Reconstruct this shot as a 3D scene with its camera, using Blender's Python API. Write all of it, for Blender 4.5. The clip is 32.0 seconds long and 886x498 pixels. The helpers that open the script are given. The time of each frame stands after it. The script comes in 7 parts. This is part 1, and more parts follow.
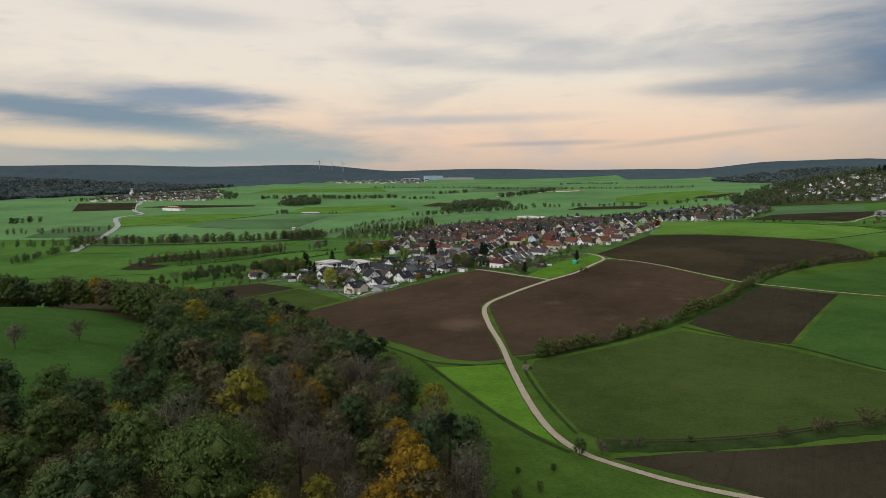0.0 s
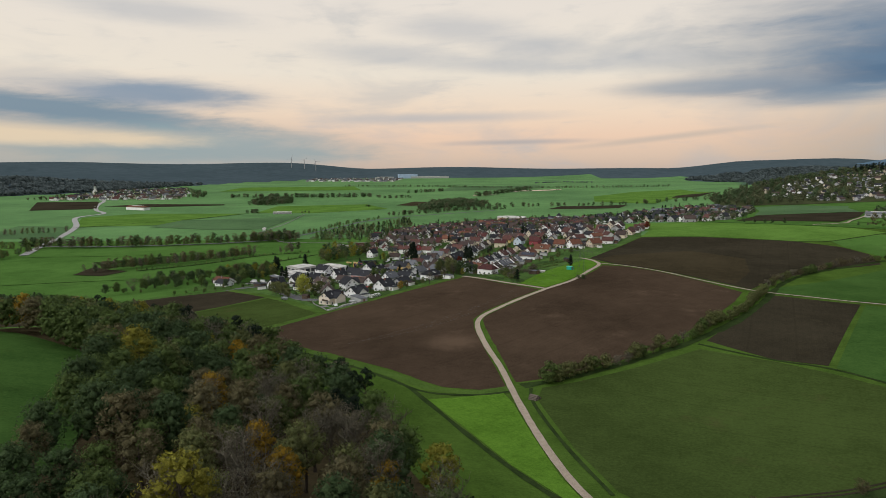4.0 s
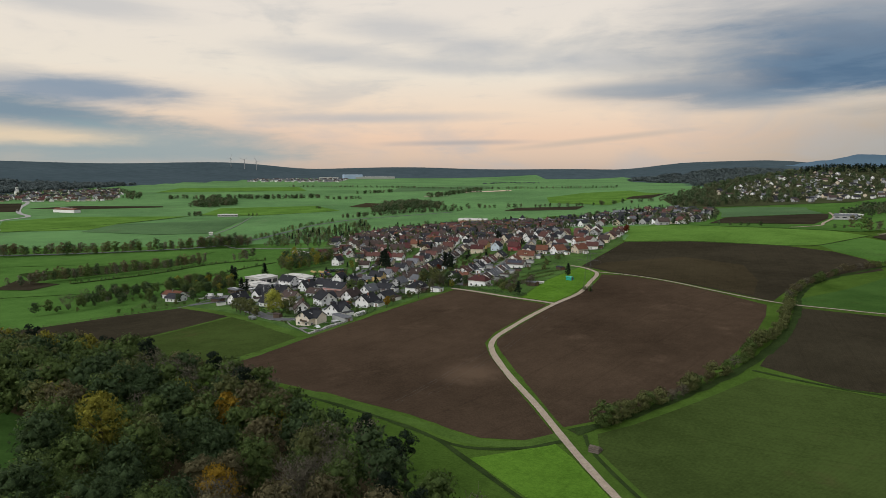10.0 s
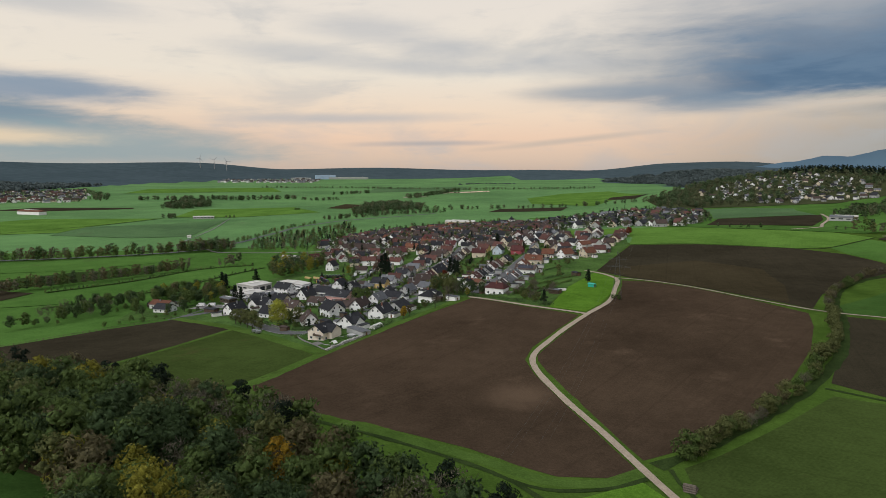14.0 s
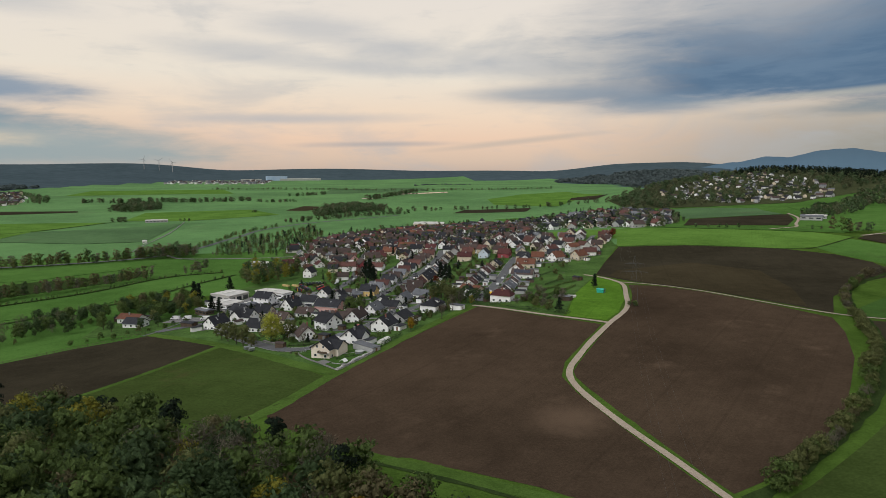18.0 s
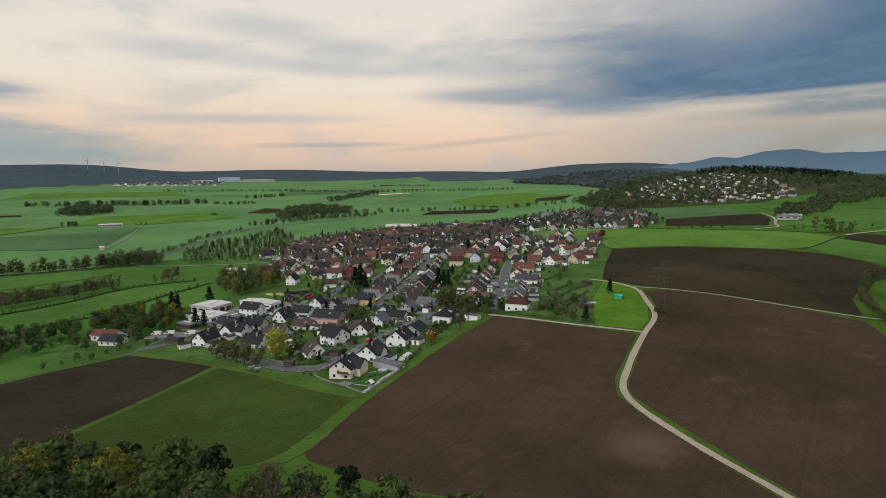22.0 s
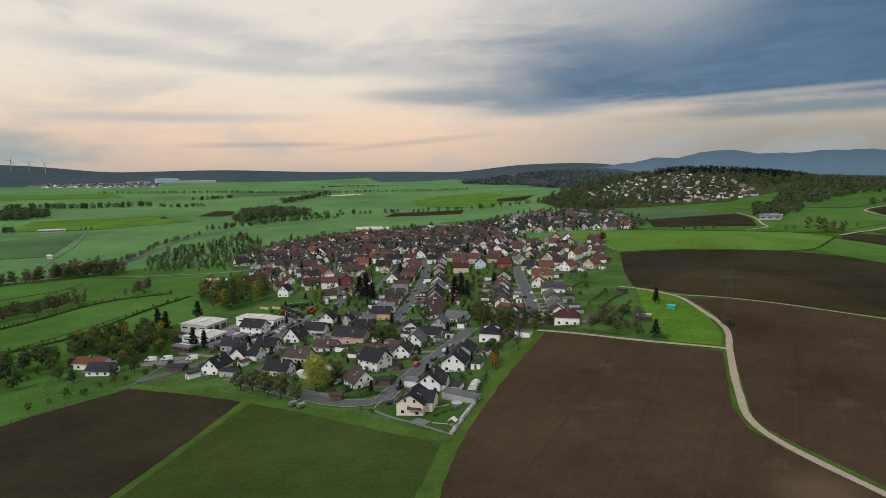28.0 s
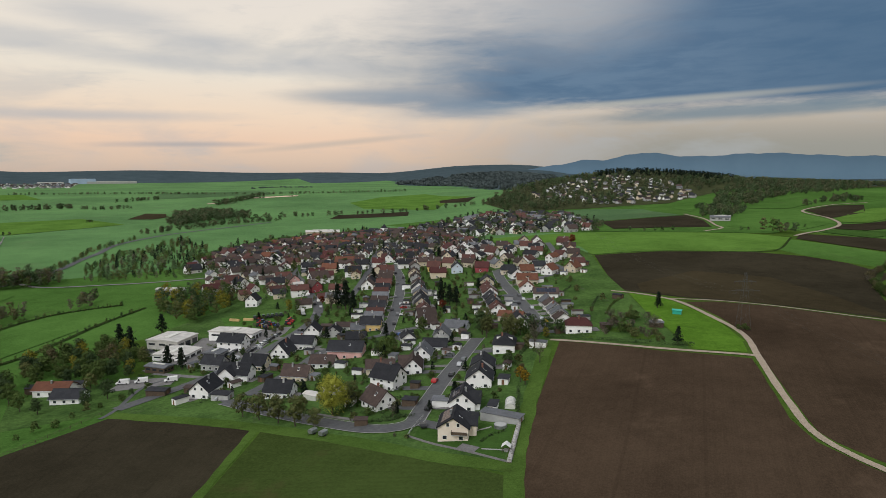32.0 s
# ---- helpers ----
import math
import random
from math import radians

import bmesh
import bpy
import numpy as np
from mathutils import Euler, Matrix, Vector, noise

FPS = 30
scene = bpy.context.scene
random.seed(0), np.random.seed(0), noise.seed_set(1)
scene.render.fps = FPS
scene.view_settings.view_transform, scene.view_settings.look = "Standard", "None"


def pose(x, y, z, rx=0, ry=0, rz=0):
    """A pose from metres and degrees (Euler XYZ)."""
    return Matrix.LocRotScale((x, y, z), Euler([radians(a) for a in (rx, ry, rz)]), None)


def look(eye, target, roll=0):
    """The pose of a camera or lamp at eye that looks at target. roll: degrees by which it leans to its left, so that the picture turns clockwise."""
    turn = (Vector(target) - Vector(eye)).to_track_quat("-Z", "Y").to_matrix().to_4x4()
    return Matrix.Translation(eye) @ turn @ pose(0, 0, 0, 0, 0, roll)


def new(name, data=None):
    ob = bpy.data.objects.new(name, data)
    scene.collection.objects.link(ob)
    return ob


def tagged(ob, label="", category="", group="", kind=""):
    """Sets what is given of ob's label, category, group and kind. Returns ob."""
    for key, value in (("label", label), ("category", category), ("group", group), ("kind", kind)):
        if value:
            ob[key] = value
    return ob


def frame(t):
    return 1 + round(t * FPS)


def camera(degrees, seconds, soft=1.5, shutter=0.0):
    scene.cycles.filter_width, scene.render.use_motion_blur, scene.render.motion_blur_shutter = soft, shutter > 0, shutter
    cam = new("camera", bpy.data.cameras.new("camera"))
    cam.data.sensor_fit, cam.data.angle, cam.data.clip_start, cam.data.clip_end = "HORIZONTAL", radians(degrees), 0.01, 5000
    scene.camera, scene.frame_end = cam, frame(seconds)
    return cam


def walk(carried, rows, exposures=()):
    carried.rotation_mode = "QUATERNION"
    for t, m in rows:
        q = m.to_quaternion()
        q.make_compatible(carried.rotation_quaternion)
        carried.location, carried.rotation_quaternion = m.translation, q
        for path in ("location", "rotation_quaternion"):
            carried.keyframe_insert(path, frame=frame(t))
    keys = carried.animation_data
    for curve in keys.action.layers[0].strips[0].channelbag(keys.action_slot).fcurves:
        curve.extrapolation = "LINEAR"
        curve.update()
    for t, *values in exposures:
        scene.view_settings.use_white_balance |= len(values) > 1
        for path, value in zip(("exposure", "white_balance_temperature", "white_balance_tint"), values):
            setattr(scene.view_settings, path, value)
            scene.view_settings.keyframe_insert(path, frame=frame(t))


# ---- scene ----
cam = camera(69.1, 32.0, soft=0.8)
PATH = [  # seconds, place, tilt, lean, heading
    (0, 0.00, 0.00, 80.00, 83.05, 0.29, -0.39),
    (0.5, -0.23, 5.16, 79.94, 83.03, 0.27, -0.67),
    (1, -0.66, 10.17, 79.90, 83.01, 0.25, -0.97),
    (1.5, -1.26, 15.06, 79.87, 82.99, 0.23, -1.30),
    (2, -2.04, 19.82, 79.86, 82.98, 0.21, -1.68),
    (2.5, -2.98, 24.46, 79.85, 82.96, 0.19, -2.01),
    (3, -4.08, 28.99, 79.85, 82.93, 0.16, -2.26),
    (3.5, -5.33, 33.42, 79.86, 82.91, 0.13, -2.48),
    (5.5, -11.66, 50.22, 79.91, 82.89, 0.10, -3.72),
    (6, -13.54, 54.22, 79.93, 82.87, 0.07, -4.07),
    (6.5, -15.53, 58.16, 79.95, 82.87, 0.05, -4.48),
    (7, -17.62, 62.03, 79.96, 82.87, 0.03, -4.97),
    (7.5, -19.80, 65.85, 79.97, 82.88, 0.01, -5.48),
    (8, -22.06, 69.62, 79.98, 82.90, -0.01, -6.00),
    (8.5, -24.40, 73.34, 79.99, 82.91, -0.02, -6.53),
    (9, -26.82, 77.03, 80.00, 82.92, -0.04, -7.02),
    (9.5, -29.30, 80.68, 80.00, 82.93, -0.06, -7.50),
    (10, -31.84, 84.30, 79.99, 82.94, -0.08, -7.90),
    (10.5, -34.43, 87.90, 79.99, 82.94, -0.10, -8.20),
    (11, -37.07, 91.48, 79.98, 82.95, -0.12, -8.47),
    (11.5, -39.76, 95.05, 79.97, 82.95, -0.14, -8.77),
    (12, -42.48, 98.61, 79.95, 82.96, -0.16, -9.10),
    (12.5, -45.24, 102.16, 79.93, 82.97, -0.17, -9.43),
    (13, -48.03, 105.71, 79.91, 82.98, -0.18, -9.76),
    (13.5, -50.84, 109.26, 79.89, 82.99, -0.18, -10.11),
    (14, -53.66, 112.82, 79.87, 83.00, -0.16, -10.53),
    (14.5, -56.51, 116.39, 79.84, 83.02, -0.14, -11.03),
    (16.5, -67.96, 130.81, 79.73, 83.04, -0.12, -13.32),
    (17, -70.83, 134.46, 79.70, 83.05, -0.10, -13.91),
    (17.5, -73.69, 138.14, 79.68, 83.07, -0.08, -14.46),
    (18, -76.54, 141.85, 79.65, 83.08, -0.06, -14.97),
    (18.5, -79.39, 145.58, 79.63, 83.09, -0.05, -15.50),
    (19, -82.22, 149.35, 79.61, 83.10, -0.03, -16.06),
    (19.5, -85.04, 153.14, 79.60, 83.11, -0.02, -16.60),
    (20, -87.85, 156.96, 79.59, 83.12, -0.01, -17.15),
    (20.5, -90.65, 160.82, 79.58, 83.13, 0.01, -17.71),
    (21, -93.43, 164.71, 79.57, 83.13, 0.02, -18.22),
    (21.5, -96.19, 168.62, 79.57, 83.14, 0.03, -18.70),
    (22, -98.94, 172.57, 79.57, 83.15, 0.05, -19.15),
    (22.5, -101.68, 176.54, 79.58, 83.16, 0.06, -19.51),
    (23, -104.40, 180.55, 79.59, 83.16, 0.07, -19.90),
    (23.5, -107.11, 184.58, 79.61, 83.16, 0.08, -20.37),
    (24, -109.80, 188.63, 79.63, 83.16, 0.09, -20.85),
    (24.5, -112.49, 192.71, 79.66, 83.16, 0.10, -21.29),
    (25, -115.17, 196.81, 79.69, 83.16, 0.12, -21.69),
    (25.5, -117.84, 200.92, 79.72, 83.16, 0.13, -22.07),
    (27.5, -128.55, 217.48, 79.89, 83.16, 0.14, -23.76),
    (28, -131.25, 221.62, 79.93, 83.17, 0.13, -24.41),
    (28.5, -133.97, 225.76, 79.97, 83.17, 0.12, -25.08),
    (29, -136.71, 229.88, 80.02, 83.18, 0.10, -25.80),
    (29.5, -139.49, 233.98, 80.06, 83.20, 0.07, -26.58),
    (30, -142.29, 238.05, 80.09, 83.21, 0.04, -27.34),
    (30.5, -145.14, 242.09, 80.12, 83.23, 0.01, -28.11),
    (31, -148.03, 246.09, 80.14, 83.24, -0.02, -28.94),
    (31.5, -150.99, 250.05, 80.16, 83.25, -0.05, -29.83),
    (32, -154.00, 253.94, 80.16, 83.27, -0.08, -30.77),
]
walk(cam, [(t, pose(x, y, z, tilt, lean, turn)) for t, x, y, z, tilt, lean, turn in PATH])

# ---- sky and light: thick evening cloud, a warm band over the horizon, one wide weak sun through the cloud ----
SUN_AZ, SUN_EL = -120.0, 38.0
world = bpy.data.worlds.new("evening_sky")
scene.world = world
world.use_nodes = True


class Net:
    """Small helper to write node trees as expressions."""

    def __init__(self, tree):
        self.tree = tree

    def node(self, kind):
        return self.tree.nodes.new(kind)

    def put(self, socket, value):
        if isinstance(value, bpy.types.NodeSocket):
            self.tree.links.new(value, socket)
        elif isinstance(value, (tuple, list)) and len(value) == 3 and socket.type == "RGBA":
            socket.default_value = (*value, 1)
        else:
            socket.default_value = value

    def math(self, op, a, b=0.0, c=0.0, clamp=False):
        n = self.node("ShaderNodeMath")
        n.operation, n.use_clamp = op, clamp
        for i, v in enumerate((a, b, c)):
            self.put(n.inputs[i], v)
        return n.outputs[0]

    def remap(self, v, a, b, c=0.0, d=1.0, smooth=True):
        n = self.node("ShaderNodeMapRange")
        n.interpolation_type = "SMOOTHSTEP" if smooth else "LINEAR"
        for i, u in enumerate((v, a, b, c, d)):
            self.put(n.inputs[i], u)
        return n.outputs[0]

    def mix(self, f, a, b, blend="MIX"):
        n = self.node("ShaderNodeMix")
        n.data_type, n.blend_type = "RGBA", blend
        self.put(n.inputs[0], f), self.put(n.inputs[6], a), self.put(n.inputs[7], b)
        return n.outputs[2]

    def noise(self, vector, scale, detail=3.0, rough=0.5, warp=0.0):
        n = self.node("ShaderNodeTexNoise")
        if vector is not None:
            self.put(n.inputs["Vector"], vector)
        for key, v in (("Scale", scale), ("Detail", detail), ("Roughness", rough), ("Distortion", warp)):
            self.put(n.inputs[key], v)
        return n.outputs[0]

    def vec(self, x, y, z=0.0):
        n = self.node("ShaderNodeCombineXYZ")
        for i, v in enumerate((x, y, z)):
            self.put(n.inputs[i], v)
        return n.outputs[0]

    def split(self, v):
        n = self.node("ShaderNodeSeparateXYZ")
        self.put(n.inputs[0], v)
        return n.outputs


def build_sky():
    net = Net(world.node_tree)
    net.tree.nodes.clear()
    way = net.node("ShaderNodeTexCoord").outputs["Generated"]
    x, y, z = net.split(way)
    az = net.math("MULTIPLY", net.math("ARCTAN2", x, y), 57.2958)      # degrees, clockwise from +y
    el = net.math("MULTIPLY", net.math("ARCSINE", z), 57.2958)
    # drawn-out cloud streaks: fine across the height, long along the horizon
    flow = net.vec(net.math("MULTIPLY", az, 0.085), net.math("MULTIPLY", el, 0.25), 3.0)
    streak = net.noise(flow, 1.0, 5.0, 0.55, 0.5)
    flow2 = net.vec(net.math("MULTIPLY", az, 0.17), net.math("ADD", net.math("MULTIPLY", el, 0.95), net.math("MULTIPLY", az, -0.03)), 7.0)
    fine = net.noise(flow2, 1.0, 6.0, 0.62, 0.3)
    wob = net.math("ADD", net.math("MULTIPLY", net.math("SUBTRACT", streak, 0.5), 1.3), net.math("MULTIPLY", net.math("SUBTRACT", fine, 0.5), 1.5))

    def cloud(a0, e0, wa, we, soft=0.55, tilt=0.0, ragged=1.0):
        """How far the sky at (az, el) lies inside one long bank of cloud."""
        da = net.math("DIVIDE", net.math("SUBTRACT", az, a0), wa)
        de = net.math("DIVIDE", net.math("SUBTRACT", net.math("SUBTRACT", el, e0), net.math("MULTIPLY", net.math("SUBTRACT", az, a0), tilt)), we)
        d = net.math("SQRT", net.math("ADD", net.math("MULTIPLY", da, da), net.math("MULTIPLY", de, de)))
        d = net.math("ADD", d, net.math("MULTIPLY", wob, ragged))
        return net.remap(d, 1.0 - soft, 1.0 + soft, 1.0, 0.0)

    def lay(under, mask, strength, colour):
        return net.mix(net.math("MULTIPLY", mask, strength), under, colour)

    ramp = net.node("ShaderNodeValToRGB")
    net.put(ramp.inputs[0], net.math("DIVIDE", el, 40.0, clamp=True))
    stops = [(0.0, (0.60, 0.47, 0.385)), (0.025, (0.72, 0.545, 0.425)), (0.07, (0.87, 0.625, 0.465)), (0.12, (0.90, 0.71, 0.545)),
             (0.2, (0.87, 0.785, 0.665)), (0.34, (0.84, 0.77, 0.69)), (0.6, (0.82, 0.80, 0.78)), (1.0, (0.86, 0.87, 0.90))]
    while len(ramp.color_ramp.elements) < len(stops):
        ramp.color_ramp.elements.new(0.5)
    for e, (p, c) in zip(ramp.color_ramp.elements, stops):
        e.position, e.color = p, (*c, 1)
    sky = ramp.outputs[0]
    # away from the glow the horizon cools and dims, on both sides
    low = net.remap(el, 1.0, 6.5, 1.0, 0.0)
    west = net.math("MULTIPLY", net.remap(az, -2.0, -30.0), net.remap(az, -70.0, -120.0, 1.0, 0.2))
    east = net.math("MULTIPLY", net.remap(az, 20.0, 52.0), net.remap(az, 95.0, 140.0, 1.0, 0.2))
    sky = lay(sky, net.math("MULTIPLY", west, low), 0.72, (0.36, 0.41, 0.40))
    sky = lay(sky, net.math("MULTIPLY", east, net.remap(el, 2.0, 8.5, 1.0, 0.0)), 0.8, (0.20, 0.245, 0.24))
    # soft grey undersides
    sky = lay(sky, net.remap(streak, 0.46, 0.70), 0.42, (0.44, 0.47, 0.50))
    sky = lay(sky, net.remap(fine, 0.54, 0.76), 0.24, (0.42, 0.46, 0.50))
    for a0, e0, wa, we in ((4, 11.8, 4.5, 0.9), (-2.5, 9.7, 5, 0.8), (10.5, 10.2, 4, 1.0), (8, 8.8, 7, 0.6), (-21, 12.2, 6, 0.8), (20, 9.0, 5, 0.8)):
        sky = lay(sky, cloud(a0, e0, wa, we, 0.8, -0.03, 0.8), 0.42, (0.36, 0.41, 0.48))
    # the dark bank to the north-east: soft on its near side, ragged along its foot
    foot = net.remap(net.math("ADD", el, net.math("MULTIPLY", wob, -1.1)), 4.8, 6.4)
    bank = net.math("MULTIPLY", net.remap(net.math("ADD", net.math("SUBTRACT", az, net.math("MULTIPLY", net.math("SUBTRACT", el, 6.0), 0.75)), net.math("MULTIPLY", wob, 6.0)), 14.0, 37.0), foot)
    bank = net.math("MULTIPLY", bank, net.math("MULTIPLY", net.remap(az, 90.0, 140.0, 1.0, 0.0), net.remap(el, 20.0, 42.0, 1.0, 0.0)))
    veil = net.math("SUBTRACT", 1.0, net.math("MULTIPLY", cloud(40, 14.5, 8, 4.0, 0.8, 0.0, 0.4), 0.42))
    deep = net.mix(net.remap(fine, 0.35, 0.65), (0.07, 0.145, 0.25), (0.11, 0.19, 0.295))
    sky = lay(sky, net.math("MULTIPLY", bank, veil), 0.97, deep)
    sky = lay(sky, net.math("MULTIPLY", net.math("MULTIPLY", net.remap(net.math("ADD", az, net.math("MULTIPLY", wob, 5.0)), 44.0, 66.0), foot), net.remap(az, 90.0, 140.0, 1.0, 0.0)), 0.6, (0.055, 0.12, 0.21))
    sky = lay(sky, cloud(24.5, 6.5, 6, 0.6, 0.7, 0.0, 0.7), 0.6, (0.21, 0.29, 0.38))
    sky = lay(sky, cloud(33, 5.4, 6, 0.7, 0.7, 0.02, 0.7), 0.65, (0.20, 0.28, 0.37))
    sky = lay(sky, cloud(57, 5.0, 13, 0.55, 0.7, 0.03, 0.7), 0.75, (0.12, 0.20, 0.27))
    sky = lay(sky, cloud(50, 6.0, 10, 0.22, 0.9, 0.04, 0.5), 0.5, (0.62, 0.58, 0.47))
    sky = lay(sky, cloud(22, 2.6, 6, 0.22, 0.9, 0.1, 0.6), 0.45, (0.40, 0.40, 0.38))
    # blue-grey layers to the west, with a bright rift between them
    sky = lay(sky, cloud(-21.5, 6.0, 8, 1.0, 0.6, -0.02, 0.8), 0.85, (0.20, 0.29, 0.40))
    sky = lay(sky, cloud(-28, 4.6, 12, 0.95, 0.6, -0.09, 0.8), 0.9, (0.155, 0.255, 0.345))
    sky = lay(sky, cloud(-17, 2.0, 12, 1.5, 0.7, -0.03, 0.9), 0.85, (0.29, 0.38, 0.41))
    sky = lay(sky, cloud(-29, 2.6, 10, 0.55, 0.7, -0.02, 1.0), 0.9, (0.82, 0.66, 0.47))
    sky = lay(sky, cloud(-60, 9.0, 18, 9.0, 0.6, 0.0, 0.8), 0.7, (0.25, 0.33, 0.40))
    # thin slips over the glow
    sky = lay(sky, cloud(9, 2.3, 5.0, 0.22, 0.8, 0.015, 0.6), 0.6, (0.36, 0.37, 0.40))
    sky = lay(sky, cloud(2, 4.4, 8, 0.38, 0.9, 0.02, 0.7), 0.55, (0.38, 0.43, 0.49))
    clear = net.node("ShaderNodeTexSky")
    clear.sky_type, clear.sun_disc, clear.sun_elevation, clear.sun_rotation = "NISHITA", False, radians(SUN_EL), radians(SUN_AZ)
    a = net.node("ShaderNodeBackground")
    net.put(a.inputs[0], sky), net.put(a.inputs[1], 1.0)
    b = net.node("ShaderNodeBackground")
    net.put(b.inputs[0], clear.outputs[0]), net.put(b.inputs[1], 0.06)
    m = net.node("ShaderNodeMixShader")
    net.put(m.inputs[0], 0.06)
    net.tree.links.new(a.outputs[0], m.inputs[1]), net.tree.links.new(b.outputs[0], m.inputs[2])
    net.tree.links.new(m.outputs[0], net.node("ShaderNodeOutputWorld").inputs[0])


build_sky()
sun = new("sun", bpy.data.lights.new("sun", "SUN"))
sun.data.energy, sun.data.angle, sun.data.color = 1.5, radians(30), (0.96, 0.98, 0.98)
sun.matrix_world = look((0, 0, 900), (-math.sin(radians(SUN_AZ)), -math.cos(radians(SUN_AZ)), 900 - math.tan(radians(SUN_EL))))

# ---- materials ----
def surface(name, shade, rough=0.85, metal=0.0, bump=None, spec=0.3, sheen=0.0):
    """A node material. shade(net, place, rand) gives the colour; bump(net, place) gives (height, distance)."""
    m = bpy.data.materials.new(name)
    m.use_nodes = True
    net = Net(m.node_tree)
    bsdf = m.node_tree.nodes["Principled BSDF"]
    place = net.node("ShaderNodeNewGeometry").outputs["Position"]
    rand = net.node("ShaderNodeObjectInfo").outputs["Random"]
    net.put(bsdf.inputs["Base Color"], shade(net, place, rand))
    net.put(bsdf.inputs["Roughness"], rough), net.put(bsdf.inputs["Metallic"], metal)
    net.put(bsdf.inputs["Specular IOR Level"], spec)
    # cool-tinted sheen brightens ground at low angles, standing in for distance haze
    net.put(bsdf.inputs["Sheen Weight"], sheen), net.put(bsdf.inputs["Sheen Roughness"], 0.3), net.put(bsdf.inputs["Sheen Tint"], (0.85, 0.95, 1.0))
    if bump:
        h, dist = bump(net, place)
        n = net.node("ShaderNodeBump")
        net.put(n.inputs["Height"], h), net.put(n.inputs["Distance"], dist), net.put(n.inputs["Strength"], 0.8)
        net.put(bsdf.inputs["Normal"], n.outputs[0])
    return m


def turned(net, place, degrees):
    n = net.node("ShaderNodeVectorRotate")
    n.rotation_type = "Z_AXIS"
    net.put(n.inputs["Vector"], place), net.put(n.inputs["Angle"], radians(degrees))
    return n.outputs[0]


def stripes(net, place, degrees, step, sharp=0.0):
    """Parallel lines `step` metres apart: 0 between them, 1 on them."""
    x, _, _ = net.split(turned(net, place, degrees))
    w = net.math("SINE", net.math("MULTIPLY", x, 6.28318 / step))
    return net.remap(w, sharp, 1.0)


def crop(name, low, high, rows=0.0, lines=0.0, soil=None, grain=1.2, patch=0.02, spot=None, sheen=0.0):
    """A field: two tones in large patches and in fine grain, drill rows, tramlines and bare spots."""
    def shade(net, place, rand):
        big = net.noise(place, patch, 4.0, 0.55)
        mid = net.noise(place, patch * 9, 4.0, 0.6)
        small = net.noise(place, grain, 3.0, 0.7)
        f = net.math("ADD", net.math("MULTIPLY", big, 0.75), net.math("MULTIPLY", mid, 0.35))
        tiny = net.noise(place, grain * 4.5, 2.0, 0.7)
        f = net.math("ADD", net.math("MULTIPLY", f, 0.8), net.math("ADD", net.math("MULTIPLY", small, 0.5), net.math("MULTIPLY", tiny, 0.35)))
        c = net.mix(net.remap(f, 0.60, 1.12), tuple(v * 0.82 for v in low), tuple(v * 1.12 for v in high))
        if soil:
            c = net.mix(net.math("MULTIPLY", net.remap(net.noise(place, patch * 2.3, 5.0, 0.65), 0.58, 0.78), 0.6), c, soil)
        if lines:
            c = net.mix(net.math("MULTIPLY", stripes(net, place, rows, lines, 0.985), 0.16), c, tuple(v * 0.6 for v in low))
            c = net.mix(net.math("MULTIPLY", stripes(net, place, rows, 2.9, 0.0), 0.05), c, tuple(v * 0.55 for v in low))
        if spot:
            x, y, _ = net.split(place)
            dx, dy = net.math("DIVIDE", net.math("SUBTRACT", x, spot[0]), spot[2]), net.math("DIVIDE", net.math("SUBTRACT", y, spot[1]), spot[3])
            d = net.math("SQRT", net.math("ADD", net.math("MULTIPLY", dx, dx), net.math("MULTIPLY", dy, dy)))
            d = net.math("ADD", d, net.math("MULTIPLY", net.math("SUBTRACT", mid, 0.5), 1.2))
            c = net.mix(net.remap(d, 0.1, 1.2, 0.75, 0.0), c, soil)
        return c

    def rough_ground(net, place):
        clods = net.noise(place, 1.1, 4.0, 0.7)
        return (net.math("ADD", clods, net.math("MULTIPLY", stripes(net, place, rows, 0.75), 0.3)) if lines else clods), 0.12
    return surface(name, shade, 0.95, bump=rough_ground, spec=0.0, sheen=sheen)


def plain(name, low, high, scale=1.5, rough=0.8, metal=0.0, spec=0.3, vary=0.0, stain=0.35):
    """Two tones mixed by grain and by weather stains, each object a little apart."""
    def shade(net, place, rand):
        f = net.math("ADD", net.math("MULTIPLY", net.noise(place, scale, 4.0, 0.6), 1.0 - stain), net.math("MULTIPLY", net.noise(place, scale * 0.17, 3.0, 0.6), stain))
        c = net.mix(net.remap(f, 0.3, 0.7), low, high)
        if vary:
            c = net.mix(net.math("MULTIPLY", rand, vary), c, tuple(v * 0.45 for v in low))
        return c
    return surface(name, shade, rough, metal, spec=spec)


def tiles(name, low, high, course=0.36, vary=0.5):
    """Roof tiles: courses down the slope, mottled by weather and moss, each roof its own tone."""
    def shade(net, place, rand):
        f = net.math("ADD", net.math("MULTIPLY", net.noise(place, 3.5, 3.0, 0.7), 0.55), net.math("MULTIPLY", net.noise(place, 0.45, 3.0, 0.6), 0.45))
        c = net.mix(net.remap(f, 0.32, 0.7), low, high)
        c = net.mix(net.math("MULTIPLY", rand, vary), c, tuple(v * 0.5 for v in low))
        c = net.mix(net.math("MULTIPLY", net.remap(net.noise(place, 0.22, 4.0, 0.7), 0.6, 0.8), 0.35), c, (0.075, 0.085, 0.05))
        return c

    def relief(net, place):
        _, _, z = net.split(place)
        return net.math("FRACT", net.math("DIVIDE", z, course * 0.64)), 0.05
    return surface(name, shade, 0.85, bump=relief, spec=0.12)


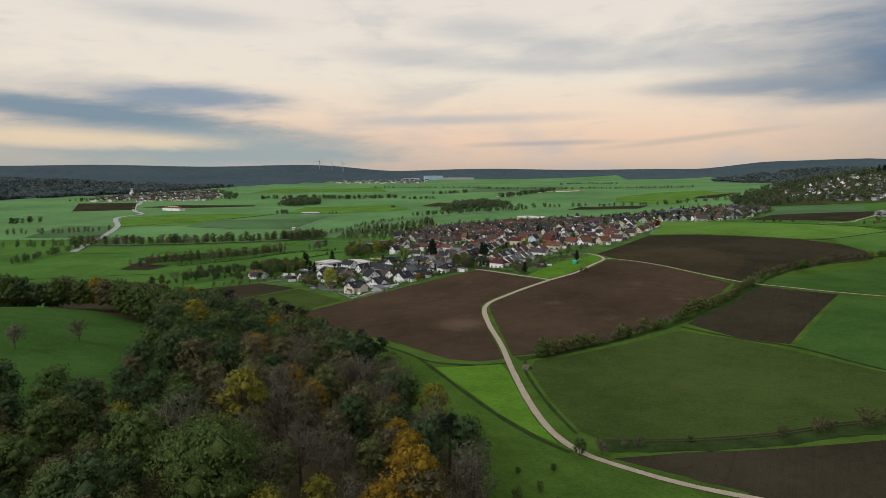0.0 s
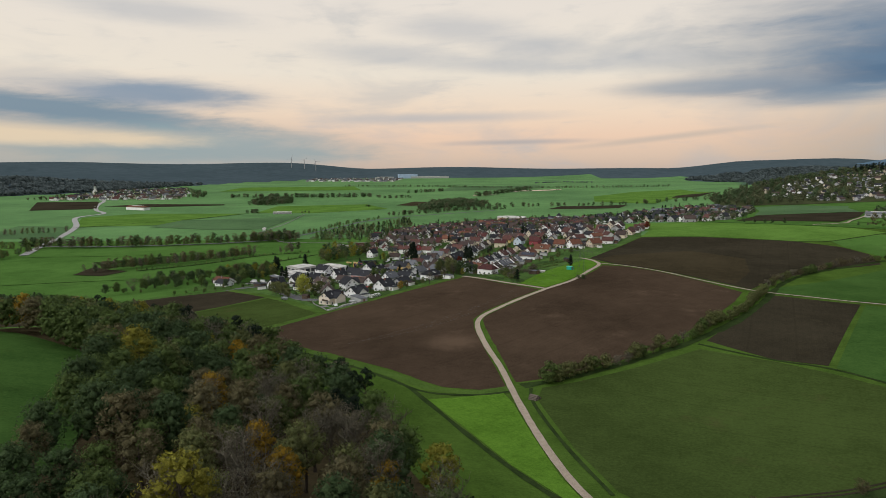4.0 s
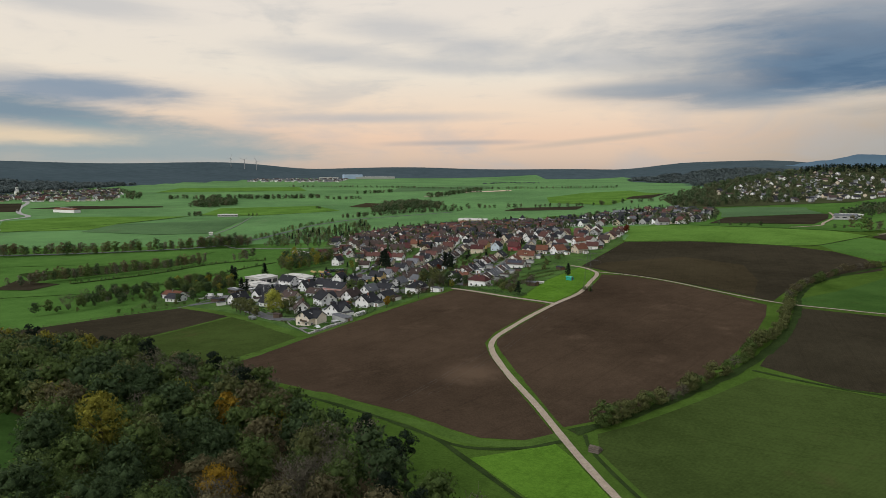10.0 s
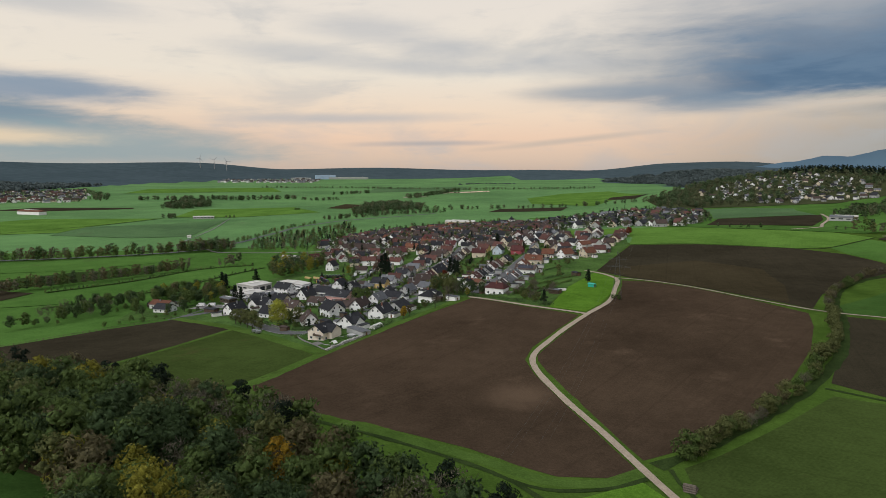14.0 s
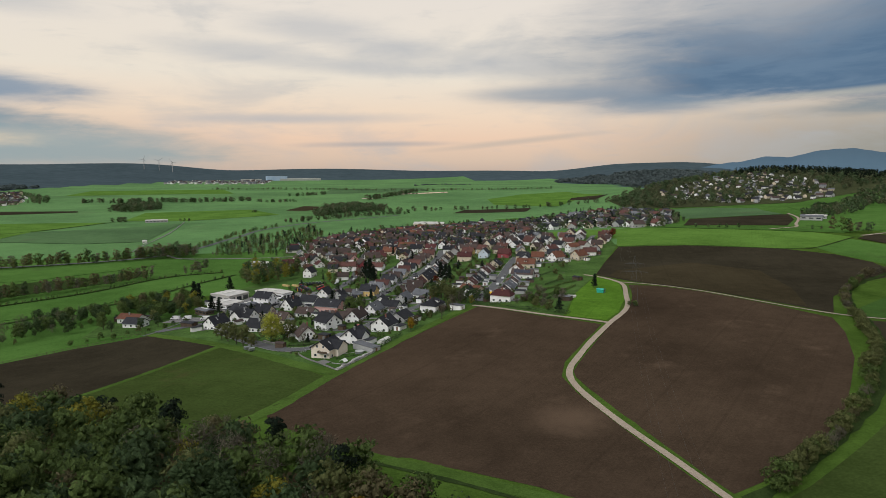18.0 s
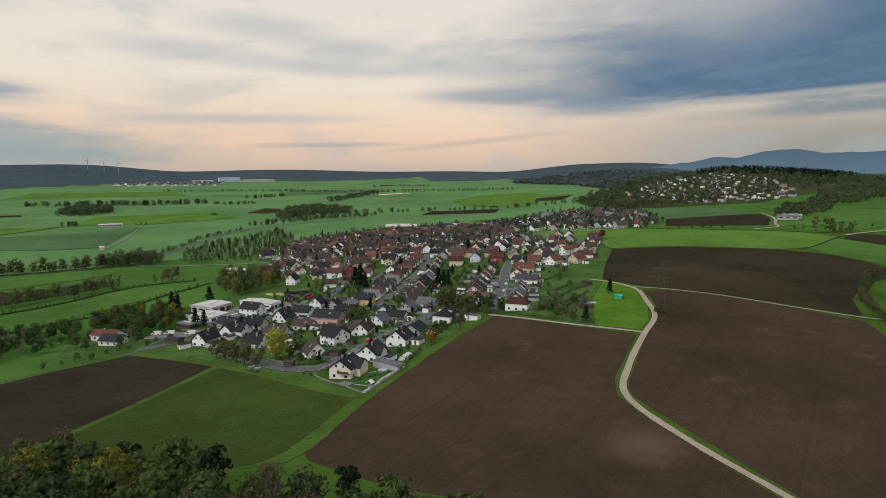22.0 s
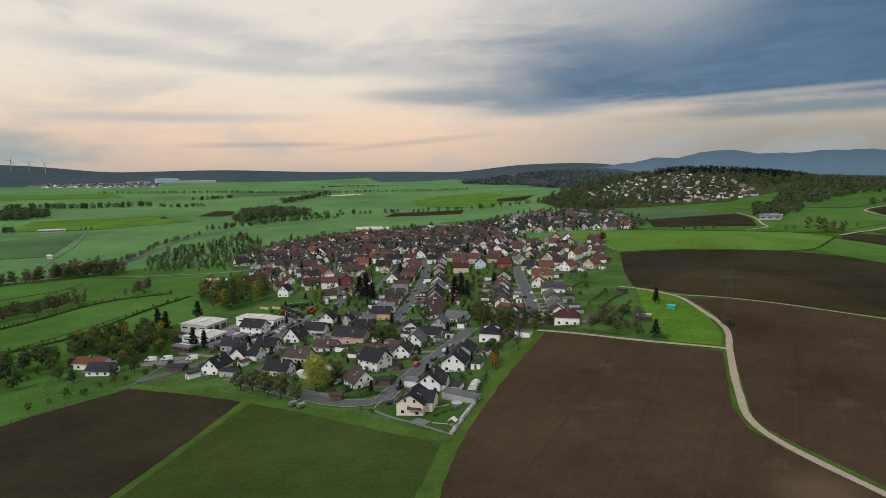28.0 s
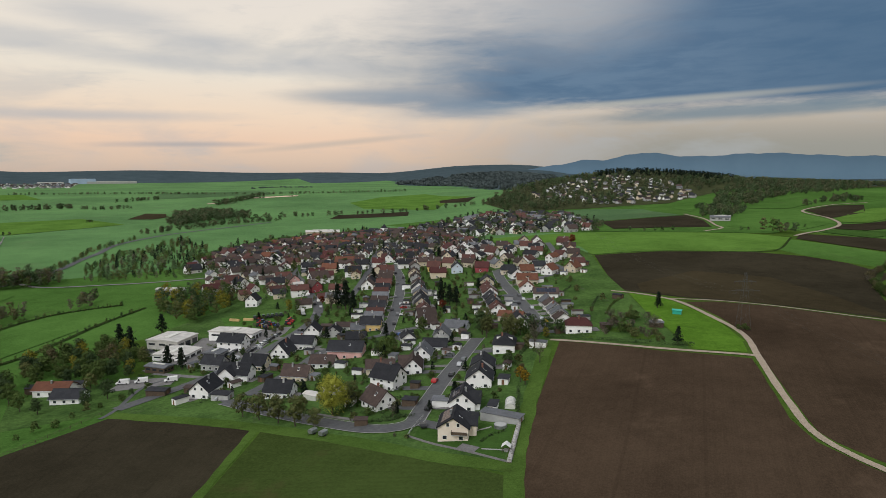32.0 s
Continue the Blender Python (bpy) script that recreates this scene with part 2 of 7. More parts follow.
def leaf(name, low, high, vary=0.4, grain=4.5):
    """Foliage: every leaf clump and every tree of a slightly other tone; a little light comes through. Noise paints
    shaded gaps between leaves.
    """
    m = bpy.data.materials.new(name)
    m.use_nodes = True
    net = Net(m.node_tree)
    bsdf = m.node_tree.nodes["Principled BSDF"]
    island = net.node("ShaderNodeNewGeometry").outputs["Random Per Island"]
    rand = net.node("ShaderNodeObjectInfo").outputs["Random"]
    c = net.mix(net.remap(island, -0.35, 1.35), low, high)
    c = net.mix(net.math("MULTIPLY", rand, vary), c, tuple(v * 0.45 for v in low))
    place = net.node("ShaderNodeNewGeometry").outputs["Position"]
    # shade of the gaps between leaves, painted into each spray's colour by noise
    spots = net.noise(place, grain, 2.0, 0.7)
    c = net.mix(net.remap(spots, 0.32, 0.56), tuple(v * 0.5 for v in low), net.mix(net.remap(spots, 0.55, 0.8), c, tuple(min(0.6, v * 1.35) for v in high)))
    relief = net.node("ShaderNodeBump")
    net.put(relief.inputs["Height"], spots), net.put(relief.inputs["Distance"], 0.5 / grain), net.put(relief.inputs["Strength"], 0.9)
    net.put(bsdf.inputs["Normal"], relief.outputs[0])
    net.put(bsdf.inputs["Base Color"], c), net.put(bsdf.inputs["Roughness"], 0.8), net.put(bsdf.inputs["Specular IOR Level"], 0.15)
    thin = net.node("ShaderNodeBsdfTranslucent")
    net.put(thin.inputs[0], c)
    mixed = net.node("ShaderNodeMixShader")
    net.put(mixed.inputs[0], 0.4)
    net.tree.links.new(bsdf.outputs[0], mixed.inputs[1]), net.tree.links.new(thin.outputs[0], mixed.inputs[2])
    net.tree.links.new(mixed.outputs[0], m.node_tree.nodes["Material Output"].inputs[0])
    return m


# far valley floor: haze mixed in as a paler, bluer green with sheen
M_VALLEY = crop("hazed_valley_pasture", (0.064, 0.146, 0.046), (0.114, 0.23, 0.074), 18, 0, (0.10, 0.13, 0.06), 0.9, 0.0035, sheen=0.06)
M_VERGE = crop("verge_grass", (0.045, 0.084, 0.016), (0.075, 0.128, 0.027), 0, 0, (0.03, 0.04, 0.012), 1.6, 0.05)
M_MEADOW = crop("meadow_grass", (0.031, 0.07, 0.016), (0.05, 0.1, 0.023), 35, 0, (0.034, 0.048, 0.012), 1.3, 0.03)
M_BRIGHT = crop("bright_green_crop", (0.062, 0.136, 0.015), (0.1, 0.198, 0.024), 40, 9, (0.04, 0.08, 0.014), 1.2, 0.04)
M_WINTER = crop("winter_wheat", (0.036, 0.054, 0.014), (0.052, 0.077, 0.02), -50, 18, (0.078, 0.060, 0.028), 1.0, 0.014)
M_SOIL = crop("ploughed_soil", (0.042, 0.029, 0.019), (0.069, 0.047, 0.031), 52, 21, (0.115, 0.078, 0.052), 1.4, 0.018, (11, 317, 15, 13))
M_SOIL2 = crop("dark_ploughed_soil", (0.028, 0.024, 0.0155), (0.045, 0.038, 0.0245), 30, 18, (0.048, 0.04, 0.022), 1.4, 0.02)
M_STUBBLE = crop("young_crop_on_soil", (0.036, 0.029, 0.0165), (0.055, 0.044, 0.025), 30, 18, (0.05, 0.038, 0.024), 1.2, 0.02)
M_GARDEN = crop("garden_lawn", (0.034, 0.068, 0.02), (0.078, 0.138, 0.036), 0, 0, (0.09, 0.08, 0.068), 0.7, 0.06)
M_GRAVEL = plain("pale_gravel_track", (0.25, 0.20, 0.15), (0.40, 0.33, 0.255), 2.2, 0.95, spec=0.1)
M_ASPHALT = plain("worn_asphalt", (0.066, 0.067, 0.07), (0.105, 0.106, 0.108), 0.8, 0.85)
M_PAVING = plain("paved_yard", (0.12, 0.115, 0.11), (0.20, 0.19, 0.185), 1.2, 0.85)
M_RIDE = crop("ride_grass", (0.04, 0.076, 0.013), (0.068, 0.118, 0.021), 20, 0, (0.03, 0.055, 0.012), 1.5, 0.06)
M_DITCH = crop("rough_ditch_grass", (0.02, 0.034, 0.011), (0.036, 0.056, 0.017), 0, 0, (0.035, 0.03, 0.015), 1.8, 0.15)
M_KERB = plain("pale_kerb_stone", (0.24, 0.235, 0.225), (0.36, 0.35, 0.33), 1.2)
# carries the same cool sheen as the valley floor, in place of haze
M_PASTURE = crop("dull_pasture", (0.046, 0.098, 0.034), (0.078, 0.15, 0.054), 25, 0, (0.08, 0.09, 0.045), 0.9, 0.006, sheen=0.06)
M_HILLFLOOR = crop("hillside_undergrowth", (0.036, 0.042, 0.020), (0.062, 0.070, 0.032), 0, 0, (0.05, 0.045, 0.028), 0.4, 0.02)
M_LUSH = crop("lush_pasture", (0.045, 0.104, 0.021), (0.08, 0.162, 0.036), 25, 0, (0.06, 0.08, 0.03), 0.9, 0.008)
M_YOUNG = crop("young_green_crop", (0.068, 0.138, 0.024), (0.106, 0.202, 0.038), 40, 9, (0.06, 0.10, 0.03), 1.2, 0.02)
M_WOODFLOOR = crop("woodland_floor", (0.046, 0.038, 0.022), (0.085, 0.066, 0.034), 0, 0, (0.035, 0.05, 0.015), 0.8, 0.05)
# ridge ground with distance haze painted in as a blue-grey tint
M_HAZERIDGE = plain("hazed_ridge_ground", (0.046, 0.066, 0.074), (0.066, 0.09, 0.1), 0.02, 1.0, spec=0.0)
M_SLATE = tiles("anthracite_roof_tiles", (0.024, 0.025, 0.029), (0.046, 0.047, 0.053))
M_BROWN = tiles("brown_roof_tiles", (0.058, 0.043, 0.039), (0.1, 0.072, 0.063))
M_RED = tiles("red_roof_tiles", (0.085, 0.042, 0.037), (0.145, 0.068, 0.056))
M_ORANGE = tiles("orange_roof_tiles", (0.125, 0.054, 0.035), (0.205, 0.09, 0.058), vary=0.35)
M_MAROON = tiles("maroon_roof_tiles", (0.075, 0.03, 0.029), (0.12, 0.045, 0.042))
M_GREYROOF = tiles("grey_roof_tiles", (0.11, 0.115, 0.125), (0.19, 0.195, 0.21))
M_WHITE = plain("white_render", (0.78, 0.765, 0.75), (0.88, 0.87, 0.86), 0.5, 0.9, vary=0.1)
M_PALE = plain("pale_cream_render", (0.66, 0.57, 0.47), (0.76, 0.67, 0.57), 0.5, 0.9)
M_CREAM = plain("cream_render", (0.56, 0.48, 0.36), (0.70, 0.61, 0.47), 0.5, 0.9, vary=0.3)
M_YELLOW = plain("yellow_render", (0.62, 0.42, 0.16), (0.72, 0.52, 0.23), 0.5, 0.9, vary=0.2)
M_PINK = plain("pink_render", (0.55, 0.30, 0.28), (0.66, 0.40, 0.37), 0.5, 0.9)
M_REDWALL = plain("red_render", (0.24, 0.05, 0.06), (0.32, 0.075, 0.085), 0.5, 0.9)
M_GREYWALL = plain("grey_render", (0.34, 0.34, 0.34), (0.46, 0.46, 0.45), 0.5, 0.9, vary=0.4)
M_BLUEWALL = plain("pale_blue_render", (0.45, 0.52, 0.60), (0.58, 0.65, 0.72), 0.5, 0.9)
M_WOOD = plain("weathered_boards", (0.06, 0.043, 0.031), (0.11, 0.078, 0.053), 2.0, 0.85)
M_TIMBER = plain("cut_logs", (0.075, 0.06, 0.048), (0.17, 0.14, 0.11), 3.0, 0.9)
M_FRAME = plain("white_window_frame", (0.66, 0.66, 0.64), (0.76, 0.76, 0.74), 4.0, 0.5)
M_GLASS = plain("dark_window_glass", (0.02, 0.024, 0.03), (0.045, 0.05, 0.058), 0.6, 0.06, spec=0.6, vary=0.4)
M_DOOR = plain("brown_door", (0.12, 0.06, 0.035), (0.18, 0.09, 0.05), 3.0, 0.5)
M_BRICK = plain("brick_chimney", (0.16, 0.07, 0.05), (0.25, 0.12, 0.085), 6.0, 0.9)
M_METAL = plain("galvanised_steel", (0.30, 0.31, 0.32), (0.42, 0.43, 0.44), 3.0, 0.45, 0.8)
M_DARKMETAL = plain("grey_green_steel", (0.06, 0.063, 0.06), (0.10, 0.104, 0.098), 3.0, 0.7, 0.2)
M_SHEET = plain("white_sheet_roof", (0.40, 0.385, 0.36), (0.60, 0.57, 0.53), 0.35, 0.55)
M_SOLAR = plain("solar_cells", (0.012, 0.016, 0.03), (0.025, 0.03, 0.05), 1.0, 0.15, spec=0.6)
M_FOIL = plain("milky_foil", (0.50, 0.50, 0.46), (0.66, 0.65, 0.60), 1.5, 0.35)
M_TEAL = plain("turquoise_tarpaulin", (0.02, 0.30, 0.22), (0.04, 0.42, 0.32), 2.0, 0.5)
M_BLUEHALL = plain("light_blue_cladding", (0.30, 0.40, 0.56), (0.40, 0.50, 0.66), 0.05, 0.6)
M_SAWN = plain("sawn_timber", (0.42, 0.30, 0.13), (0.58, 0.43, 0.20), 2.5, 0.8)
M_TYRE = plain("black_rubber", (0.015, 0.015, 0.015), (0.03, 0.03, 0.03), 6.0, 0.8)
M_BARK = plain("grey_brown_bark", (0.045, 0.036, 0.028), (0.09, 0.072, 0.056), 5.0, 0.95, spec=0.1)
M_STONE = plain("pale_stone", (0.14, 0.135, 0.125), (0.52, 0.50, 0.48), 1.6, 0.9)
M_WATER = plain("still_water", (0.02, 0.03, 0.035), (0.03, 0.04, 0.045), 0.2, 0.05, spec=0.7)
# the blue is air haze over the range, put into the base colour
M_HAZEHILL = plain("hazed_far_hills", (0.092, 0.15, 0.205), (0.105, 0.166, 0.222), 0.004, 1.0, spec=0.0)
CAR_PAINT = [plain("car_paint_" + n, c, tuple(v * 1.25 for v in c), 2.0, 0.25, spec=0.5) for n, c in
             (("white", (0.62, 0.62, 0.61)), ("silver", (0.36, 0.37, 0.38)), ("black", (0.02, 0.02, 0.022)), ("grey", (0.10, 0.105, 0.11)),
              ("red", (0.30, 0.02, 0.02)), ("blue", (0.03, 0.06, 0.16)), ("yellow", (0.62, 0.42, 0.03)))]
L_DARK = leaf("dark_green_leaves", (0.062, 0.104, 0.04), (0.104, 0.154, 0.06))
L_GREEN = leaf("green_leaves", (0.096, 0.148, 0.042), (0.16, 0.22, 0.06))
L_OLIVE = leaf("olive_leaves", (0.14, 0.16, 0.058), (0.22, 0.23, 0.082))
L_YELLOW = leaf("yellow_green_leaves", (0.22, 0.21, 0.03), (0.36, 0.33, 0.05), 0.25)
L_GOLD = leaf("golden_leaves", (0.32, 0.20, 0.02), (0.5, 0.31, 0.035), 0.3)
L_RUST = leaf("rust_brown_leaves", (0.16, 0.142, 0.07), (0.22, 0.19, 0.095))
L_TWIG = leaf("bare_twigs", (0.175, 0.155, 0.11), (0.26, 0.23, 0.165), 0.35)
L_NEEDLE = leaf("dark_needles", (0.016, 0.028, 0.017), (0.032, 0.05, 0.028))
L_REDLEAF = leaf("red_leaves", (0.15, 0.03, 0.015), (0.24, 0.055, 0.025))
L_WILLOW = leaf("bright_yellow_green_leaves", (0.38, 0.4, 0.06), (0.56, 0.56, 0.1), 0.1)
# leaves of the ridge woods, blue-grey because haze is in their colour
L_HAZED = leaf("hazed_wood_leaves", (0.10, 0.13, 0.128), (0.138, 0.168, 0.166), 0.0, 1.2)
# greener far leaves, bluer than the near ones: some haze mixed into the colour
L_HAZEGREEN = leaf("hazed_green_leaves", (0.09, 0.14, 0.064), (0.15, 0.205, 0.096), 0.0, 1.2)
L_HAZEOLIVE = leaf("hazed_olive_leaves", (0.125, 0.142, 0.072), (0.185, 0.196, 0.104), 0.0, 1.2)


# ---- the lie of the land ----
KNOLLS = [(-110, 120, 130, 69.8), (-180, 330, 150, 5.5), (0, 240, 110, -28.9), (150, 250, 130, 9.0),
          (90, 430, 100, 14.1), (230, 430, 140, -7.9), (-60, 450, 100, 2.8), (250, 600, 160, 13.8),
          (450, 500, 220, 4.0), (550, 800, 260, 22.0), (-100, 560, 110, -2.6), (350, 150, 220, 23.2),
          (-120, 240, 80, -3.3), (10, 340, 80, 7.8), (150, 740, 140, 8.0), (-40, 60, 100, -20.4), (-185, 268, 60, 9.0),
          (1010, 1400, 210, 47.0), (1500, 1150, 480, 55.0), (1150, 450, 380, 38.0), (1500, 2150, 560, 28.0)]


def ease(a, b, v):
    u = np.clip((v - a) / (b - a), 0.0, 1.0)
    return u * u * (3 - 2 * u)


def height(x, y):
    """Ground height: a flat valley, a farmed rise in front, wooded ridges on both sides and low hills at the end."""
    x, y = np.asarray(x, float), np.asarray(y, float)
    z = -14.0 + 0 * x
    for a, b, s, h in KNOLLS:
        z = z + h * np.exp(-((x - a) ** 2 + (y - b) ** 2) / (2 * s * s))
    z = z + 0.0092 * np.maximum(0.0, y - 1000.0)
    west = (x + 1360) * -0.934 + (y - 1980) * 0.358 + 60 * np.sin(y / 310.0) + 40 * np.sin(x / 170.0)
    east = (x - 1020) * 0.96 - (y - 1750) * 0.275 + 70 * np.sin(y / 260.0)
    z = z + 46 * ease(0, 850, west) * ease(900, 1900, y)
    z = z + 66 * ease(0, 700, east) * ease(1500, 2300, y) * (1 - 0.8 * ease(0.60, 0.76, np.arctan2(x + 80, y - 150)))
    r = np.hypot(x + 70, y - 130)
    az = np.arctan2(x, y)
    z = z + (61 + 6 * np.sin(az * 9 + 1) + 5 * np.sin(az * 23)) * ease(4380, 4820, r)
    z = z + 1.2 * np.sin(x / 190.0 + 1.3) * np.sin(y / 230.0) * ease(700, 1200, r)
    return z


def ground(x, y):
    return float(height(x, y))


def mesh_object(name, verts, faces, mats, index=None, smooth=False):
    """One mesh object from arrays of vertices and of faces of one size."""
    verts, faces = np.asarray(verts, np.float32), np.asarray(faces, np.int32)
    me = bpy.data.meshes.new(name)
    n, k = faces.shape
    me.vertices.add(len(verts)), me.loops.add(n * k), me.polygons.add(n)
    me.vertices.foreach_set("co", verts.ravel())
    me.loops.foreach_set("vertex_index", faces.ravel())
    me.polygons.foreach_set("loop_start", np.arange(0, n * k, k, dtype=np.int32))
    for m in mats:
        me.materials.append(m)
    if index is not None:
        me.polygons.foreach_set("material_index", np.asarray(index, np.int32))
    if smooth:
        me.polygons.foreach_set("use_smooth", np.ones(n, bool))
    me.update(calc_edges=True)
    return new(name, me)


def lines(dense0, dense1, step, low, high, grow=1.075):
    """Grid lines: even within the near stretch, then wider and wider apart."""
    v, s = list(np.arange(dense0, dense1 + 1, step)), step
    while v[-1] < high:
        s *= grow
        v.append(v[-1] + s)
    s = step
    while v[0] > low:
        s *= grow
        v.insert(0, v[0] - s)
    return np.array(v)


def wooded(x, y):
    """Where the ridges carry woods."""
    west = (x + 1360) * -0.934 + (y - 1980) * 0.358 + 60 * np.sin(y / 310.0)
    east = (x - 1020) * 0.96 - (y - 1750) * 0.275 + 70 * np.sin(y / 260.0)
    return ((west > 40) & (y > 1250)) | ((east > 60) & (y > 1500) & (np.arctan2(x + 80, y - 150) < 0.66)) | (np.hypot(x + 70, y - 130) > 4450)


def build_ground():
    gx, gy = lines(-420, 520, 6, -4990, 4990), lines(20, 900, 6, -1500, 4990)
    X, Y = np.meshgrid(gx, gy)
    Z = height(X, Y)
    n = len(gx)
    i = np.arange(len(gy) - 1)[:, None] * n + np.arange(n - 1)[None, :]
    faces = np.stack([i, i + 1, i + n + 1, i + n], -1).reshape(-1, 4)
    g = mesh_object("ground", np.stack([X, Y, Z], -1).reshape(-1, 3), faces, [M_VALLEY, M_HAZERIDGE, M_RIDE, M_LUSH], smooth=True)
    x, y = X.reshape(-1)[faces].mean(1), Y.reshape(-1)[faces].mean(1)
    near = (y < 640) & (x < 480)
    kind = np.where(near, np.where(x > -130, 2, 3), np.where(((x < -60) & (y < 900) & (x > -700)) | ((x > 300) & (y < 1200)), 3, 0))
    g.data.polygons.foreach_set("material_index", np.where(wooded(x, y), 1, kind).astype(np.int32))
    tagged(g, "green valley floor with pasture, rising into fields and hills", "ground", kind="structure")


build_ground()


def drape(name, outline, mat, lift=0.08, step=9.0, label="", category="field"):
    """A sheet of ground cover with this outline, laid on the land."""
    bm = bmesh.new()
    bm.faces.new([bm.verts.new((x, y, 0)) for x, y in outline])
    bmesh.ops.triangulate(bm, faces=bm.faces[:])
    xs, ys = [p[0] for p in outline], [p[1] for p in outline]
    for axis, lo, hi in ((0, min(xs), max(xs)), (1, min(ys), max(ys))):
        v = math.floor(lo / step) * step
        while v < hi:
            co, no = [0, 0, 0], [0, 0, 0]
            co[axis], no[axis] = v, 1
            bmesh.ops.bisect_plane(bm, geom=bm.verts[:] + bm.edges[:] + bm.faces[:], plane_co=co, plane_no=no)
            v += step
    for v in bm.verts:
        v.co.z = ground(v.co.x, v.co.y) + lift
    for f in bm.faces:
        f.smooth = True
        if f.normal.z < 0:
            f.normal_flip()
    me = bpy.data.meshes.new(name)
    bm.to_mesh(me), bm.free()
    me.materials.append(mat)
    return tagged(new(name, me), label, category, kind="structure")


def smooth_line(points, step=4.0):
    """A rounded polyline through the points, about `step` metres between its stations."""
    p = [np.array(q, float) for q in points]
    p = [2 * p[0] - p[1]] + p + [2 * p[-1] - p[-2]]
    out = []
    for a, b, c, d in zip(p, p[1:], p[2:], p[3:]):
        n = max(1, int(np.linalg.norm(c - b) / step))
        for k in range(n):
            t = k / n
            out.append(0.5 * (2 * b + (c - a) * t + (2 * a - 5 * b + 4 * c - d) * t * t + (3 * b - a - 3 * c + d) * t ** 3))
    out.append(p[-2])
    return np.array(out)


def strip(name, points, width, mat, lift=0.16, step=4.0, label="", category="road", ragged=0.0, shift=0.0, thick=0.0):
    """A lane of even width along the points, laid on the land."""
    c = smooth_line(points, step)
    d = np.gradient(c, axis=0)
    d /= np.linalg.norm(d, axis=1)[:, None]
    side = np.stack([d[:, 1], -d[:, 0]], 1)
    w = width / 2 + ragged * np.array([noise.noise((q[0] * 0.15, q[1] * 0.15, 3.0)) for q in c])
    rows = [c + side * (shift + w * k)[:, None] for k in (-1.0, -0.34, 0.34, 1.0)]
    V = np.stack(rows, 1)
    Z = height(V[..., 0], V[..., 1]) + lift
    n, k = len(c), 4
    i = np.arange(n - 1)[:, None] * k + np.arange(k - 1)[None, :]
    faces = np.stack([i, i + 1, i + k + 1, i + k], -1).reshape(-1, 4)
    ob = mesh_object(name, np.concatenate([V, Z[..., None]], -1).reshape(-1, 3), faces, [mat], smooth=True)
    return tagged(ob, label, category, kind="structure")


# ---- fields near the road ----
drape("field", [(27, 263), (26, 283), (24, 306), (22, 334), (23, 348), (30, 360), (48, 378), (65, 396), (46, 422), (28, 461), (-30, 407), (-62, 372),
                (-80, 346), (-79, 338), (-63, 316), (-46, 303), (-31, 293), (-15, 281), (-4, 269), (4, 262), (17, 260)], M_SOIL,
      label="bare red-brown ploughed field beside the gravel track")
drape("field", [(125, 474), (111, 448), (72, 398), (35, 358), (27.6, 349), (27.2, 329), (30, 288), (31.4, 268), (42, 271), (59, 278), (77, 286), (97, 298), (114, 312),
                (136, 331), (160, 358), (175, 379), (166, 409), (152, 444), (138, 466)], M_SOIL, label="bare brown ploughed field inside a curved hedge")
drape("field", [(134, 484), (142, 470), (155, 450), (184, 387), (218, 420), (266, 450), (318, 464), (336, 501), (336, 533), (319, 563), (257, 606), (206, 625), (159, 564), (128, 519)], M_SOIL2,
      label="dark ploughed field on the rise")
drape("field", [(136, 487), (155, 452), (183, 402), (215, 446), (240, 500), (215, 540), (150, 530), (134, 512)], M_STUBBLE, 0.13, label="thin young crop on brown soil")
drape("field", [(205, 815), (263, 786), (315, 758), (353, 703), (417, 638), (422, 596), (349, 563), (319, 564), (257, 608), (206, 627), (230, 669), (195, 738)], M_YOUNG, label="bright green winter crop beyond the ploughed land")
drape("field", [(346, 562), (410, 588), (410, 545), (405, 500), (360, 480), (338, 480), (338, 533)], M_LUSH, label="green field strip on the rise")
drape("field", [(-100, 461), (-57, 379), (-84, 342), (-100, 340), (-127, 356), (-165, 366), (-153, 379), (-131, 414)], M_WINTER, label="dark green winter wheat below the village")
drape("field", [(-141, 512), (-104, 462), (-133, 414), (-155, 379), (-168, 366), (-230, 372), (-262, 420), (-196, 474), (-174, 493)], M_SOIL2, label="dark brown ploughed field below the village")
drape("field", [(-2, 247), (25, 257), (27, 246), (29, 186), (32, 166), (27, 172), (18, 191), (8, 221)], M_BRIGHT, 0.17, label="bright green triangular crop between forest and track")
drape("field", [(36, 250), (40, 262), (52, 266), (83, 279), (112, 292), (132, 272), (143, 255), (158, 220), (190, 150), (131, 178), (93, 175), (46, 171), (41, 178), (38, 205)], M_WINTER, label="wide dark green wheat field")
drape("field", [(119, 301), (158, 339), (187, 372), (219, 346), (147, 262), (133, 274)], M_SOIL2, label="brown ploughed field behind the hedge")
drape("field", [(221, 345), (234, 329), (300, 260), (192, 152), (160, 223), (148, 259)], M_MEADOW, label="green field with a wheel track")
drape("field", [(187, 384), (244, 412), (317, 452), (330, 440), (340, 330), (300, 270), (243, 340), (207, 364)], M_MEADOW, label="green field above the cross track")
drape("field", [(44, 158), (65, 164), (96, 166), (135, 168), (190, 140), (160, 120), (107, 128), (74, 134)], M_SOIL2, label="dark brown ploughed field by the lane")
drape("meadow", [(-110, 112), (-84, 118), (-70, 136), (-70, 152), (-76, 174), (-86, 208), (-108, 243), (-150, 272), (-222, 280), (-290, 230), (-210, 118)], M_MEADOW, 0.55, 6, label="sheltered green meadow inside the wood", category="meadow")
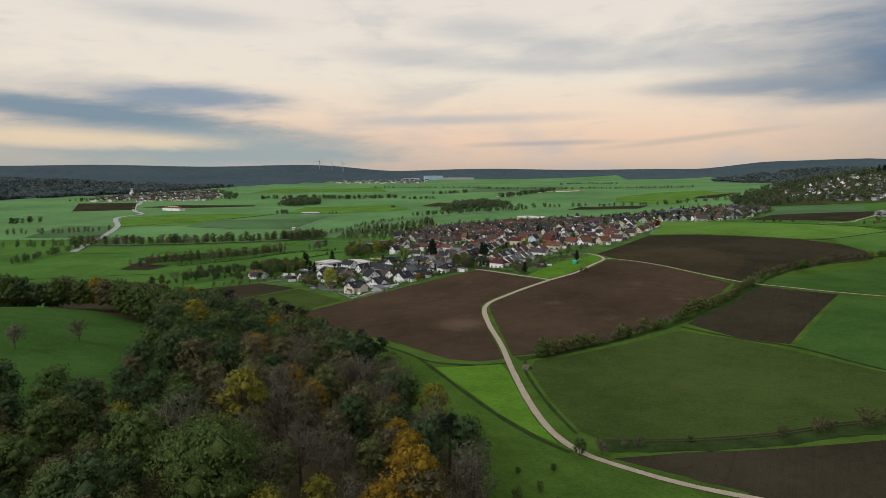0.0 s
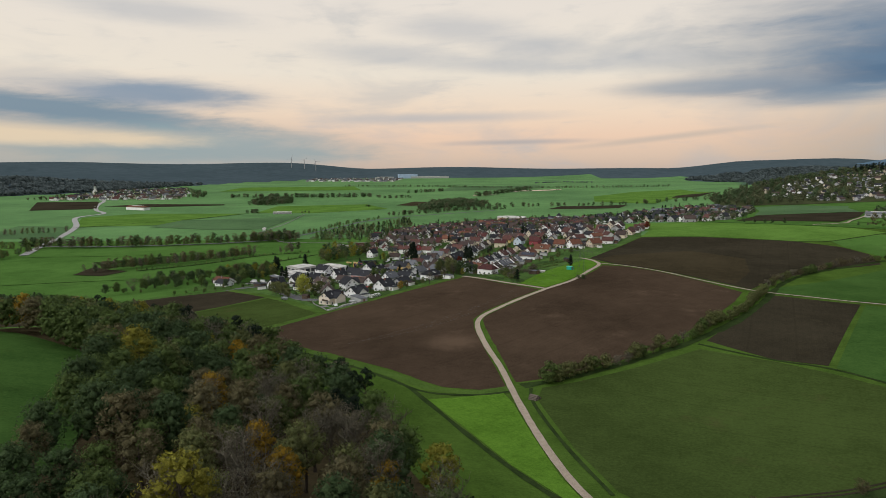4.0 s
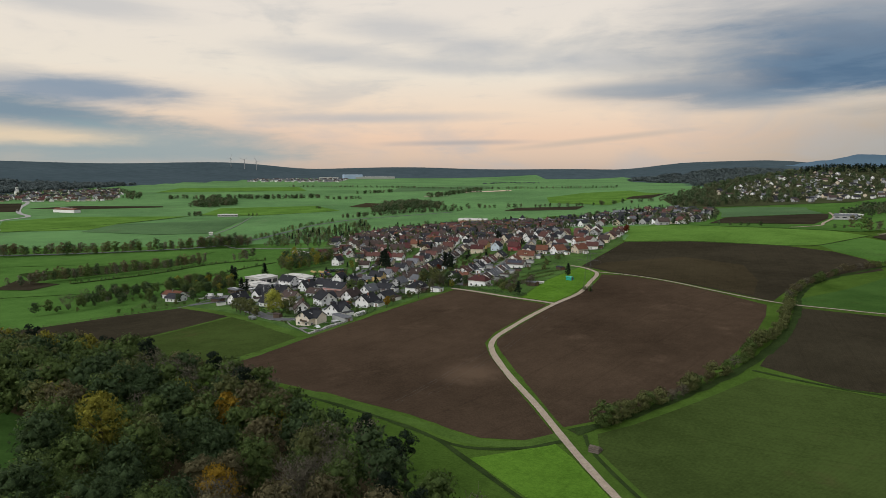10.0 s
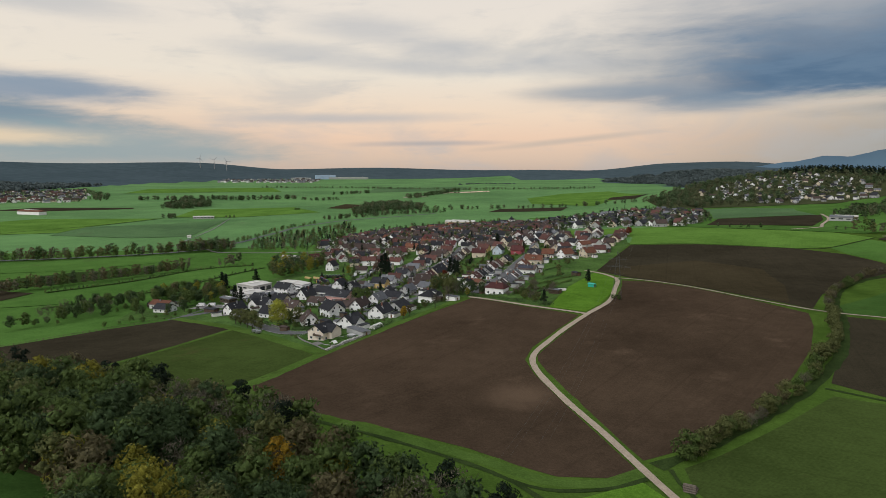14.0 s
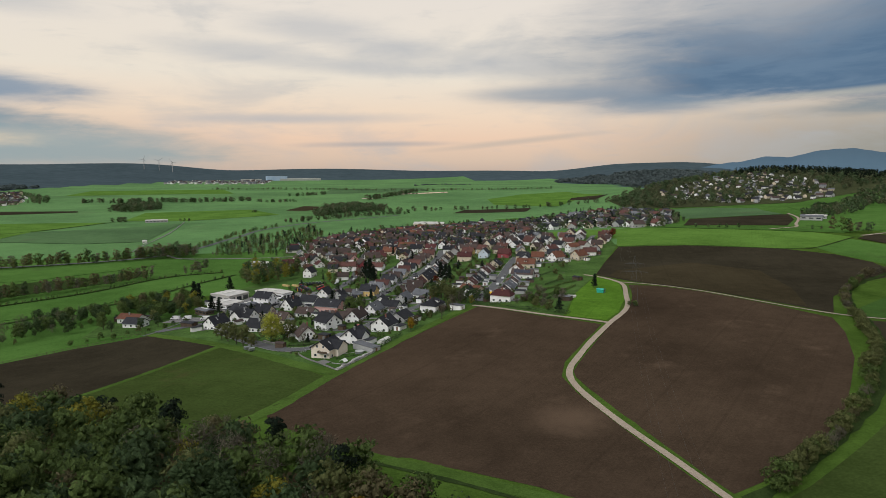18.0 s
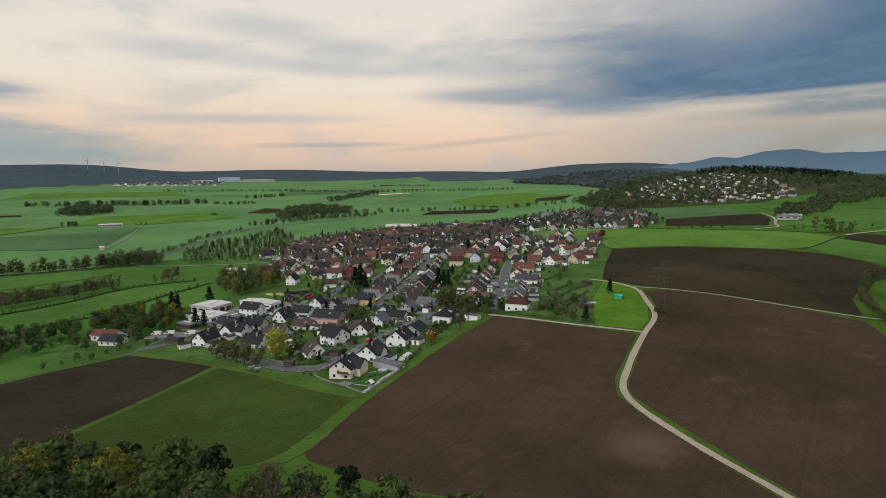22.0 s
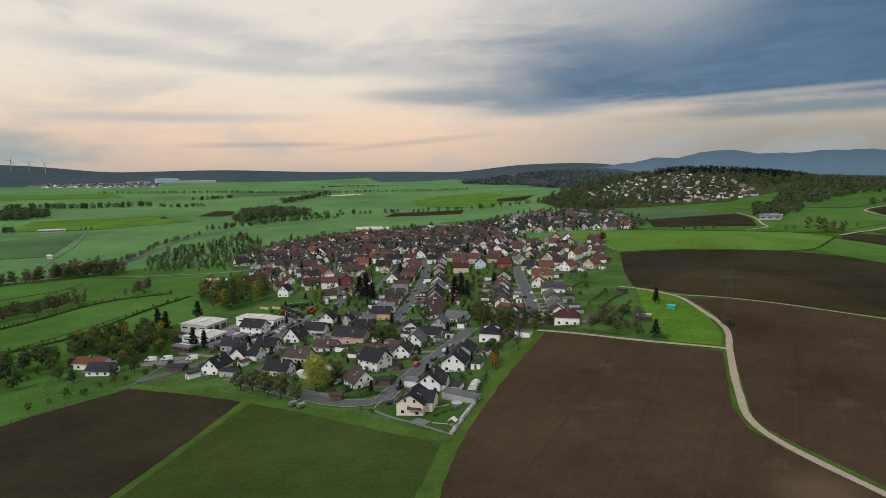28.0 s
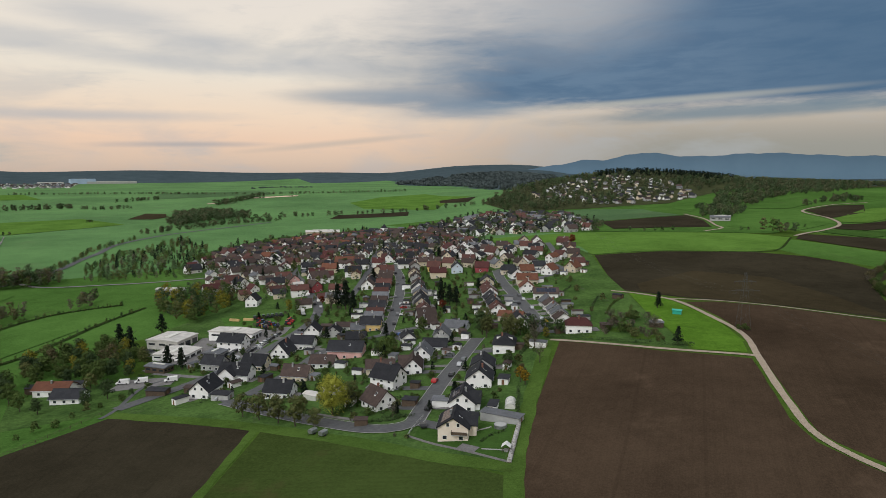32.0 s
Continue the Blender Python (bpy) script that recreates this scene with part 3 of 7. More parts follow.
drape("meadow", [(124, 512), (126, 487), (103, 440), (82, 411), (70, 401), (57, 415), (86, 463)], M_BRIGHT, 0.1, label="bright grass paddock with a small shed", category="meadow")
drape("grass_slope", [(6, 60), (11, 123), (2, 152), (-8, 190), (20, 200), (30, 172), (40, 156), (62, 140), (110, 118), (90, 60)], M_RIDE, 0.06, 9, label="rough grass slope with a few fruit trees", category="grass slope")
drape("forest_floor", [(30, 40), (10, 95), (11, 123), (2, 152), (-12, 192), (-26, 230), (-50, 264), (-66, 290), (-86, 306), (-110, 334), (-160, 350), (-230, 352), (-330, 300), (-330, 60), (-150, 20)], M_WOODFLOOR, 0.3, 6,
      label="leaf-strewn woodland floor", category="woodland floor")

# grass strips between the fields
strip("verge", [(26, 467), (-2, 438), (-30, 410), (-56, 382), (-82, 346), (-92, 338)], 5.5, M_VERGE, 0.12, ragged=0.8, label="green grass strip along the village edge", category="verge")
strip("verge", [(-144, 516), (-118, 486), (-101, 462), (-82, 430), (-68, 404), (-54, 384)], 6.0, M_VERGE, 0.13, ragged=0.8, label="green grass strip below the gardens", category="verge")
strip("verge", [(-102, 463), (-132, 415), (-154, 379), (-166, 364)], 3.0, M_VERGE, 0.12, ragged=0.5, label="grass balk between two fields", category="verge")
strip("verge", [(20, 188), (10, 214), (0, 240), (-14, 262), (-34, 280), (-60, 300), (-90, 322)], 24.0, M_RIDE, 0.075, ragged=2.0, label="grass ride along the forest edge", category="verge")
strip("verge", [(30, 262), (14, 257), (0, 260), (-12, 272), (-30, 287), (-50, 303)], 5.0, M_VERGE, 0.14, ragged=0.8, label="grass margin of the ploughed field", category="verge")
strip("verge", [(70, 138), (44, 156), (36, 168), (33, 190), (31, 230), (29, 262)], 4.6, M_RIDE, 0.13, ragged=1.2, label="grassy verge of the lane", category="verge")
strip("verge", [(33, 264), (60, 275), (96, 292), (120, 306), (148, 328), (176, 358), (196, 384), (222, 414), (262, 446), (330, 476)], 3.6, M_DITCH, 0.12, ragged=1.2, label="rough grass along the hedge", category="verge")
strip("verge", [(114, 298), (133, 273), (147, 257), (160, 222), (176, 188)], 1.4, M_DITCH, 0.13, label="grass balk between two fields", category="verge")
strip("verge", [(44, 166), (92, 171), (132, 174), (190, 148)], 7.0, M_DITCH, 0.1, ragged=1.5, label="rough grass bank", category="verge")
strip("verge", [(206, 628), (258, 608), (320, 565), (350, 562), (424, 597)], 2.0, M_DITCH, 0.13, label="grass balk between two fields", category="verge")
strip("verge", [(125, 478), (112, 452), (92, 421), (70, 398), (50, 378), (32, 359), (26, 346), (26, 330), (28, 300), (30, 262)], 3.2, M_RIDE, 0.1, ragged=0.6, label="grassy verge of the gravel track", category="verge")

# ---- tracks, lanes and streets ----
strip("road", [(110, 120), (71, 137), (57, 144), (46, 152), (37, 161), (32, 177), (30, 203), (29, 245), (28, 283), (25, 312), (24, 338), (28, 352), (38, 364), (50, 377), (69, 396), (90, 417), (108, 448), (122, 474), (126, 490), (126, 508), (122, 524)], 2.5, M_GRAVEL, 0.2,
      label="pale gravel farm track winding towards the village", ragged=0.25)
strip("road", [(125, 486), (142, 466), (156, 440), (168, 411), (184, 383), (205, 366), (224, 350), (262, 322), (330, 290)], 1.9, M_GRAVEL, 0.21, label="narrow pale cross track", ragged=0.2)
strip("road", [(69, 397), (48, 424), (27, 466)], 2.2, M_GRAVEL, 0.21, label="pale track along the village gardens", ragged=0.2)
strip("path", [(238, 331), (190, 262), (168, 222)], 1.6, M_SOIL2, 0.16, label="brown wheel track in the grass", category="path")
strip("ditch", [(34, 160), (26, 171), (17, 190), (7, 218), (-3, 246), (-10, 262), (-24, 277), (-44, 294), (-74, 316)], 2.0, M_DITCH, 0.21, label="dark overgrown ditch along the grass ride", category="ditch", ragged=0.5)
strip("ditch", [(30, 259), (14, 254), (-2, 255), (-12, 264)], 1.8, M_DITCH, 0.19, label="dark overgrown ditch below the field", category="ditch", ragged=0.4)
strip("ditch", [(39, 176), (36, 206), (34, 248), (36, 262)], 1.3, M_DITCH, 0.15, label="dark ditch beside the farm track", category="ditch", ragged=0.3)
strip("path", [(46, 172), (92, 176), (132, 180), (186, 156)], 0.7, M_SOIL2, 0.17, label="brown wheel rut on the grass bank", category="path")
strip("path", [(46, 170.6), (92, 174.4), (132, 178.4), (186, 154)], 0.7, M_SOIL2, 0.17, label="brown wheel rut on the grass bank", category="path")
STREETS = [
    [(-104, 500), (-94, 475), (-84, 453), (-73, 434), (-62, 429), (-53, 437), (-34, 456), (-18, 471), (-3, 485), (9, 496)],
    [(34, 478), (54, 513), (78, 559), (99, 601), (118, 634)],
    [(-14, 545), (23, 606), (52, 659), (66, 690), (80, 730)],
    [(-140, 520), (-109, 537), (-86, 554), (-59, 578), (-33, 607), (-17, 638), (-7, 683), (4, 735), (10, 766), (30, 830), (70, 900), (140, 960), (240, 1010)],
    [(-96, 502), (-69, 523), (-48, 542), (-14, 545), (12, 540)],
    [(8, 646), (44, 703), (73, 754), (104, 812), (150, 880)],
    [(118, 634), (150, 628), (178, 640), (200, 668), (226, 706)],
    [(99, 601), (128, 590), (150, 598), (160, 620)],
]
for k, s in enumerate(STREETS):
    strip("road", s, 6.2 if k in (0, 1, 2, 3) else 5.0, M_ASPHALT, 0.26, label="grey asphalt village street")
    if k < 3:
        for side in (-1, 1):
            strip("kerb", s, 0.28, M_KERB, 0.36, label="pale kerb of a village street", category="kerb", shift=side * 3.3)
strip("road", [(-146, 512), (-140, 520), (-128, 545), (-112, 552)], 1.8, M_ASPHALT, 0.2, label="grey lane to the workshops")
strip("road", [(-434, 760), (-462, 843), (-486, 920), (-548, 1097), (-640, 1282), (-640, 1390), (-705, 1496), (-780, 1660), (-848, 1842), (-905, 1951)], 9.0, M_KERB, 0.5, 14.0, label="pale country road to the far village")
strip("road", [(-462, 843), (-388, 836), (-296, 850), (-225, 872), (-189, 898), (-173, 933), (-155, 978), (-138, 1037), (-118, 1091), (-94, 1171), (-39, 1254), (5, 1295), (60, 1330), (170, 1400)], 7.0, M_ASPHALT, 0.5, 12.0, label="grey country road through the meadows")
strip("road", [(-189, 898), (-170, 862), (-127, 844), (-96, 832), (-64, 822), (-10, 812)], 4.0, M_PAVING, 0.4, 12.0, label="narrow pale lane to the old village")
drape("yard", [(-98, 606), (-91, 618), (-74, 612), (-58, 614), (-44, 606), (-52, 594), (-64, 581), (-76, 567), (-88, 558), (-104, 566), (-118, 580), (-112, 600)], M_PAVING, 0.18, label="grey paved yard of the workshops", category="yard")
drape("lawn", [(-72, 660), (-33, 638), (-35, 616), (-46, 606), (-60, 615), (-76, 622)], M_LUSH, 0.16, label="green dealer's lawn beside the road", category="lawn")
drape("yard", [(-142, 548), (-118, 541), (-112, 551), (-134, 562)], M_PAVING, 0.19, label="grey paved parking place", category="yard")
drape("village_green", [(26, 464), (-30, 410), (-58, 384), (-72, 406), (-100, 460), (-146, 518), (-178, 520), (-176, 560), (-120, 566), (-118, 640), (-62, 690), (-66, 880), (-20, 1020), (90, 1140), (250, 1160), (330, 1050), (240, 860), (196, 740), (232, 690), (206, 628), (160, 566),
                        (126, 516), (88, 466), (56, 416)], M_GARDEN, 0.06, 16, label="village gardens, lawns and yards", category="gardens")

# ---- pastures and strips across the valley ----
drape("field", [(-430, 742), (-279, 752), (-198, 806), (-187, 832), (-228, 834), (-294, 806), (-430, 800)], M_LUSH, 0.35, 20, label="bright green strip of pasture")
drape("field", [(-276, 742), (-229, 753), (-194, 785), (-186, 750), (-211, 720), (-257, 684), (-300, 660), (-330, 700)], M_DITCH, 0.33, 20, label="dark rough pasture between tree belts")
drape("field", [(-309, 618), (-314, 668), (-290, 648), (-270, 640), (-280, 612)], M_SOIL2, 0.36, 20, label="dark ploughed patch behind the wood")
strip("field", [(-400, 560), (-300, 590), (-232, 606), (-200, 640), (-160, 690)], 26, M_LUSH, 0.35, 12, label="green pasture by the stream", category="field")
strip("ditch", [(-240, 575), (-226, 588), (-204, 611), (-174, 636), (-139, 689), (-120, 712), (-108, 725)], 3.0, M_DITCH, 0.45, label="dark overgrown ditch across the pasture", category="ditch", ragged=0.8)
strip("ditch", [(-262, 640), (-214, 680), (-177, 726), (-153, 742), (-120, 746)], 3.0, M_DITCH, 0.45, label="dark overgrown ditch across the pasture", category="ditch", ragged=0.8)
drape("field", [(-308, 1252), (-226, 1318), (-237, 1052), (-310, 1044), (-430, 1090), (-420, 1210)], M_PASTURE, 0.5, 60, label="dull green pasture beside the farm")
drape("field", [(-846, 1490), (-996, 1788), (-851, 1820), (-724, 1536)], M_SOIL2, 0.5, 60, label="dark ploughed field far off in the valley")
drape("field", [(-750, 1628), (-637, 1598), (-471, 1655), (-482, 1695), (-685, 1719)], M_SOIL2, 0.5, 60, label="dark ploughed strip far off in the valley")
drape("field", [(-46, 1591), (0, 1730), (36, 1701), (24, 1606), (-4, 1568)], M_STUBBLE, 0.5, 60, label="brown field strip in the valley")
drape("field", [(-548, 1097), (-430, 1120), (-420, 1210), (-344, 1365), (-560, 1380), (-630, 1282)], M_YOUNG, 0.48, 60, label="bright green pasture in the valley")
drape("field", [(-600, 930), (-490, 930), (-560, 1100), (-650, 1120)], M_PASTURE, 0.5, 60, label="dull green field beside the country road")
drape("field", [(-330, 1390), (-218, 1375), (-60, 1480), (-120, 1640), (-330, 1600)], M_YOUNG, 0.5, 60, label="large pale green pasture in the valley")
strip("path", [(-232, 940), (-232, 1000), (-227, 1071), (-222, 1157), (-223, 1297), (-224, 1350)], 1.8, M_PAVING, 0.6, 14.0, label="pale stony field path", category="path", ragged=0.9)
strip("ditch", [(-560, 1060), (-423, 1219), (-387, 1281), (-344, 1370)], 3.0, M_DITCH, 0.6, 20.0, label="dark ditch between pastures", category="ditch", ragged=0.6)
# fields on the slope and below the hill
drape("field", [(450, 877), (565, 833), (613, 925), (652, 980), (626, 1085), (575, 1108), (520, 990)], M_PASTURE, 0.4, 40, label="dull green field below the hill")
drape("field", [(449, 866), (366, 762), (446, 698), (510, 757), (566, 826)], M_SOIL2, 0.42, 40, label="brown ploughed field below the hill")
strip("path", [(580, 842), (528, 770), (465, 707), (440, 681), (400, 672)], 3.0, M_GRAVEL, 0.55, 8.0, label="pale field path below the hill", category="path")
drape("field", [(313, 797), (359, 754), (441, 690), (483, 634), (436, 621), (391, 665), (346, 713)], M_LUSH, 0.4, 30, label="green grass band above the winter crop")
drape("meadow", [(690, 960), (860, 1075), (883, 1048), (761, 942), (624, 866)], M_LUSH, 0.5, 30, label="green meadow on the hillside", category="meadow")
drape("meadow", [(703, 833), (854, 899), (1023, 931), (1075, 918), (892, 832), (734, 787)], M_LUSH, 0.5, 30, label="green clearing on the hillside", category="meadow")
drape("meadow", [(460, 689), (664, 790), (711, 773), (622, 684), (556, 638), (480, 624)], M_LUSH, 0.4, 30, label="bright grass slope below the hill", category="meadow")
drape("field", [(715, 753), (818, 774), (858, 749), (736, 687), (630, 673), (660, 702)], M_SOIL2, 0.5, 30, label="dark ploughed field on the slope")
drape("field", [(634, 668), (784, 712), (900, 690), (760, 640), (612, 624), (597, 645)], M_YOUNG, 0.5, 30, label="bright green field on the slope")
drape("field", [(565, 632), (606, 622), (700, 620), (640, 580), (539, 588), (525, 612)], M_SOIL2, 0.5, 30, label="dark field strip on the slope")
drape("field", [(485, 603), (520, 609), (534, 585), (560, 560), (483, 556)], M_MEADOW, 0.5, 30, label="green field strip on the slope")
drape("field", [(417, 588), (454, 606), (481, 558), (500, 520), (412, 500), (412, 545)], M_SOIL2, 0.45, 30, label="dark field strip on the slope")
strip("road", [(435, 600), (469, 607), (503, 611), (568, 630), (627, 672), (704, 750), (828, 780), (900, 765)], 3.6, M_GRAVEL, 0.6, 8.0, label="pale farm lane on the slope")
drape("field", [(444, 1612), (511, 1856), (683, 2028), (843, 2040), (762, 1650), (633, 1555), (523, 1424)], M_YOUNG, 0.5, 60, label="pale green field at the mouth of the valley")
drape("field", [(618, 1566), (680, 1672), (737, 1586), (646, 1487)], M_SOIL2, 0.7, 60, label="brown field at the mouth of the valley")
drape("field", [(280, 1400), (420, 1350), (470, 1440), (330, 1480)], M_SOIL2, 0.5, 60, label="brown field behind the village")
drape("field", [(100, 2400), (500, 2500), (560, 2900), (160, 2800)], M_PASTURE, 0.6, 90, label="pale stubble field far down the valley")
drape("field", [(-700, 2400), (-200, 2500), (-260, 2900), (-720, 2800)], M_YOUNG, 0.6, 90, label="pale green pasture far down the valley")
drape("hill_floor", [(560, 1200), (640, 1090), (760, 1020), (830, 1040), (1010, 1080), (1200, 1000), (1500, 900), (1700, 1200), (1600, 1700), (1200, 1800), (900, 1600), (640, 1420)], M_HILLFLOOR, 0.6, 40, label="undergrowth below the hillside trees", category="woodland floor")
drape("pond", [(330, 2250), (520, 2300), (530, 2360), (340, 2310)], M_WATER, 0.6, 90, label="still pond mirroring the pale sky", category="pond")
drape("pond", [(180, 2020), (260, 2030), (262, 2060), (184, 2050)], M_WATER, 0.6, 90, label="still pond mirroring the pale sky", category="pond")

# ---- building blocks ----
def box_bm(bm, x0, y0, z0, x1, y1, z1, mat=0):
    v = [bm.verts.new(p) for p in ((x0, y0, z0), (x1, y0, z0), (x1, y1, z0), (x0, y1, z0), (x0, y0, z1), (x1, y0, z1), (x1, y1, z1), (x0, y1, z1))]
    for q in ((0, 3, 2, 1), (4, 5, 6, 7), (0, 1, 5, 4), (1, 2, 6, 5), (2, 3, 7, 6), (3, 0, 4, 7)):
        bm.faces.new([v[i] for i in q]).material_index = mat


def prism_bm(bm, profile, y0, y1, mat=0):
    """The profile in x and z, drawn out along y."""
    a, b = [bm.verts.new((x, y0, z)) for x, z in profile], [bm.verts.new((x, y1, z)) for x, z in profile]
    n = len(profile)
    bm.faces.new(a).material_index = mat
    bm.faces.new(b[::-1]).material_index = mat
    for i in range(n):
        bm.faces.new((a[i], b[i], b[(i + 1) % n], a[(i + 1) % n])).material_index = mat


def bar_bm(bm, a, b, r, sides=5, r2=None):
    a, b = Vector(a), Vector(b)
    q = (b - a).to_track_quat("Z", "Y")
    rings = []
    for p, rad in ((a, r), (b, r if r2 is None else r2)):
        rings.append([bm.verts.new(p + q @ Vector((math.cos(t) * rad, math.sin(t) * rad, 0))) for t in [6.28318 * i / sides for i in range(sides)]])
    for i in range(sides):
        bm.faces.new((rings[0][i], rings[0][(i + 1) % sides], rings[1][(i + 1) % sides], rings[1][i]))
    bm.faces.new(rings[1]), bm.faces.new(rings[0][::-1])


def finish(name, bm, mats):
    bmesh.ops.recalc_face_normals(bm, faces=bm.faces[:])
    me = bpy.data.meshes.new(name)
    bm.to_mesh(me), bm.free()
    for m in mats if isinstance(mats, (list, tuple)) else [mats]:
        me.materials.append(m)
    return me


def part(name, bm, mats, parent, label="", at=None, rz=0.0):
    """One mesh object under a thing or under a part."""
    ob = new(name, finish(name, bm, mats) if isinstance(bm, bmesh.types.BMesh) else bm)
    ob.parent = parent
    if at is not None:
        ob.location, ob.rotation_euler = at, (0, 0, rz)
    return tagged(ob, label)


def thing(name, x, y, z, rz, label, category, group=""):
    ob = new(name)
    ob.empty_display_size = 0.5
    ob.matrix_world = pose(x, y, z, 0, 0, rz)
    return tagged(ob, label, category, group)


WINDOW_CACHE = {}


def ring_bm(bm, w, h, t, deep, pane=None):
    """A rectangular frame as one closed piece; with `pane` a set-back face of that material fills it."""
    def loop(a, b, y):
        return [bm.verts.new(q) for q in ((-a, y, h / 2 - b), (a, y, h / 2 - b), (a, y, h / 2 + b), (-a, y, h / 2 + b))]
    back, front = loop(w / 2, h / 2, 0.02), loop(w / 2, h / 2, -deep)
    inner, sunk = loop(w / 2 - t, h / 2 - t, -deep), loop(w / 2 - t, h / 2 - t, -0.02)
    for a, b in ((back, front), (front, inner), (inner, sunk)):
        for i in range(4):
            bm.faces.new((a[i], a[(i + 1) % 4], b[(i + 1) % 4], b[i]))
    if pane is not None:
        bm.faces.new(sunk).material_index = pane


def window_mesh(w, h, double):
    """Frame proud of the wall round a set-back pane, in the x-z plane, looking along -y."""
    key = (w, h, double)
    if key not in WINDOW_CACHE:
        f, p, both = bmesh.new(), bmesh.new(), bmesh.new()
        ring_bm(f, w, h, 0.1, 0.08)
        box_bm(p, -w / 2 + 0.1, -0.03, 0.1, w / 2 - 0.1, -0.01, h - 0.1)
        ring_bm(both, w, h, 0.13, 0.06, 1)
        WINDOW_CACHE[key] = (finish("window", f, M_FRAME), finish("pane", p, M_GLASS), finish("window", both, [M_FRAME, M_GLASS]))
    return WINDOW_CACHE[key]


def window(house, at, rz, w=1.2, h=1.3, fine=True, double=True):
    f, p, both = window_mesh(w, h, double)
    if fine:
        ob = part("window", f, None, house, at=at, rz=rz)
        part("pane", p, None, ob)
    else:
        part("window", both, None, house, at=at, rz=rz)


ROOF_WORD = {"anthracite_roof_tiles": "dark grey", "brown_roof_tiles": "brown", "red_roof_tiles": "red", "orange_roof_tiles": "orange", "maroon_roof_tiles": "maroon", "grey_roof_tiles": "grey"}
WALL_WORD = {"white_render": "white", "pale_cream_render": "pale cream", "cream_render": "cream", "yellow_render": "yellow", "pink_render": "pink", "red_render": "red", "grey_render": "grey", "pale_blue_render": "pale blue", "weathered_boards": "wooden"}
HOUSES = []


def house(x, y, rz, w=10.0, l=11.5, eave=4.2, pitch=40, roof=None, wall=None, fine=2, hip=0.0, solar=False, dormer=0, balcony=False, skylights=0, wing=None, group="village houses", place="among gardens", seed=0):
    """A house with its ridge along its own y axis. fine: 2 every window a frame with a pane, 1 plain windows, 0 far off."""
    rnd = random.Random(int(x * 31 + y * 17) + seed)
    roof, wall = roof or M_SLATE, wall or M_WHITE
    w, l, eave = w * 0.86, l * 0.87, eave * 0.93
    z = min(ground(x + a, y + b) for a in (-4, 4) for b in (-4, 4))
    word = "%s house with %s %s roof %s" % (WALL_WORD.get(wall.name, "plain"), ROOF_WORD.get(roof.name, "tiled"), "hipped" if hip else "gabled", place)
    ob = thing("house", x, y, z, rz, word, "house", group)
    HOUSES.append((x, y, max(w, l) / 2))
    rise = math.tan(radians(pitch)) * w / 2
    hw, hl, over, t = w / 2, l / 2, 0.55, 0.24
    top = eave + rise
    b = bmesh.new()
    if hip:
        box_bm(b, -hw, -hl, -1.5, hw, hl, eave)
    else:
        prism_bm(b, [(-hw, -1.5), (hw, -1.5), (hw, eave), (0, top - 0.05), (-hw, eave)], -hl, hl)
    part("wall", b, wall, ob)
    b = bmesh.new()
    drop = over * math.tan(radians(pitch))
    if hip:
        e, i = eave - drop * 0.6, hip * hl
        p = [b.verts.new(q) for q in ((-hw - over, -hl - over, e), (hw + over, -hl - over, e), (hw + over, hl + over, e), (-hw - over, hl + over, e), (0, -hl + i, top), (0, hl - i, top))]
        for q in ((0, 1, 4), (1, 2, 5, 4), (2, 3, 5), (3, 0, 4, 5), (3, 2, 1, 0)):
            b.faces.new([p[k] for k in q])
        part("roof", b, roof, ob)
    else:
        c = t / math.cos(radians(pitch))
        xo, zo = hw + over, eave - drop
        prism_bm(b, [(0, top), (xo, zo), (xo, zo + c), (0, top + c), (-xo, zo + c), (-xo, zo)], -hl - over, hl + over)
        r = part("roof", b, roof, ob)
        if fine == 2:
            b = bmesh.new()
            prism_bm(b, [(-0.2, top + c - 0.08), (0, top + c + 0.12), (0.2, top + c - 0.08)], -hl - over, hl + over)
            part("ridge_tiles", b, roof, r)
            for s in (-1, 1):
                b = bmesh.new()
                bar_bm(b, (s * (hw + over + 0.06), -hl - over, eave - drop + 0.05), (s * (hw + over + 0.06), hl + over, eave - drop + 0.05), 0.08)
                part("gutter", b, M_METAL, r)
    if wing:
        # a cross wing with its own gable: side, how far it stands out, width, place along the house
        s, out, ww, v = wing
        wt = eave + math.tan(radians(pitch)) * ww / 2
        x1 = s * (hw + out)
        b = bmesh.new()
        prism_bm(b, [(v - ww / 2, -1.5), (v + ww / 2, -1.5), (v + ww / 2, eave), (v, wt - 0.05), (v - ww / 2, eave)], 0, abs(x1))
        part("wing_wall", b, wall, ob, at=(0, v + v * s, 0) if s > 0 else (0, 0, 0), rz=-s * math.pi / 2)
        b = bmesh.new()
        c2, xo2 = 0.24 / math.cos(radians(pitch)), ww / 2 + 0.5
        zo2 = eave - 0.5 * math.tan(radians(pitch))
        prism_bm(b, [(v, wt), (v + xo2, zo2), (v + xo2, zo2 + c2), (v, wt + c2), (v - xo2, zo2 + c2), (v - xo2, zo2)], 0, abs(x1) + 0.5)
        part("wing_roof", b, roof, ob, at=(0, v + v * s, 0) if s > 0 else (0, 0, 0), rz=-s * math.pi / 2)
    # chimney
    if rnd.random() < 0.85:
        b = bmesh.new()
        cx, cy = rnd.choice((-1, 1)) * hw * 0.22, rnd.uniform(-0.4, 0.4) * hl
        box_bm(b, cx - 0.32, cy - 0.32, top - 2.0, cx + 0.32, cy + 0.32, top + 0.9)
        box_bm(b, cx - 0.4, cy - 0.4, top + 0.9, cx + 0.4, cy + 0.4, top + 1.02)
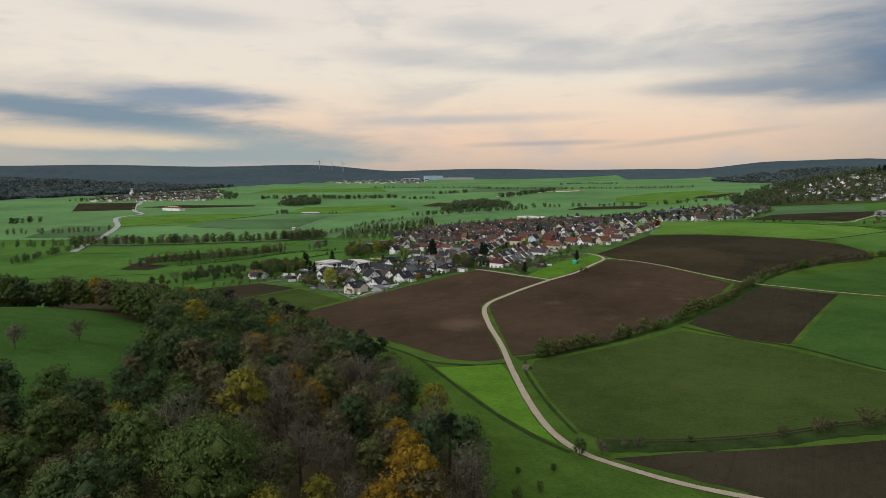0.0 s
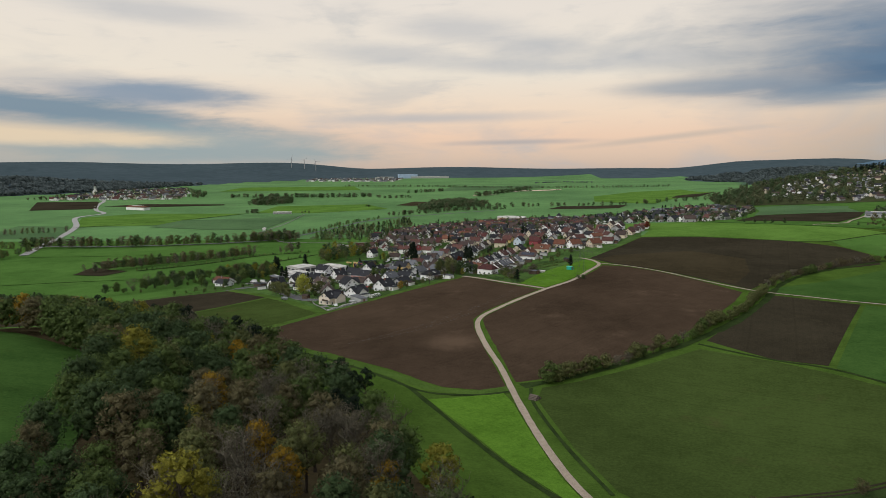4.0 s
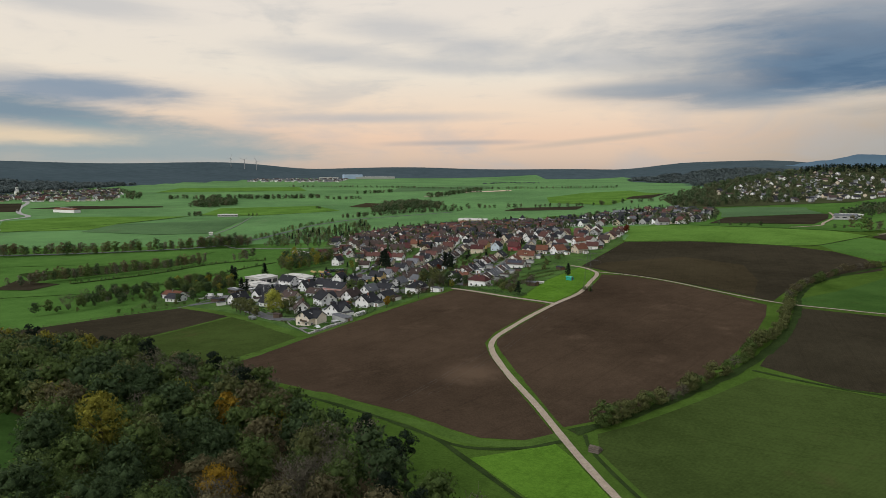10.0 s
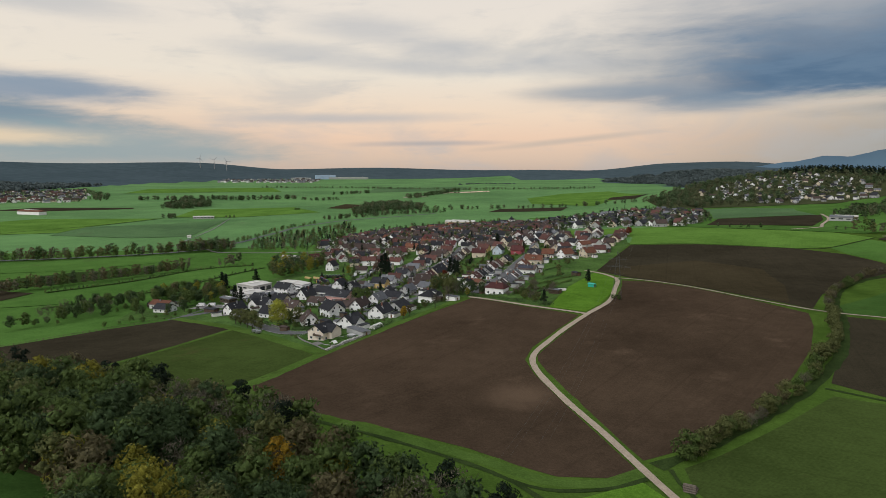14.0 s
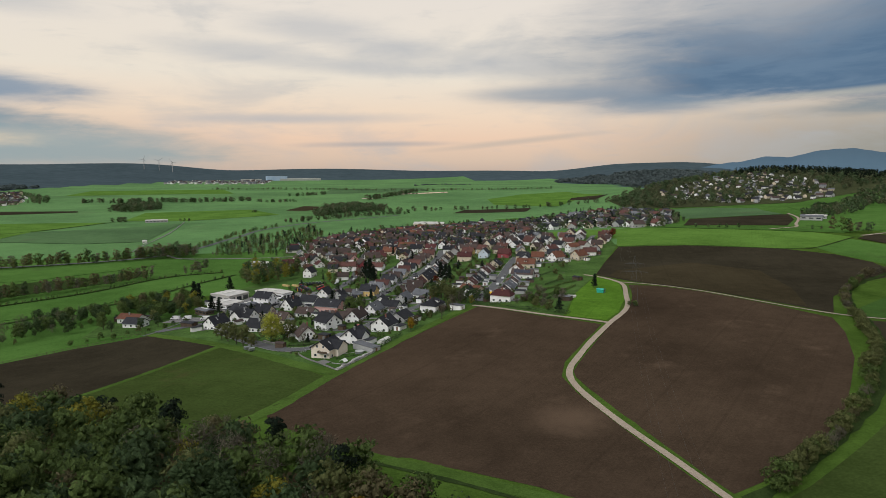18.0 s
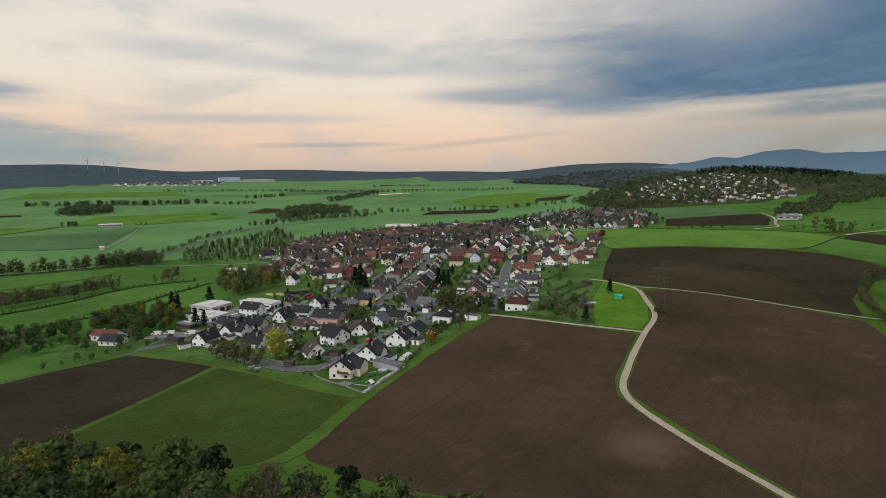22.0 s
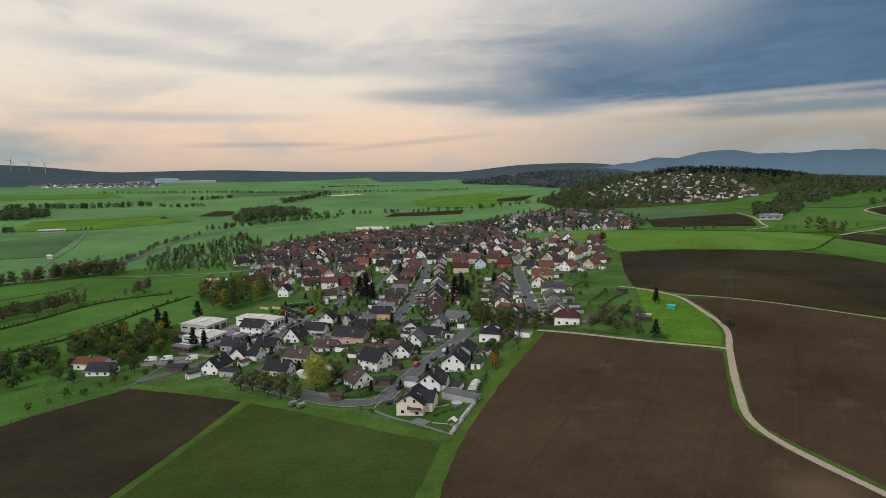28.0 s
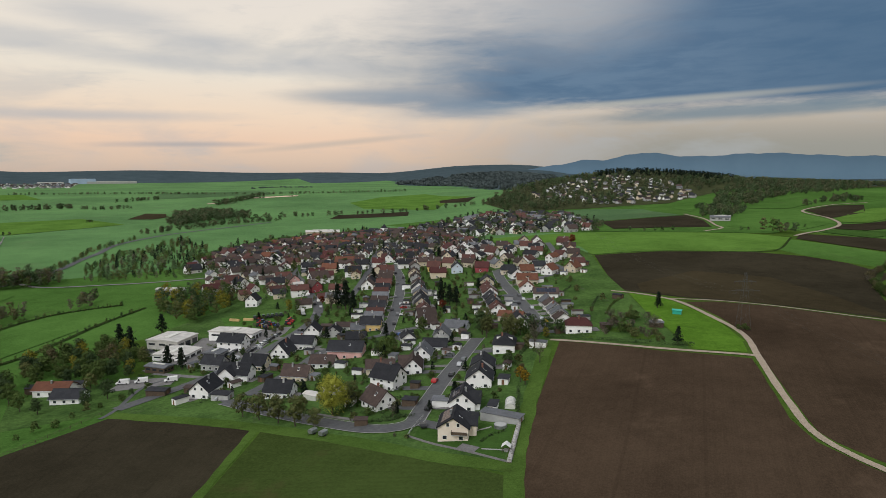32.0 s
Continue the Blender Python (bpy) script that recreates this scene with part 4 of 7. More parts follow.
        part("chimney", b, rnd.choice((M_BRICK, M_GREYWALL, M_METAL)), ob)
    # windows on the gables and along the sides
    floors = [0.9] + ([3.5] if eave > 4.9 else [])
    for s in (-1, 1):
        turn = 0 if s < 0 else math.pi
        for z0 in floors + ([eave + 0.2] if not hip and rise > 2.8 else []):
            up = z0 > eave - 0.5
            for k in ((-0.17, 0.17) if up and fine == 2 else (0.0,) if up else (-0.27, 0.27)):
                window(ob, (k * w, s * hl, z0), turn, 1.0 if up else 1.35, 1.25, fine == 2)
        for z0 in floors:
            for k in ((-0.32, 0.0, 0.32) if fine == 2 else (0.1,)):
                window(ob, (s * hw, k * l, z0), s * math.pi / 2, 1.25, 1.25, fine == 2)
    if fine == 2:
        b = bmesh.new()
        box_bm(b, hw, l * 0.13, -0.1, hw + 0.08, l * 0.13 + 1.1, 2.05)
        d = part("door", b, M_DOOR, ob)
        b = bmesh.new()
        box_bm(b, hw + 0.08, l * 0.13 + 0.92, 1.0, hw + 0.13, l * 0.13 + 0.98, 1.15)
        part("door_handle", b, M_METAL, d)
    for k in range(skylights):
        b = bmesh.new()
        s = -1 if k % 2 else 1
        u, v = 0.45, (k // 2 - 0.4) * l * 0.3
        px, pz = s * hw * u, top - rise * u + 0.26 / math.cos(radians(pitch))
        for m, (a0, a1, hgt) in enumerate(((-0.55, 0.55, 0.03), (-0.43, 0.43, 0.06))):
            q = math.tan(radians(pitch))
            prism_bm(b, [(px + a0, pz - s * a0 * q), (px + a1, pz - s * a1 * q), (px + a1, pz - s * a1 * q + hgt), (px + a0, pz - s * a0 * q + hgt)], v - 0.4 + m * 0.08, v + 0.4 - m * 0.08, m)
        part("roof_window", b, [M_FRAME, M_GLASS], ob)
    for k in range(dormer):
        b = bmesh.new()
        s = -1 if k % 2 else 1
        v = (0.0 if dormer < 3 else (k // 2 - 0.5) * l * 0.42)
        zb = top - rise * 0.72
        zt = top - rise * 0.22
        box_bm(b, min(s * hw * 0.2, s * hw * 0.74), v - 1.1, zb, max(s * hw * 0.2, s * hw * 0.74), v + 1.1, zt - 0.3)
        d = part("dormer", b, wall, ob)
        b = bmesh.new()
        prism_bm(b, [(s * hw * 0.08, zt + 0.12), (s * hw * 0.84, zt - 0.38), (s * hw * 0.84, zt - 0.22), (s * hw * 0.08, zt + 0.28)], v - 1.35, v + 1.35)
        part("dormer_roof", b, roof, d)
        window(d, (s * hw * 0.74, v, zb + 0.35), s * math.pi / 2, 1.5, 1.0, False)
    if solar:
        q = math.tan(radians(pitch))
        for a in range(3):
            for c2 in range(5):
                x0, x1 = -hw * (0.2 + a * 0.22), -hw * (0.2 + (a + 0.92) * 0.22)
                y0 = -hl * 0.8 + c2 * l * 0.16
                zz = 0.42
                b = bmesh.new()
                prism_bm(b, [(x0, top + x0 * q + zz), (x1, top + x1 * q + zz), (x1, top + x1 * q + zz + 0.06), (x0, top + x0 * q + zz + 0.06)], y0, y0 + l * 0.15)
                part("solar_panel", b, M_SOLAR, ob)

    if balcony:
        b = bmesh.new()
        box_bm(b, -hw * 0.1, -hl - 1.5, 2.75, hw * 0.95, -hl, 2.93)
        bal = part("balcony", b, M_GREYWALL, ob)
        b = bmesh.new()
        box_bm(b, -hw * 0.1, -hl - 1.5, 2.93, hw * 0.95, -hl - 1.42, 3.85)
        box_bm(b, -hw * 0.1, -hl - 1.42, 2.93, -hw * 0.1 + 0.08, -hl, 3.85)
        part("railing", b, M_WOOD, bal)
    return ob


def street_turn(x, y):
    """The heading, in degrees, of the street nearest to a place (as a ridge along it)."""
    best = (1e9, 0)
    for s in STREETS:
        for (ax, ay), (bx, by) in zip(s, s[1:]):
            dx, dy = bx - ax, by - ay
            t = max(0, min(1, ((x - ax) * dx + (y - ay) * dy) / (dx * dx + dy * dy)))
            d = math.hypot(ax + t * dx - x, ay + t * dy - y)
            if d < best[0]:
                best = (d, math.degrees(math.atan2(dy, dx)) - 90)
    return best


def row(places, roof, wall, across=0, fine=2, w=9.6, l=11.0, eave=3.6, **more):
    rnd = random.Random(int(places[0][0] * 3 + places[0][1]))
    for x, y in places:
        d, turn = street_turn(x, y)
        r = rnd.choice((M_SLATE, M_SLATE, M_BROWN, M_GREYROOF, M_RED)) if roof is M_SLATE else rnd.choice((roof, roof, M_BROWN))
        house(x, y, turn + across + rnd.gauss(0, 3), w * rnd.uniform(0.86, 1.04), l * rnd.uniform(0.88, 1.05), eave * rnd.uniform(0.8, 1.12), rnd.uniform(34, 43), roof=r, wall=rnd.choice((wall, wall, M_CREAM, M_GREYWALL)), fine=fine, **more)


# ---- the near houses along the first street ----
house(-55, 413, -38, 10.5, 12.5, 4.9, 33, M_SLATE, M_PALE, 2, solar=True, balcony=True, skylights=1, wing=(1, 2.2, 7.5, 1.5), place="at the village corner")
house(-41, 430, -38, 9.8, 12.5, 3.8, 38, M_SLATE, M_WHITE, 2, solar=True, skylights=1, wing=(1, 1.5, 7.0, -1.0), place="beside the first street")
house(-25, 444, -38, 10.5, 12.0, 4.2, 38, M_SLATE, M_WHITE, 2, skylights=2, place="beside the first street")
house(-14, 458, -38, 10.0, 12.0, 3.2, 32, M_SLATE, M_GREYWALL, 2, place="beside the first street")
house(6, 471, -40, 10.5, 14.5, 4.8, 34, M_SLATE, M_WHITE, 2, hip=0.55, dormer=2, place="behind a lawn")
house(-50, 469, 30, 11.0, 12.0, 5.4, 38, M_SLATE, M_WHITE, 2, skylights=1, wing=(1, 1.8, 7.0, 0.5), place="behind a hedge")
house(-62, 452, 8, 10.0, 11.0, 3.2, 44, M_BROWN, M_WHITE, 2, skylights=2, place="at the street bend")
house(-34, 479, -30, 8.5, 14.0, 3.6, 44, M_BROWN, M_WHITE, 2, wing=(-1, 2.0, 6.5, 1.0))
house(-44, 489, 62, 8.5, 13.0, 3.2, 36, M_BROWN, M_CREAM, 2)
house(-23, 491, -36, 9.0, 12.0, 3.8, 42, M_GREYROOF, M_WHITE, 2, skylights=2)
house(-12, 499, 54, 9.0, 12.0, 3.0, 34, M_SLATE, M_WHITE, 2)
house(-2, 510, -36, 8.5, 11.0, 4.4, 40, M_GREYROOF, M_GREYWALL, 2, solar=True)
house(12, 519, 40, 9.0, 13.0, 3.2, 34, M_GREYROOF, M_WHITE, 2)
house(-13, 524, -20, 7.5, 9.0, 3.0, 38, M_SLATE, M_WHITE, 2)
house(-108, 516, -40, 9.5, 13.0, 4.0, 42, M_SLATE, M_WHITE, 2, skylights=2, place="by the ploughed field")
house(-93, 528, 50, 10.0, 15.0, 4.4, 40, M_SLATE, M_WHITE, 2, skylights=4, wing=(-1, 2.0, 7.0, 2.0))
house(-82, 539, 50, 9.5, 12.0, 3.6, 42, M_SLATE, M_CREAM, 2)
house(-66, 551, -40, 10.0, 12.0, 3.2, 48, M_SLATE, M_WHITE, 2, skylights=2)
house(-54, 557, 52, 9.5, 13.0, 4.0, 36, M_SLATE, M_WHITE, 2)
house(-43, 574, -30, 9.0, 10.5, 5.0, 42, M_SLATE, M_WHITE, 2)
house(-34, 567, -30, 8.0, 9.0, 3.8, 40, M_SLATE, M_GREYWALL, 2)
house(-44, 525, 55, 13.0, 18.0, 4.6, 30, M_SLATE, M_PINK, 2, skylights=3, place="with terrace")
house(-58, 518, 55, 9.0, 12.0, 3.0, 34, M_BROWN, M_WHITE, 2, skylights=2)
house(-73, 508, 50, 9.5, 12.5, 3.4, 40, M_BROWN, M_CREAM, 2, skylights=2)
house(-85, 492, 50, 9.5, 12.0, 3.4, 40, M_SLATE, M_WHITE, 2)
house(-82, 583, 48, 10.5, 15.0, 5.6, 36, M_SLATE, M_WHITE, 2, place="on the workshop yard")
house(-97, 554, 46, 9.0, 11.0, 3.8, 38, M_SLATE, M_GREYWALL, 2)
house(-47, 680, -34, 9.0, 10.0, 5.0, 44, M_SLATE, M_WHITE, 2, place="alone on a lawn")
house(-24, 575, 56, 8.0, 12.0, 3.0, 24, M_BROWN, M_WHITE, 2)
house(-155, 545, 62, 10.0, 13.0, 3.0, 30, M_SLATE, M_WHITE, 2, place="by the parking place")
house(-160, 560, 62, 10.0, 16.0, 3.4, 26, M_ORANGE, M_WHITE, 2, place="by the parking place")
# terraces down the second and third streets
house(-15, 562, 58, 9.5, 12.0, 4.8, 38, M_SLATE, M_YELLOW, 2)
row([(-8, 574), (5, 597), (17, 618), (30, 642), (44, 667)], M_SLATE, M_WHITE, 90, 2, 9.6, 11.0, 4.6)
row([(-2, 585), (11, 607), (23, 630), (37, 655), (51, 680), (58, 693)], M_RED, M_CREAM, 90, 2, 9.6, 11.0, 4.6)
row([(7, 541), (15, 556), (21, 569), (28, 584), (34, 597), (41, 610), (47, 623), (54, 637)], M_SLATE, M_WHITE, 0, 2, 10.5, 12.0, 3.6, skylights=1)
row([(62, 655), (70, 672), (82, 694), (92, 712)], M_RED, M_WHITE, 0, 2, 9.0, 10.5, 4.0)
row([(46, 532), (53, 545), (61, 559), (68, 571), (76, 584), (88, 603)], M_SLATE, M_WHITE, 0, 2, 10.5, 12.0, 3.6, skylights=2)
house(41, 513, 40, 9.5, 14.0, 3.0, 26, M_ORANGE, M_CREAM, 2)
house(33, 497, -30, 9.5, 10.0, 4.0, 44, M_SLATE, M_WHITE, 2)
house(44, 467, 52, 9.5, 13.0, 4.6, 34, M_MAROON, M_WHITE, 2, hip=0.4, place="beside the gardens")
row([(52, 487), (57, 495), (62, 504), (67, 513), (72, 522)], M_GREYROOF, M_WHITE, 0, 2, 9.5, 8.4, 3.4, skylights=1)
house(85, 539, 55, 9.0, 16.0, 4.0, 34, M_BROWN, M_WHITE, 2, solar=True)
house(90, 563, -32, 10.0, 11.0, 4.2, 40, M_ORANGE, M_WHITE, 2)
house(105, 582, 60, 11.0, 15.0, 4.2, 34, M_ORANGE, M_CREAM, 2, dormer=2)
row([(136, 596), (152, 590), (126, 609)], M_ORANGE, M_WHITE, 0, 2, 10.0, 12.0, 4.0)
house(118, 619, 60, 10.0, 13.0, 3.8, 38, M_SLATE, M_CREAM, 2, hip=0.3)
row([(141, 614), (168, 603)], M_SLATE, M_WHITE, 90, 1)
row([(151, 640), (147, 660), (176, 696), (204, 690)], M_RED, M_WHITE, 0, 1)
row([(126, 645), (142, 637), (193, 705), (181, 714)], M_SLATE, M_CREAM, 90, 1)
row([(179, 615), (204, 651), (222, 674)], M_RED, M_WHITE, 0, 1)
row([(190, 632), (213, 662), (234, 694), (226, 686)], M_SLATE, M_WHITE, 90, 1)
house(89, 675, 50, 9.0, 11.0, 4.6, 42, M_RED, M_YELLOW, 1)
house(97, 655, -30, 9.5, 12.0, 4.8, 42, M_SLATE, M_BLUEWALL, 1)
house(121, 676, 50, 9.5, 11.0, 4.0, 42, M_RED, M_CREAM, 1)
house(139, 733, -20, 13.0, 22.0, 6.0, 34, M_MAROON, M_WHITE, 1, place="above its neighbours")
house(110, 641, 50, 9.0, 11.0, 4.4, 42, M_MAROON, M_REDWALL, 1)


def inside(x, y, outline):
    hit, n = False, len(outline)
    for i in range(n):
        (ax, ay), (bx, by) = outline[i], outline[i - 1]
        if (ay > y) != (by > y) and x < (bx - ax) * (y - ay) / (by - ay) + ax:
            hit = not hit
    return hit


def far_house(bm, mats, x, y, rz, w, l, eave, pitch, roof, wall):
    """One plain house of a distant quarter, added to a joined mesh."""
    for m in (roof, wall, M_GLASS):
        if m not in mats:
            mats.append(m)
    start = len(bm.verts)
    hw, hl, top = w / 2, l / 2, eave + math.tan(radians(pitch)) * w / 2
    prism_bm(bm, [(-hw, -2.5), (hw, -2.5), (hw, eave), (0, top - 0.05), (-hw, eave)], -hl, hl, mats.index(wall))
    for s in (-1, 1):
        prism_bm(bm, [(0, top), (0, top + 0.4), (s * (hw + 0.6), eave - 0.1), (s * (hw + 0.6), eave - 0.5)], -hl - 0.5, hl + 0.5, mats.index(roof))
        for k in (-0.28, 0.28):
            box_bm(bm, k * w - 0.7, s * hl - 0.06, 1.0, k * w + 0.7, s * hl + 0.06, 2.4, mats.index(M_GLASS))
            box_bm(bm, s * hw - 0.06, k * l - 0.7, 1.0, s * hw + 0.06, k * l + 0.7, 2.4, mats.index(M_GLASS))
    bm.verts.ensure_lookup_table()
    m = pose(x, y, min(ground(x + a, y + b) for a in (-4, 4) for b in (-4, 4)), 0, 0, rz)
    for v in bm.verts[start:]:
        v.co = m @ v.co
    HOUSES.append((x, y, max(w, l) / 2))


def fill(outline, count, gap, roofs, walls, fine, seed, group, place, size=(6.8, 9.6), turn0=None, clear_of_streets=6.5):
    """Houses strewn over a quarter with at least `gap` metres between them, ridges turned with the nearest street."""
    rnd = random.Random(seed)
    xs, ys = [p[0] for p in outline], [p[1] for p in outline]
    made = tries = 0
    joined, mats = bmesh.new(), []
    while made < count and tries < count * 60:
        tries += 1
        x, y = rnd.uniform(min(xs), max(xs)), rnd.uniform(min(ys), max(ys))
        if not inside(x, y, outline):
            continue
        d, turn = street_turn(x, y)
        if d < clear_of_streets or any((x - a) ** 2 + (y - b) ** 2 < gap * gap for a, b, _ in HOUSES):
            continue
        if turn0 is not None:
            turn = turn0 + rnd.gauss(0, 25)
        elif d > 30:
            turn = 25 + 20 * math.sin(x * 0.02) + rnd.gauss(0, 7)
        shape = (turn + rnd.choice((0, 90)), rnd.uniform(*size), rnd.uniform(size[0] + 1.0, size[1] + 4.5), rnd.uniform(3.4, 5.6), rnd.uniform(32, 43), rnd.choice(roofs), rnd.choice(walls))
        if fine:
            house(x, y, *shape, fine, group=group, place=place, seed=seed)
        else:
            far_house(joined, mats, x, y, *shape)
        made += 1
    if fine:
        joined.free()
    else:
        tagged(new("distant_houses", finish("distant_houses", joined, mats)), "many small pitched-roof houses " + place, "houses", kind="stuff")


OLD_ROOFS = [M_SLATE, M_SLATE, M_SLATE, M_SLATE, M_MAROON, M_BROWN, M_BROWN, M_BROWN, M_BROWN, M_BROWN, M_RED, M_RED, M_ORANGE, M_GREYROOF]
MIXED = [M_WHITE, M_WHITE, M_WHITE, M_WHITE, M_CREAM, M_GREYWALL]
for x, y, turn, w, l, eave, roof, wall in ((-17, 899, 20, 9, 13, 5, M_SLATE, M_WHITE), (-19, 846, 100, 10, 16, 4, M_SLATE, M_WHITE), (-23, 806, 95, 10, 24, 5, M_BROWN, M_WHITE), (-12, 779, 95, 12, 24, 5, M_BROWN, M_WHITE),
                                           (-39, 749, 20, 10, 12, 5, M_SLATE, M_WHITE), (-17, 732, 75, 9, 15, 4, M_SLATE, M_WHITE), (-5, 728, 5, 9, 11, 5, M_BROWN, M_PINK), (-24, 704, 95, 8, 13, 3.5, M_RED, M_WHITE), (-8, 706, 95, 7, 8, 3.5, M_SHEET, M_GREYWALL),
                                           (-2, 690, 10, 10, 14, 5, M_BROWN, M_REDWALL), (19, 741, 85, 9, 14, 4.5, M_MAROON, M_WHITE), (10, 712, 95, 12, 16, 6, M_BROWN, M_WHITE), (26, 823, 85, 8, 14, 4.5, M_RED, M_CREAM), (24, 774, 80, 9, 14, 5, M_SLATE, M_WHITE),
                                           (33, 748, 60, 10, 14, 5, M_ORANGE, M_CREAM), (40, 716, 60, 10, 14, 5, M_SLATE, M_WHITE), (57, 738, 60, 10, 13, 5.5, M_SLATE, M_WHITE), (54, 768, 60, 11, 18, 5, M_ORANGE, M_WHITE), (-30, 547, 60, 8, 11, 2.6, M_SLATE, M_GREYWALL), (-22, 563, 60, 7, 8, 3, M_GREYROOF, M_YELLOW)):
    house(x, y, turn, w, l, eave, 40, roof, wall, 1, group="old village houses", place="in the old village")
fill([(-60, 705), (-30, 640), (4, 640), (16, 700), (40, 760), (60, 830), (-30, 860), (-66, 800)], 44, 10.0, OLD_ROOFS, MIXED, 1, 3, "old village houses", "in the old village")
fill([(20, 650), (60, 700), (110, 700), (140, 690), (176, 720), (190, 780), (150, 830), (80, 830), (50, 760)], 84, 10.5, OLD_ROOFS, MIXED, 1, 4, "old village houses", "in the old village")
fill([(-60, 860), (60, 830), (190, 790), (240, 880), (300, 1000), (240, 1080), (120, 1080), (0, 1000)], 300, 10.5, OLD_ROOFS, MIXED, 0, 5, "old village houses", "in the old village")
fill([(150, 600), (190, 625), (215, 670), (200, 700), (160, 690), (130, 660)], 10, 12.5, [M_SLATE, M_RED, M_ORANGE], MIXED, 1, 7, "village houses", "near the green field")
fill([(200, 950), (273, 1060), (343, 1100), (489, 1200), (535, 1180), (530, 1035), (403, 826), (323, 757), (290, 815), (238, 865)], 150, 14, [M_SLATE, M_SLATE, M_BROWN, M_RED, M_GREYROOF], [M_WHITE, M_WHITE, M_GREYWALL, M_CREAM], 0, 8, "houses beyond the green field", "beyond the green field", turn0=35)
fill([(690, 1090), (776, 1050), (856, 1035), (936, 1103), (990, 1200), (985, 1370), (880, 1420), (760, 1400), (715, 1330)], 130, 14, [M_GREYROOF, M_SLATE, M_BROWN, M_SLATE], [M_WHITE, M_WHITE, M_GREYWALL, M_CREAM], 0, 9, "hillside houses", "on the wooded hillside", size=(5.5, 8.0), turn0=40)
fill([(-1009, 1863), (-670, 1930), (-800, 2400), (-930, 2700), (-1120, 2500)], 230, 15, [M_GREYROOF, M_SLATE, M_BROWN, M_RED], [M_WHITE, M_WHITE, M_CREAM], 0, 10, "houses of the far village", "below the wooded ridge", size=(8, 12), turn0=20)
fill([(-593, 3653), (-108, 3600), (-60, 4280), (-611, 4075)], 150, 30, [M_GREYROOF, M_BROWN], [M_WHITE, M_GREYWALL], 0, 11, "houses far down the valley", "far down the valley", size=(10, 16), turn0=10)


fill([(100, 590), (165, 595), (190, 615), (232, 690), (200, 720), (120, 660)], 10, 12.5, [M_SLATE, M_SLATE, M_RED, M_ORANGE, M_BROWN], MIXED, 1, 22, "village houses", "near the green field", size=(8.5, 10.5))
fill([(60, 640), (120, 660), (180, 710), (150, 720), (90, 690)], 7, 12, OLD_ROOFS, MIXED, 1, 24, "village houses", "among gardens", size=(8.5, 10.5))


# ---- workshop halls, barns and large buildings ----
def hall(x, y, rz, w, l, h, wall, roof, label, bays=4, rise=0.6):
    z = ground(x, y)
    ob = thing("hall", x, y, z, rz, label, "industrial hall")
    HOUSES.append((x, y, max(w, l) / 2))
    b = bmesh.new()
    box_bm(b, -w / 2, -l / 2, -1, w / 2, l / 2, h)
    part("wall", b, wall, ob)
    b = bmesh.new()
    prism_bm(b, [(-w / 2 - 0.4, h), (w / 2 + 0.4, h), (w / 2 + 0.4, h + 0.35), (0, h + 0.35 + rise), (-w / 2 - 0.4, h + 0.35)], -l / 2 - 0.4, l / 2 + 0.4)
    r = part("roof", b, roof, ob)
    b = bmesh.new()
    box_bm(b, -w * 0.08, -l * 0.3, h + 0.3, w * 0.08, l * 0.3, h + 0.6 + rise)
    part("skylight_strip", b, M_FOIL, r)
    for k in range(bays if max(w, l) < 60 else 0):
        b = bmesh.new()
        u = (k + 0.5) / bays * l - l / 2
        box_bm(b, w / 2, u - l / bays * 0.36, 0.0, w / 2 + 0.08, u + l / bays * 0.36, h * 0.72)
        part("gate", b, M_GLASS if k % 2 else M_DARKMETAL, ob)
        b = bmesh.new()
        box_bm(b, -w / 2 - 0.08, u - l / bays * 0.3, h * 0.45, -w / 2, u + l / bays * 0.3, h * 0.75)
        part("window", b, M_GLASS, ob)
    for k in range(3 if max(w, l) < 60 and h < 5 else 0):
        b = bmesh.new()
        u = (k + 0.5) / 3 * w - w / 2
        box_bm(b, u - w * 0.1, -l / 2 - 0.08, h * 0.5, u + w * 0.1, -l / 2, h * 0.72)
        part("window", b, M_GLASS, ob)


hall(-106.5, 614, -43, 18, 18, 4.6, M_SHEET, M_SHEET, "pale workshop hall with a flat sheet roof", 3)
hall(-108, 589, -40, 17, 16, 2.7, M_WHITE, M_SHEET, "low white workshop with a pale flat roof", 3)
hall(-76, 605, -44, 26, 10, 4.3, M_WHITE, M_SHEET, "long white showroom with a pale sheet roof", 3)
hall(-93, 573, -44, 9, 8, 3.0, M_GREYWALL, M_GREYROOF, "grey lean-to workshop beside the yard", 2)
hall(-86, 765, 60, 7, 20, 4.0, M_GREYWALL, M_SHEET, "long barn with a pale roof among trees", 4)
hall(-119, 567, 40, 6, 11, 2.8, M_WOOD, M_GREYROOF, "dark timber shed by the parking place", 3)
hall(-36, 4400, 98, 60, 125, 26, M_BLUEHALL, M_BLUEHALL, "huge light blue warehouse far down the valley", 6, 1)
hall(110, 4420, 98, 60, 260, 12, M_GREYWALL, M_SHEET, "long white warehouse far down the valley", 6, 1)
hall(-190, 4380, 98, 50, 120, 9, M_GREYWALL, M_SHEET, "white warehouse far down the valley", 4, 1)
hall(-620, 1510, 60, 16, 60, 6, M_WHITE, M_ORANGE, "white farm building with a red-orange roof in the meadows", 4, 3)
hall(-271, 1361, 94, 9, 36, 3.5, M_GREYWALL, M_SHEET, "long low white farm building in the meadows", 6, 1)
hall(-236, 1043, 10, 5, 14, 2.2, M_WHITE, M_SHEET, "low white field shelter beside a path", 3)
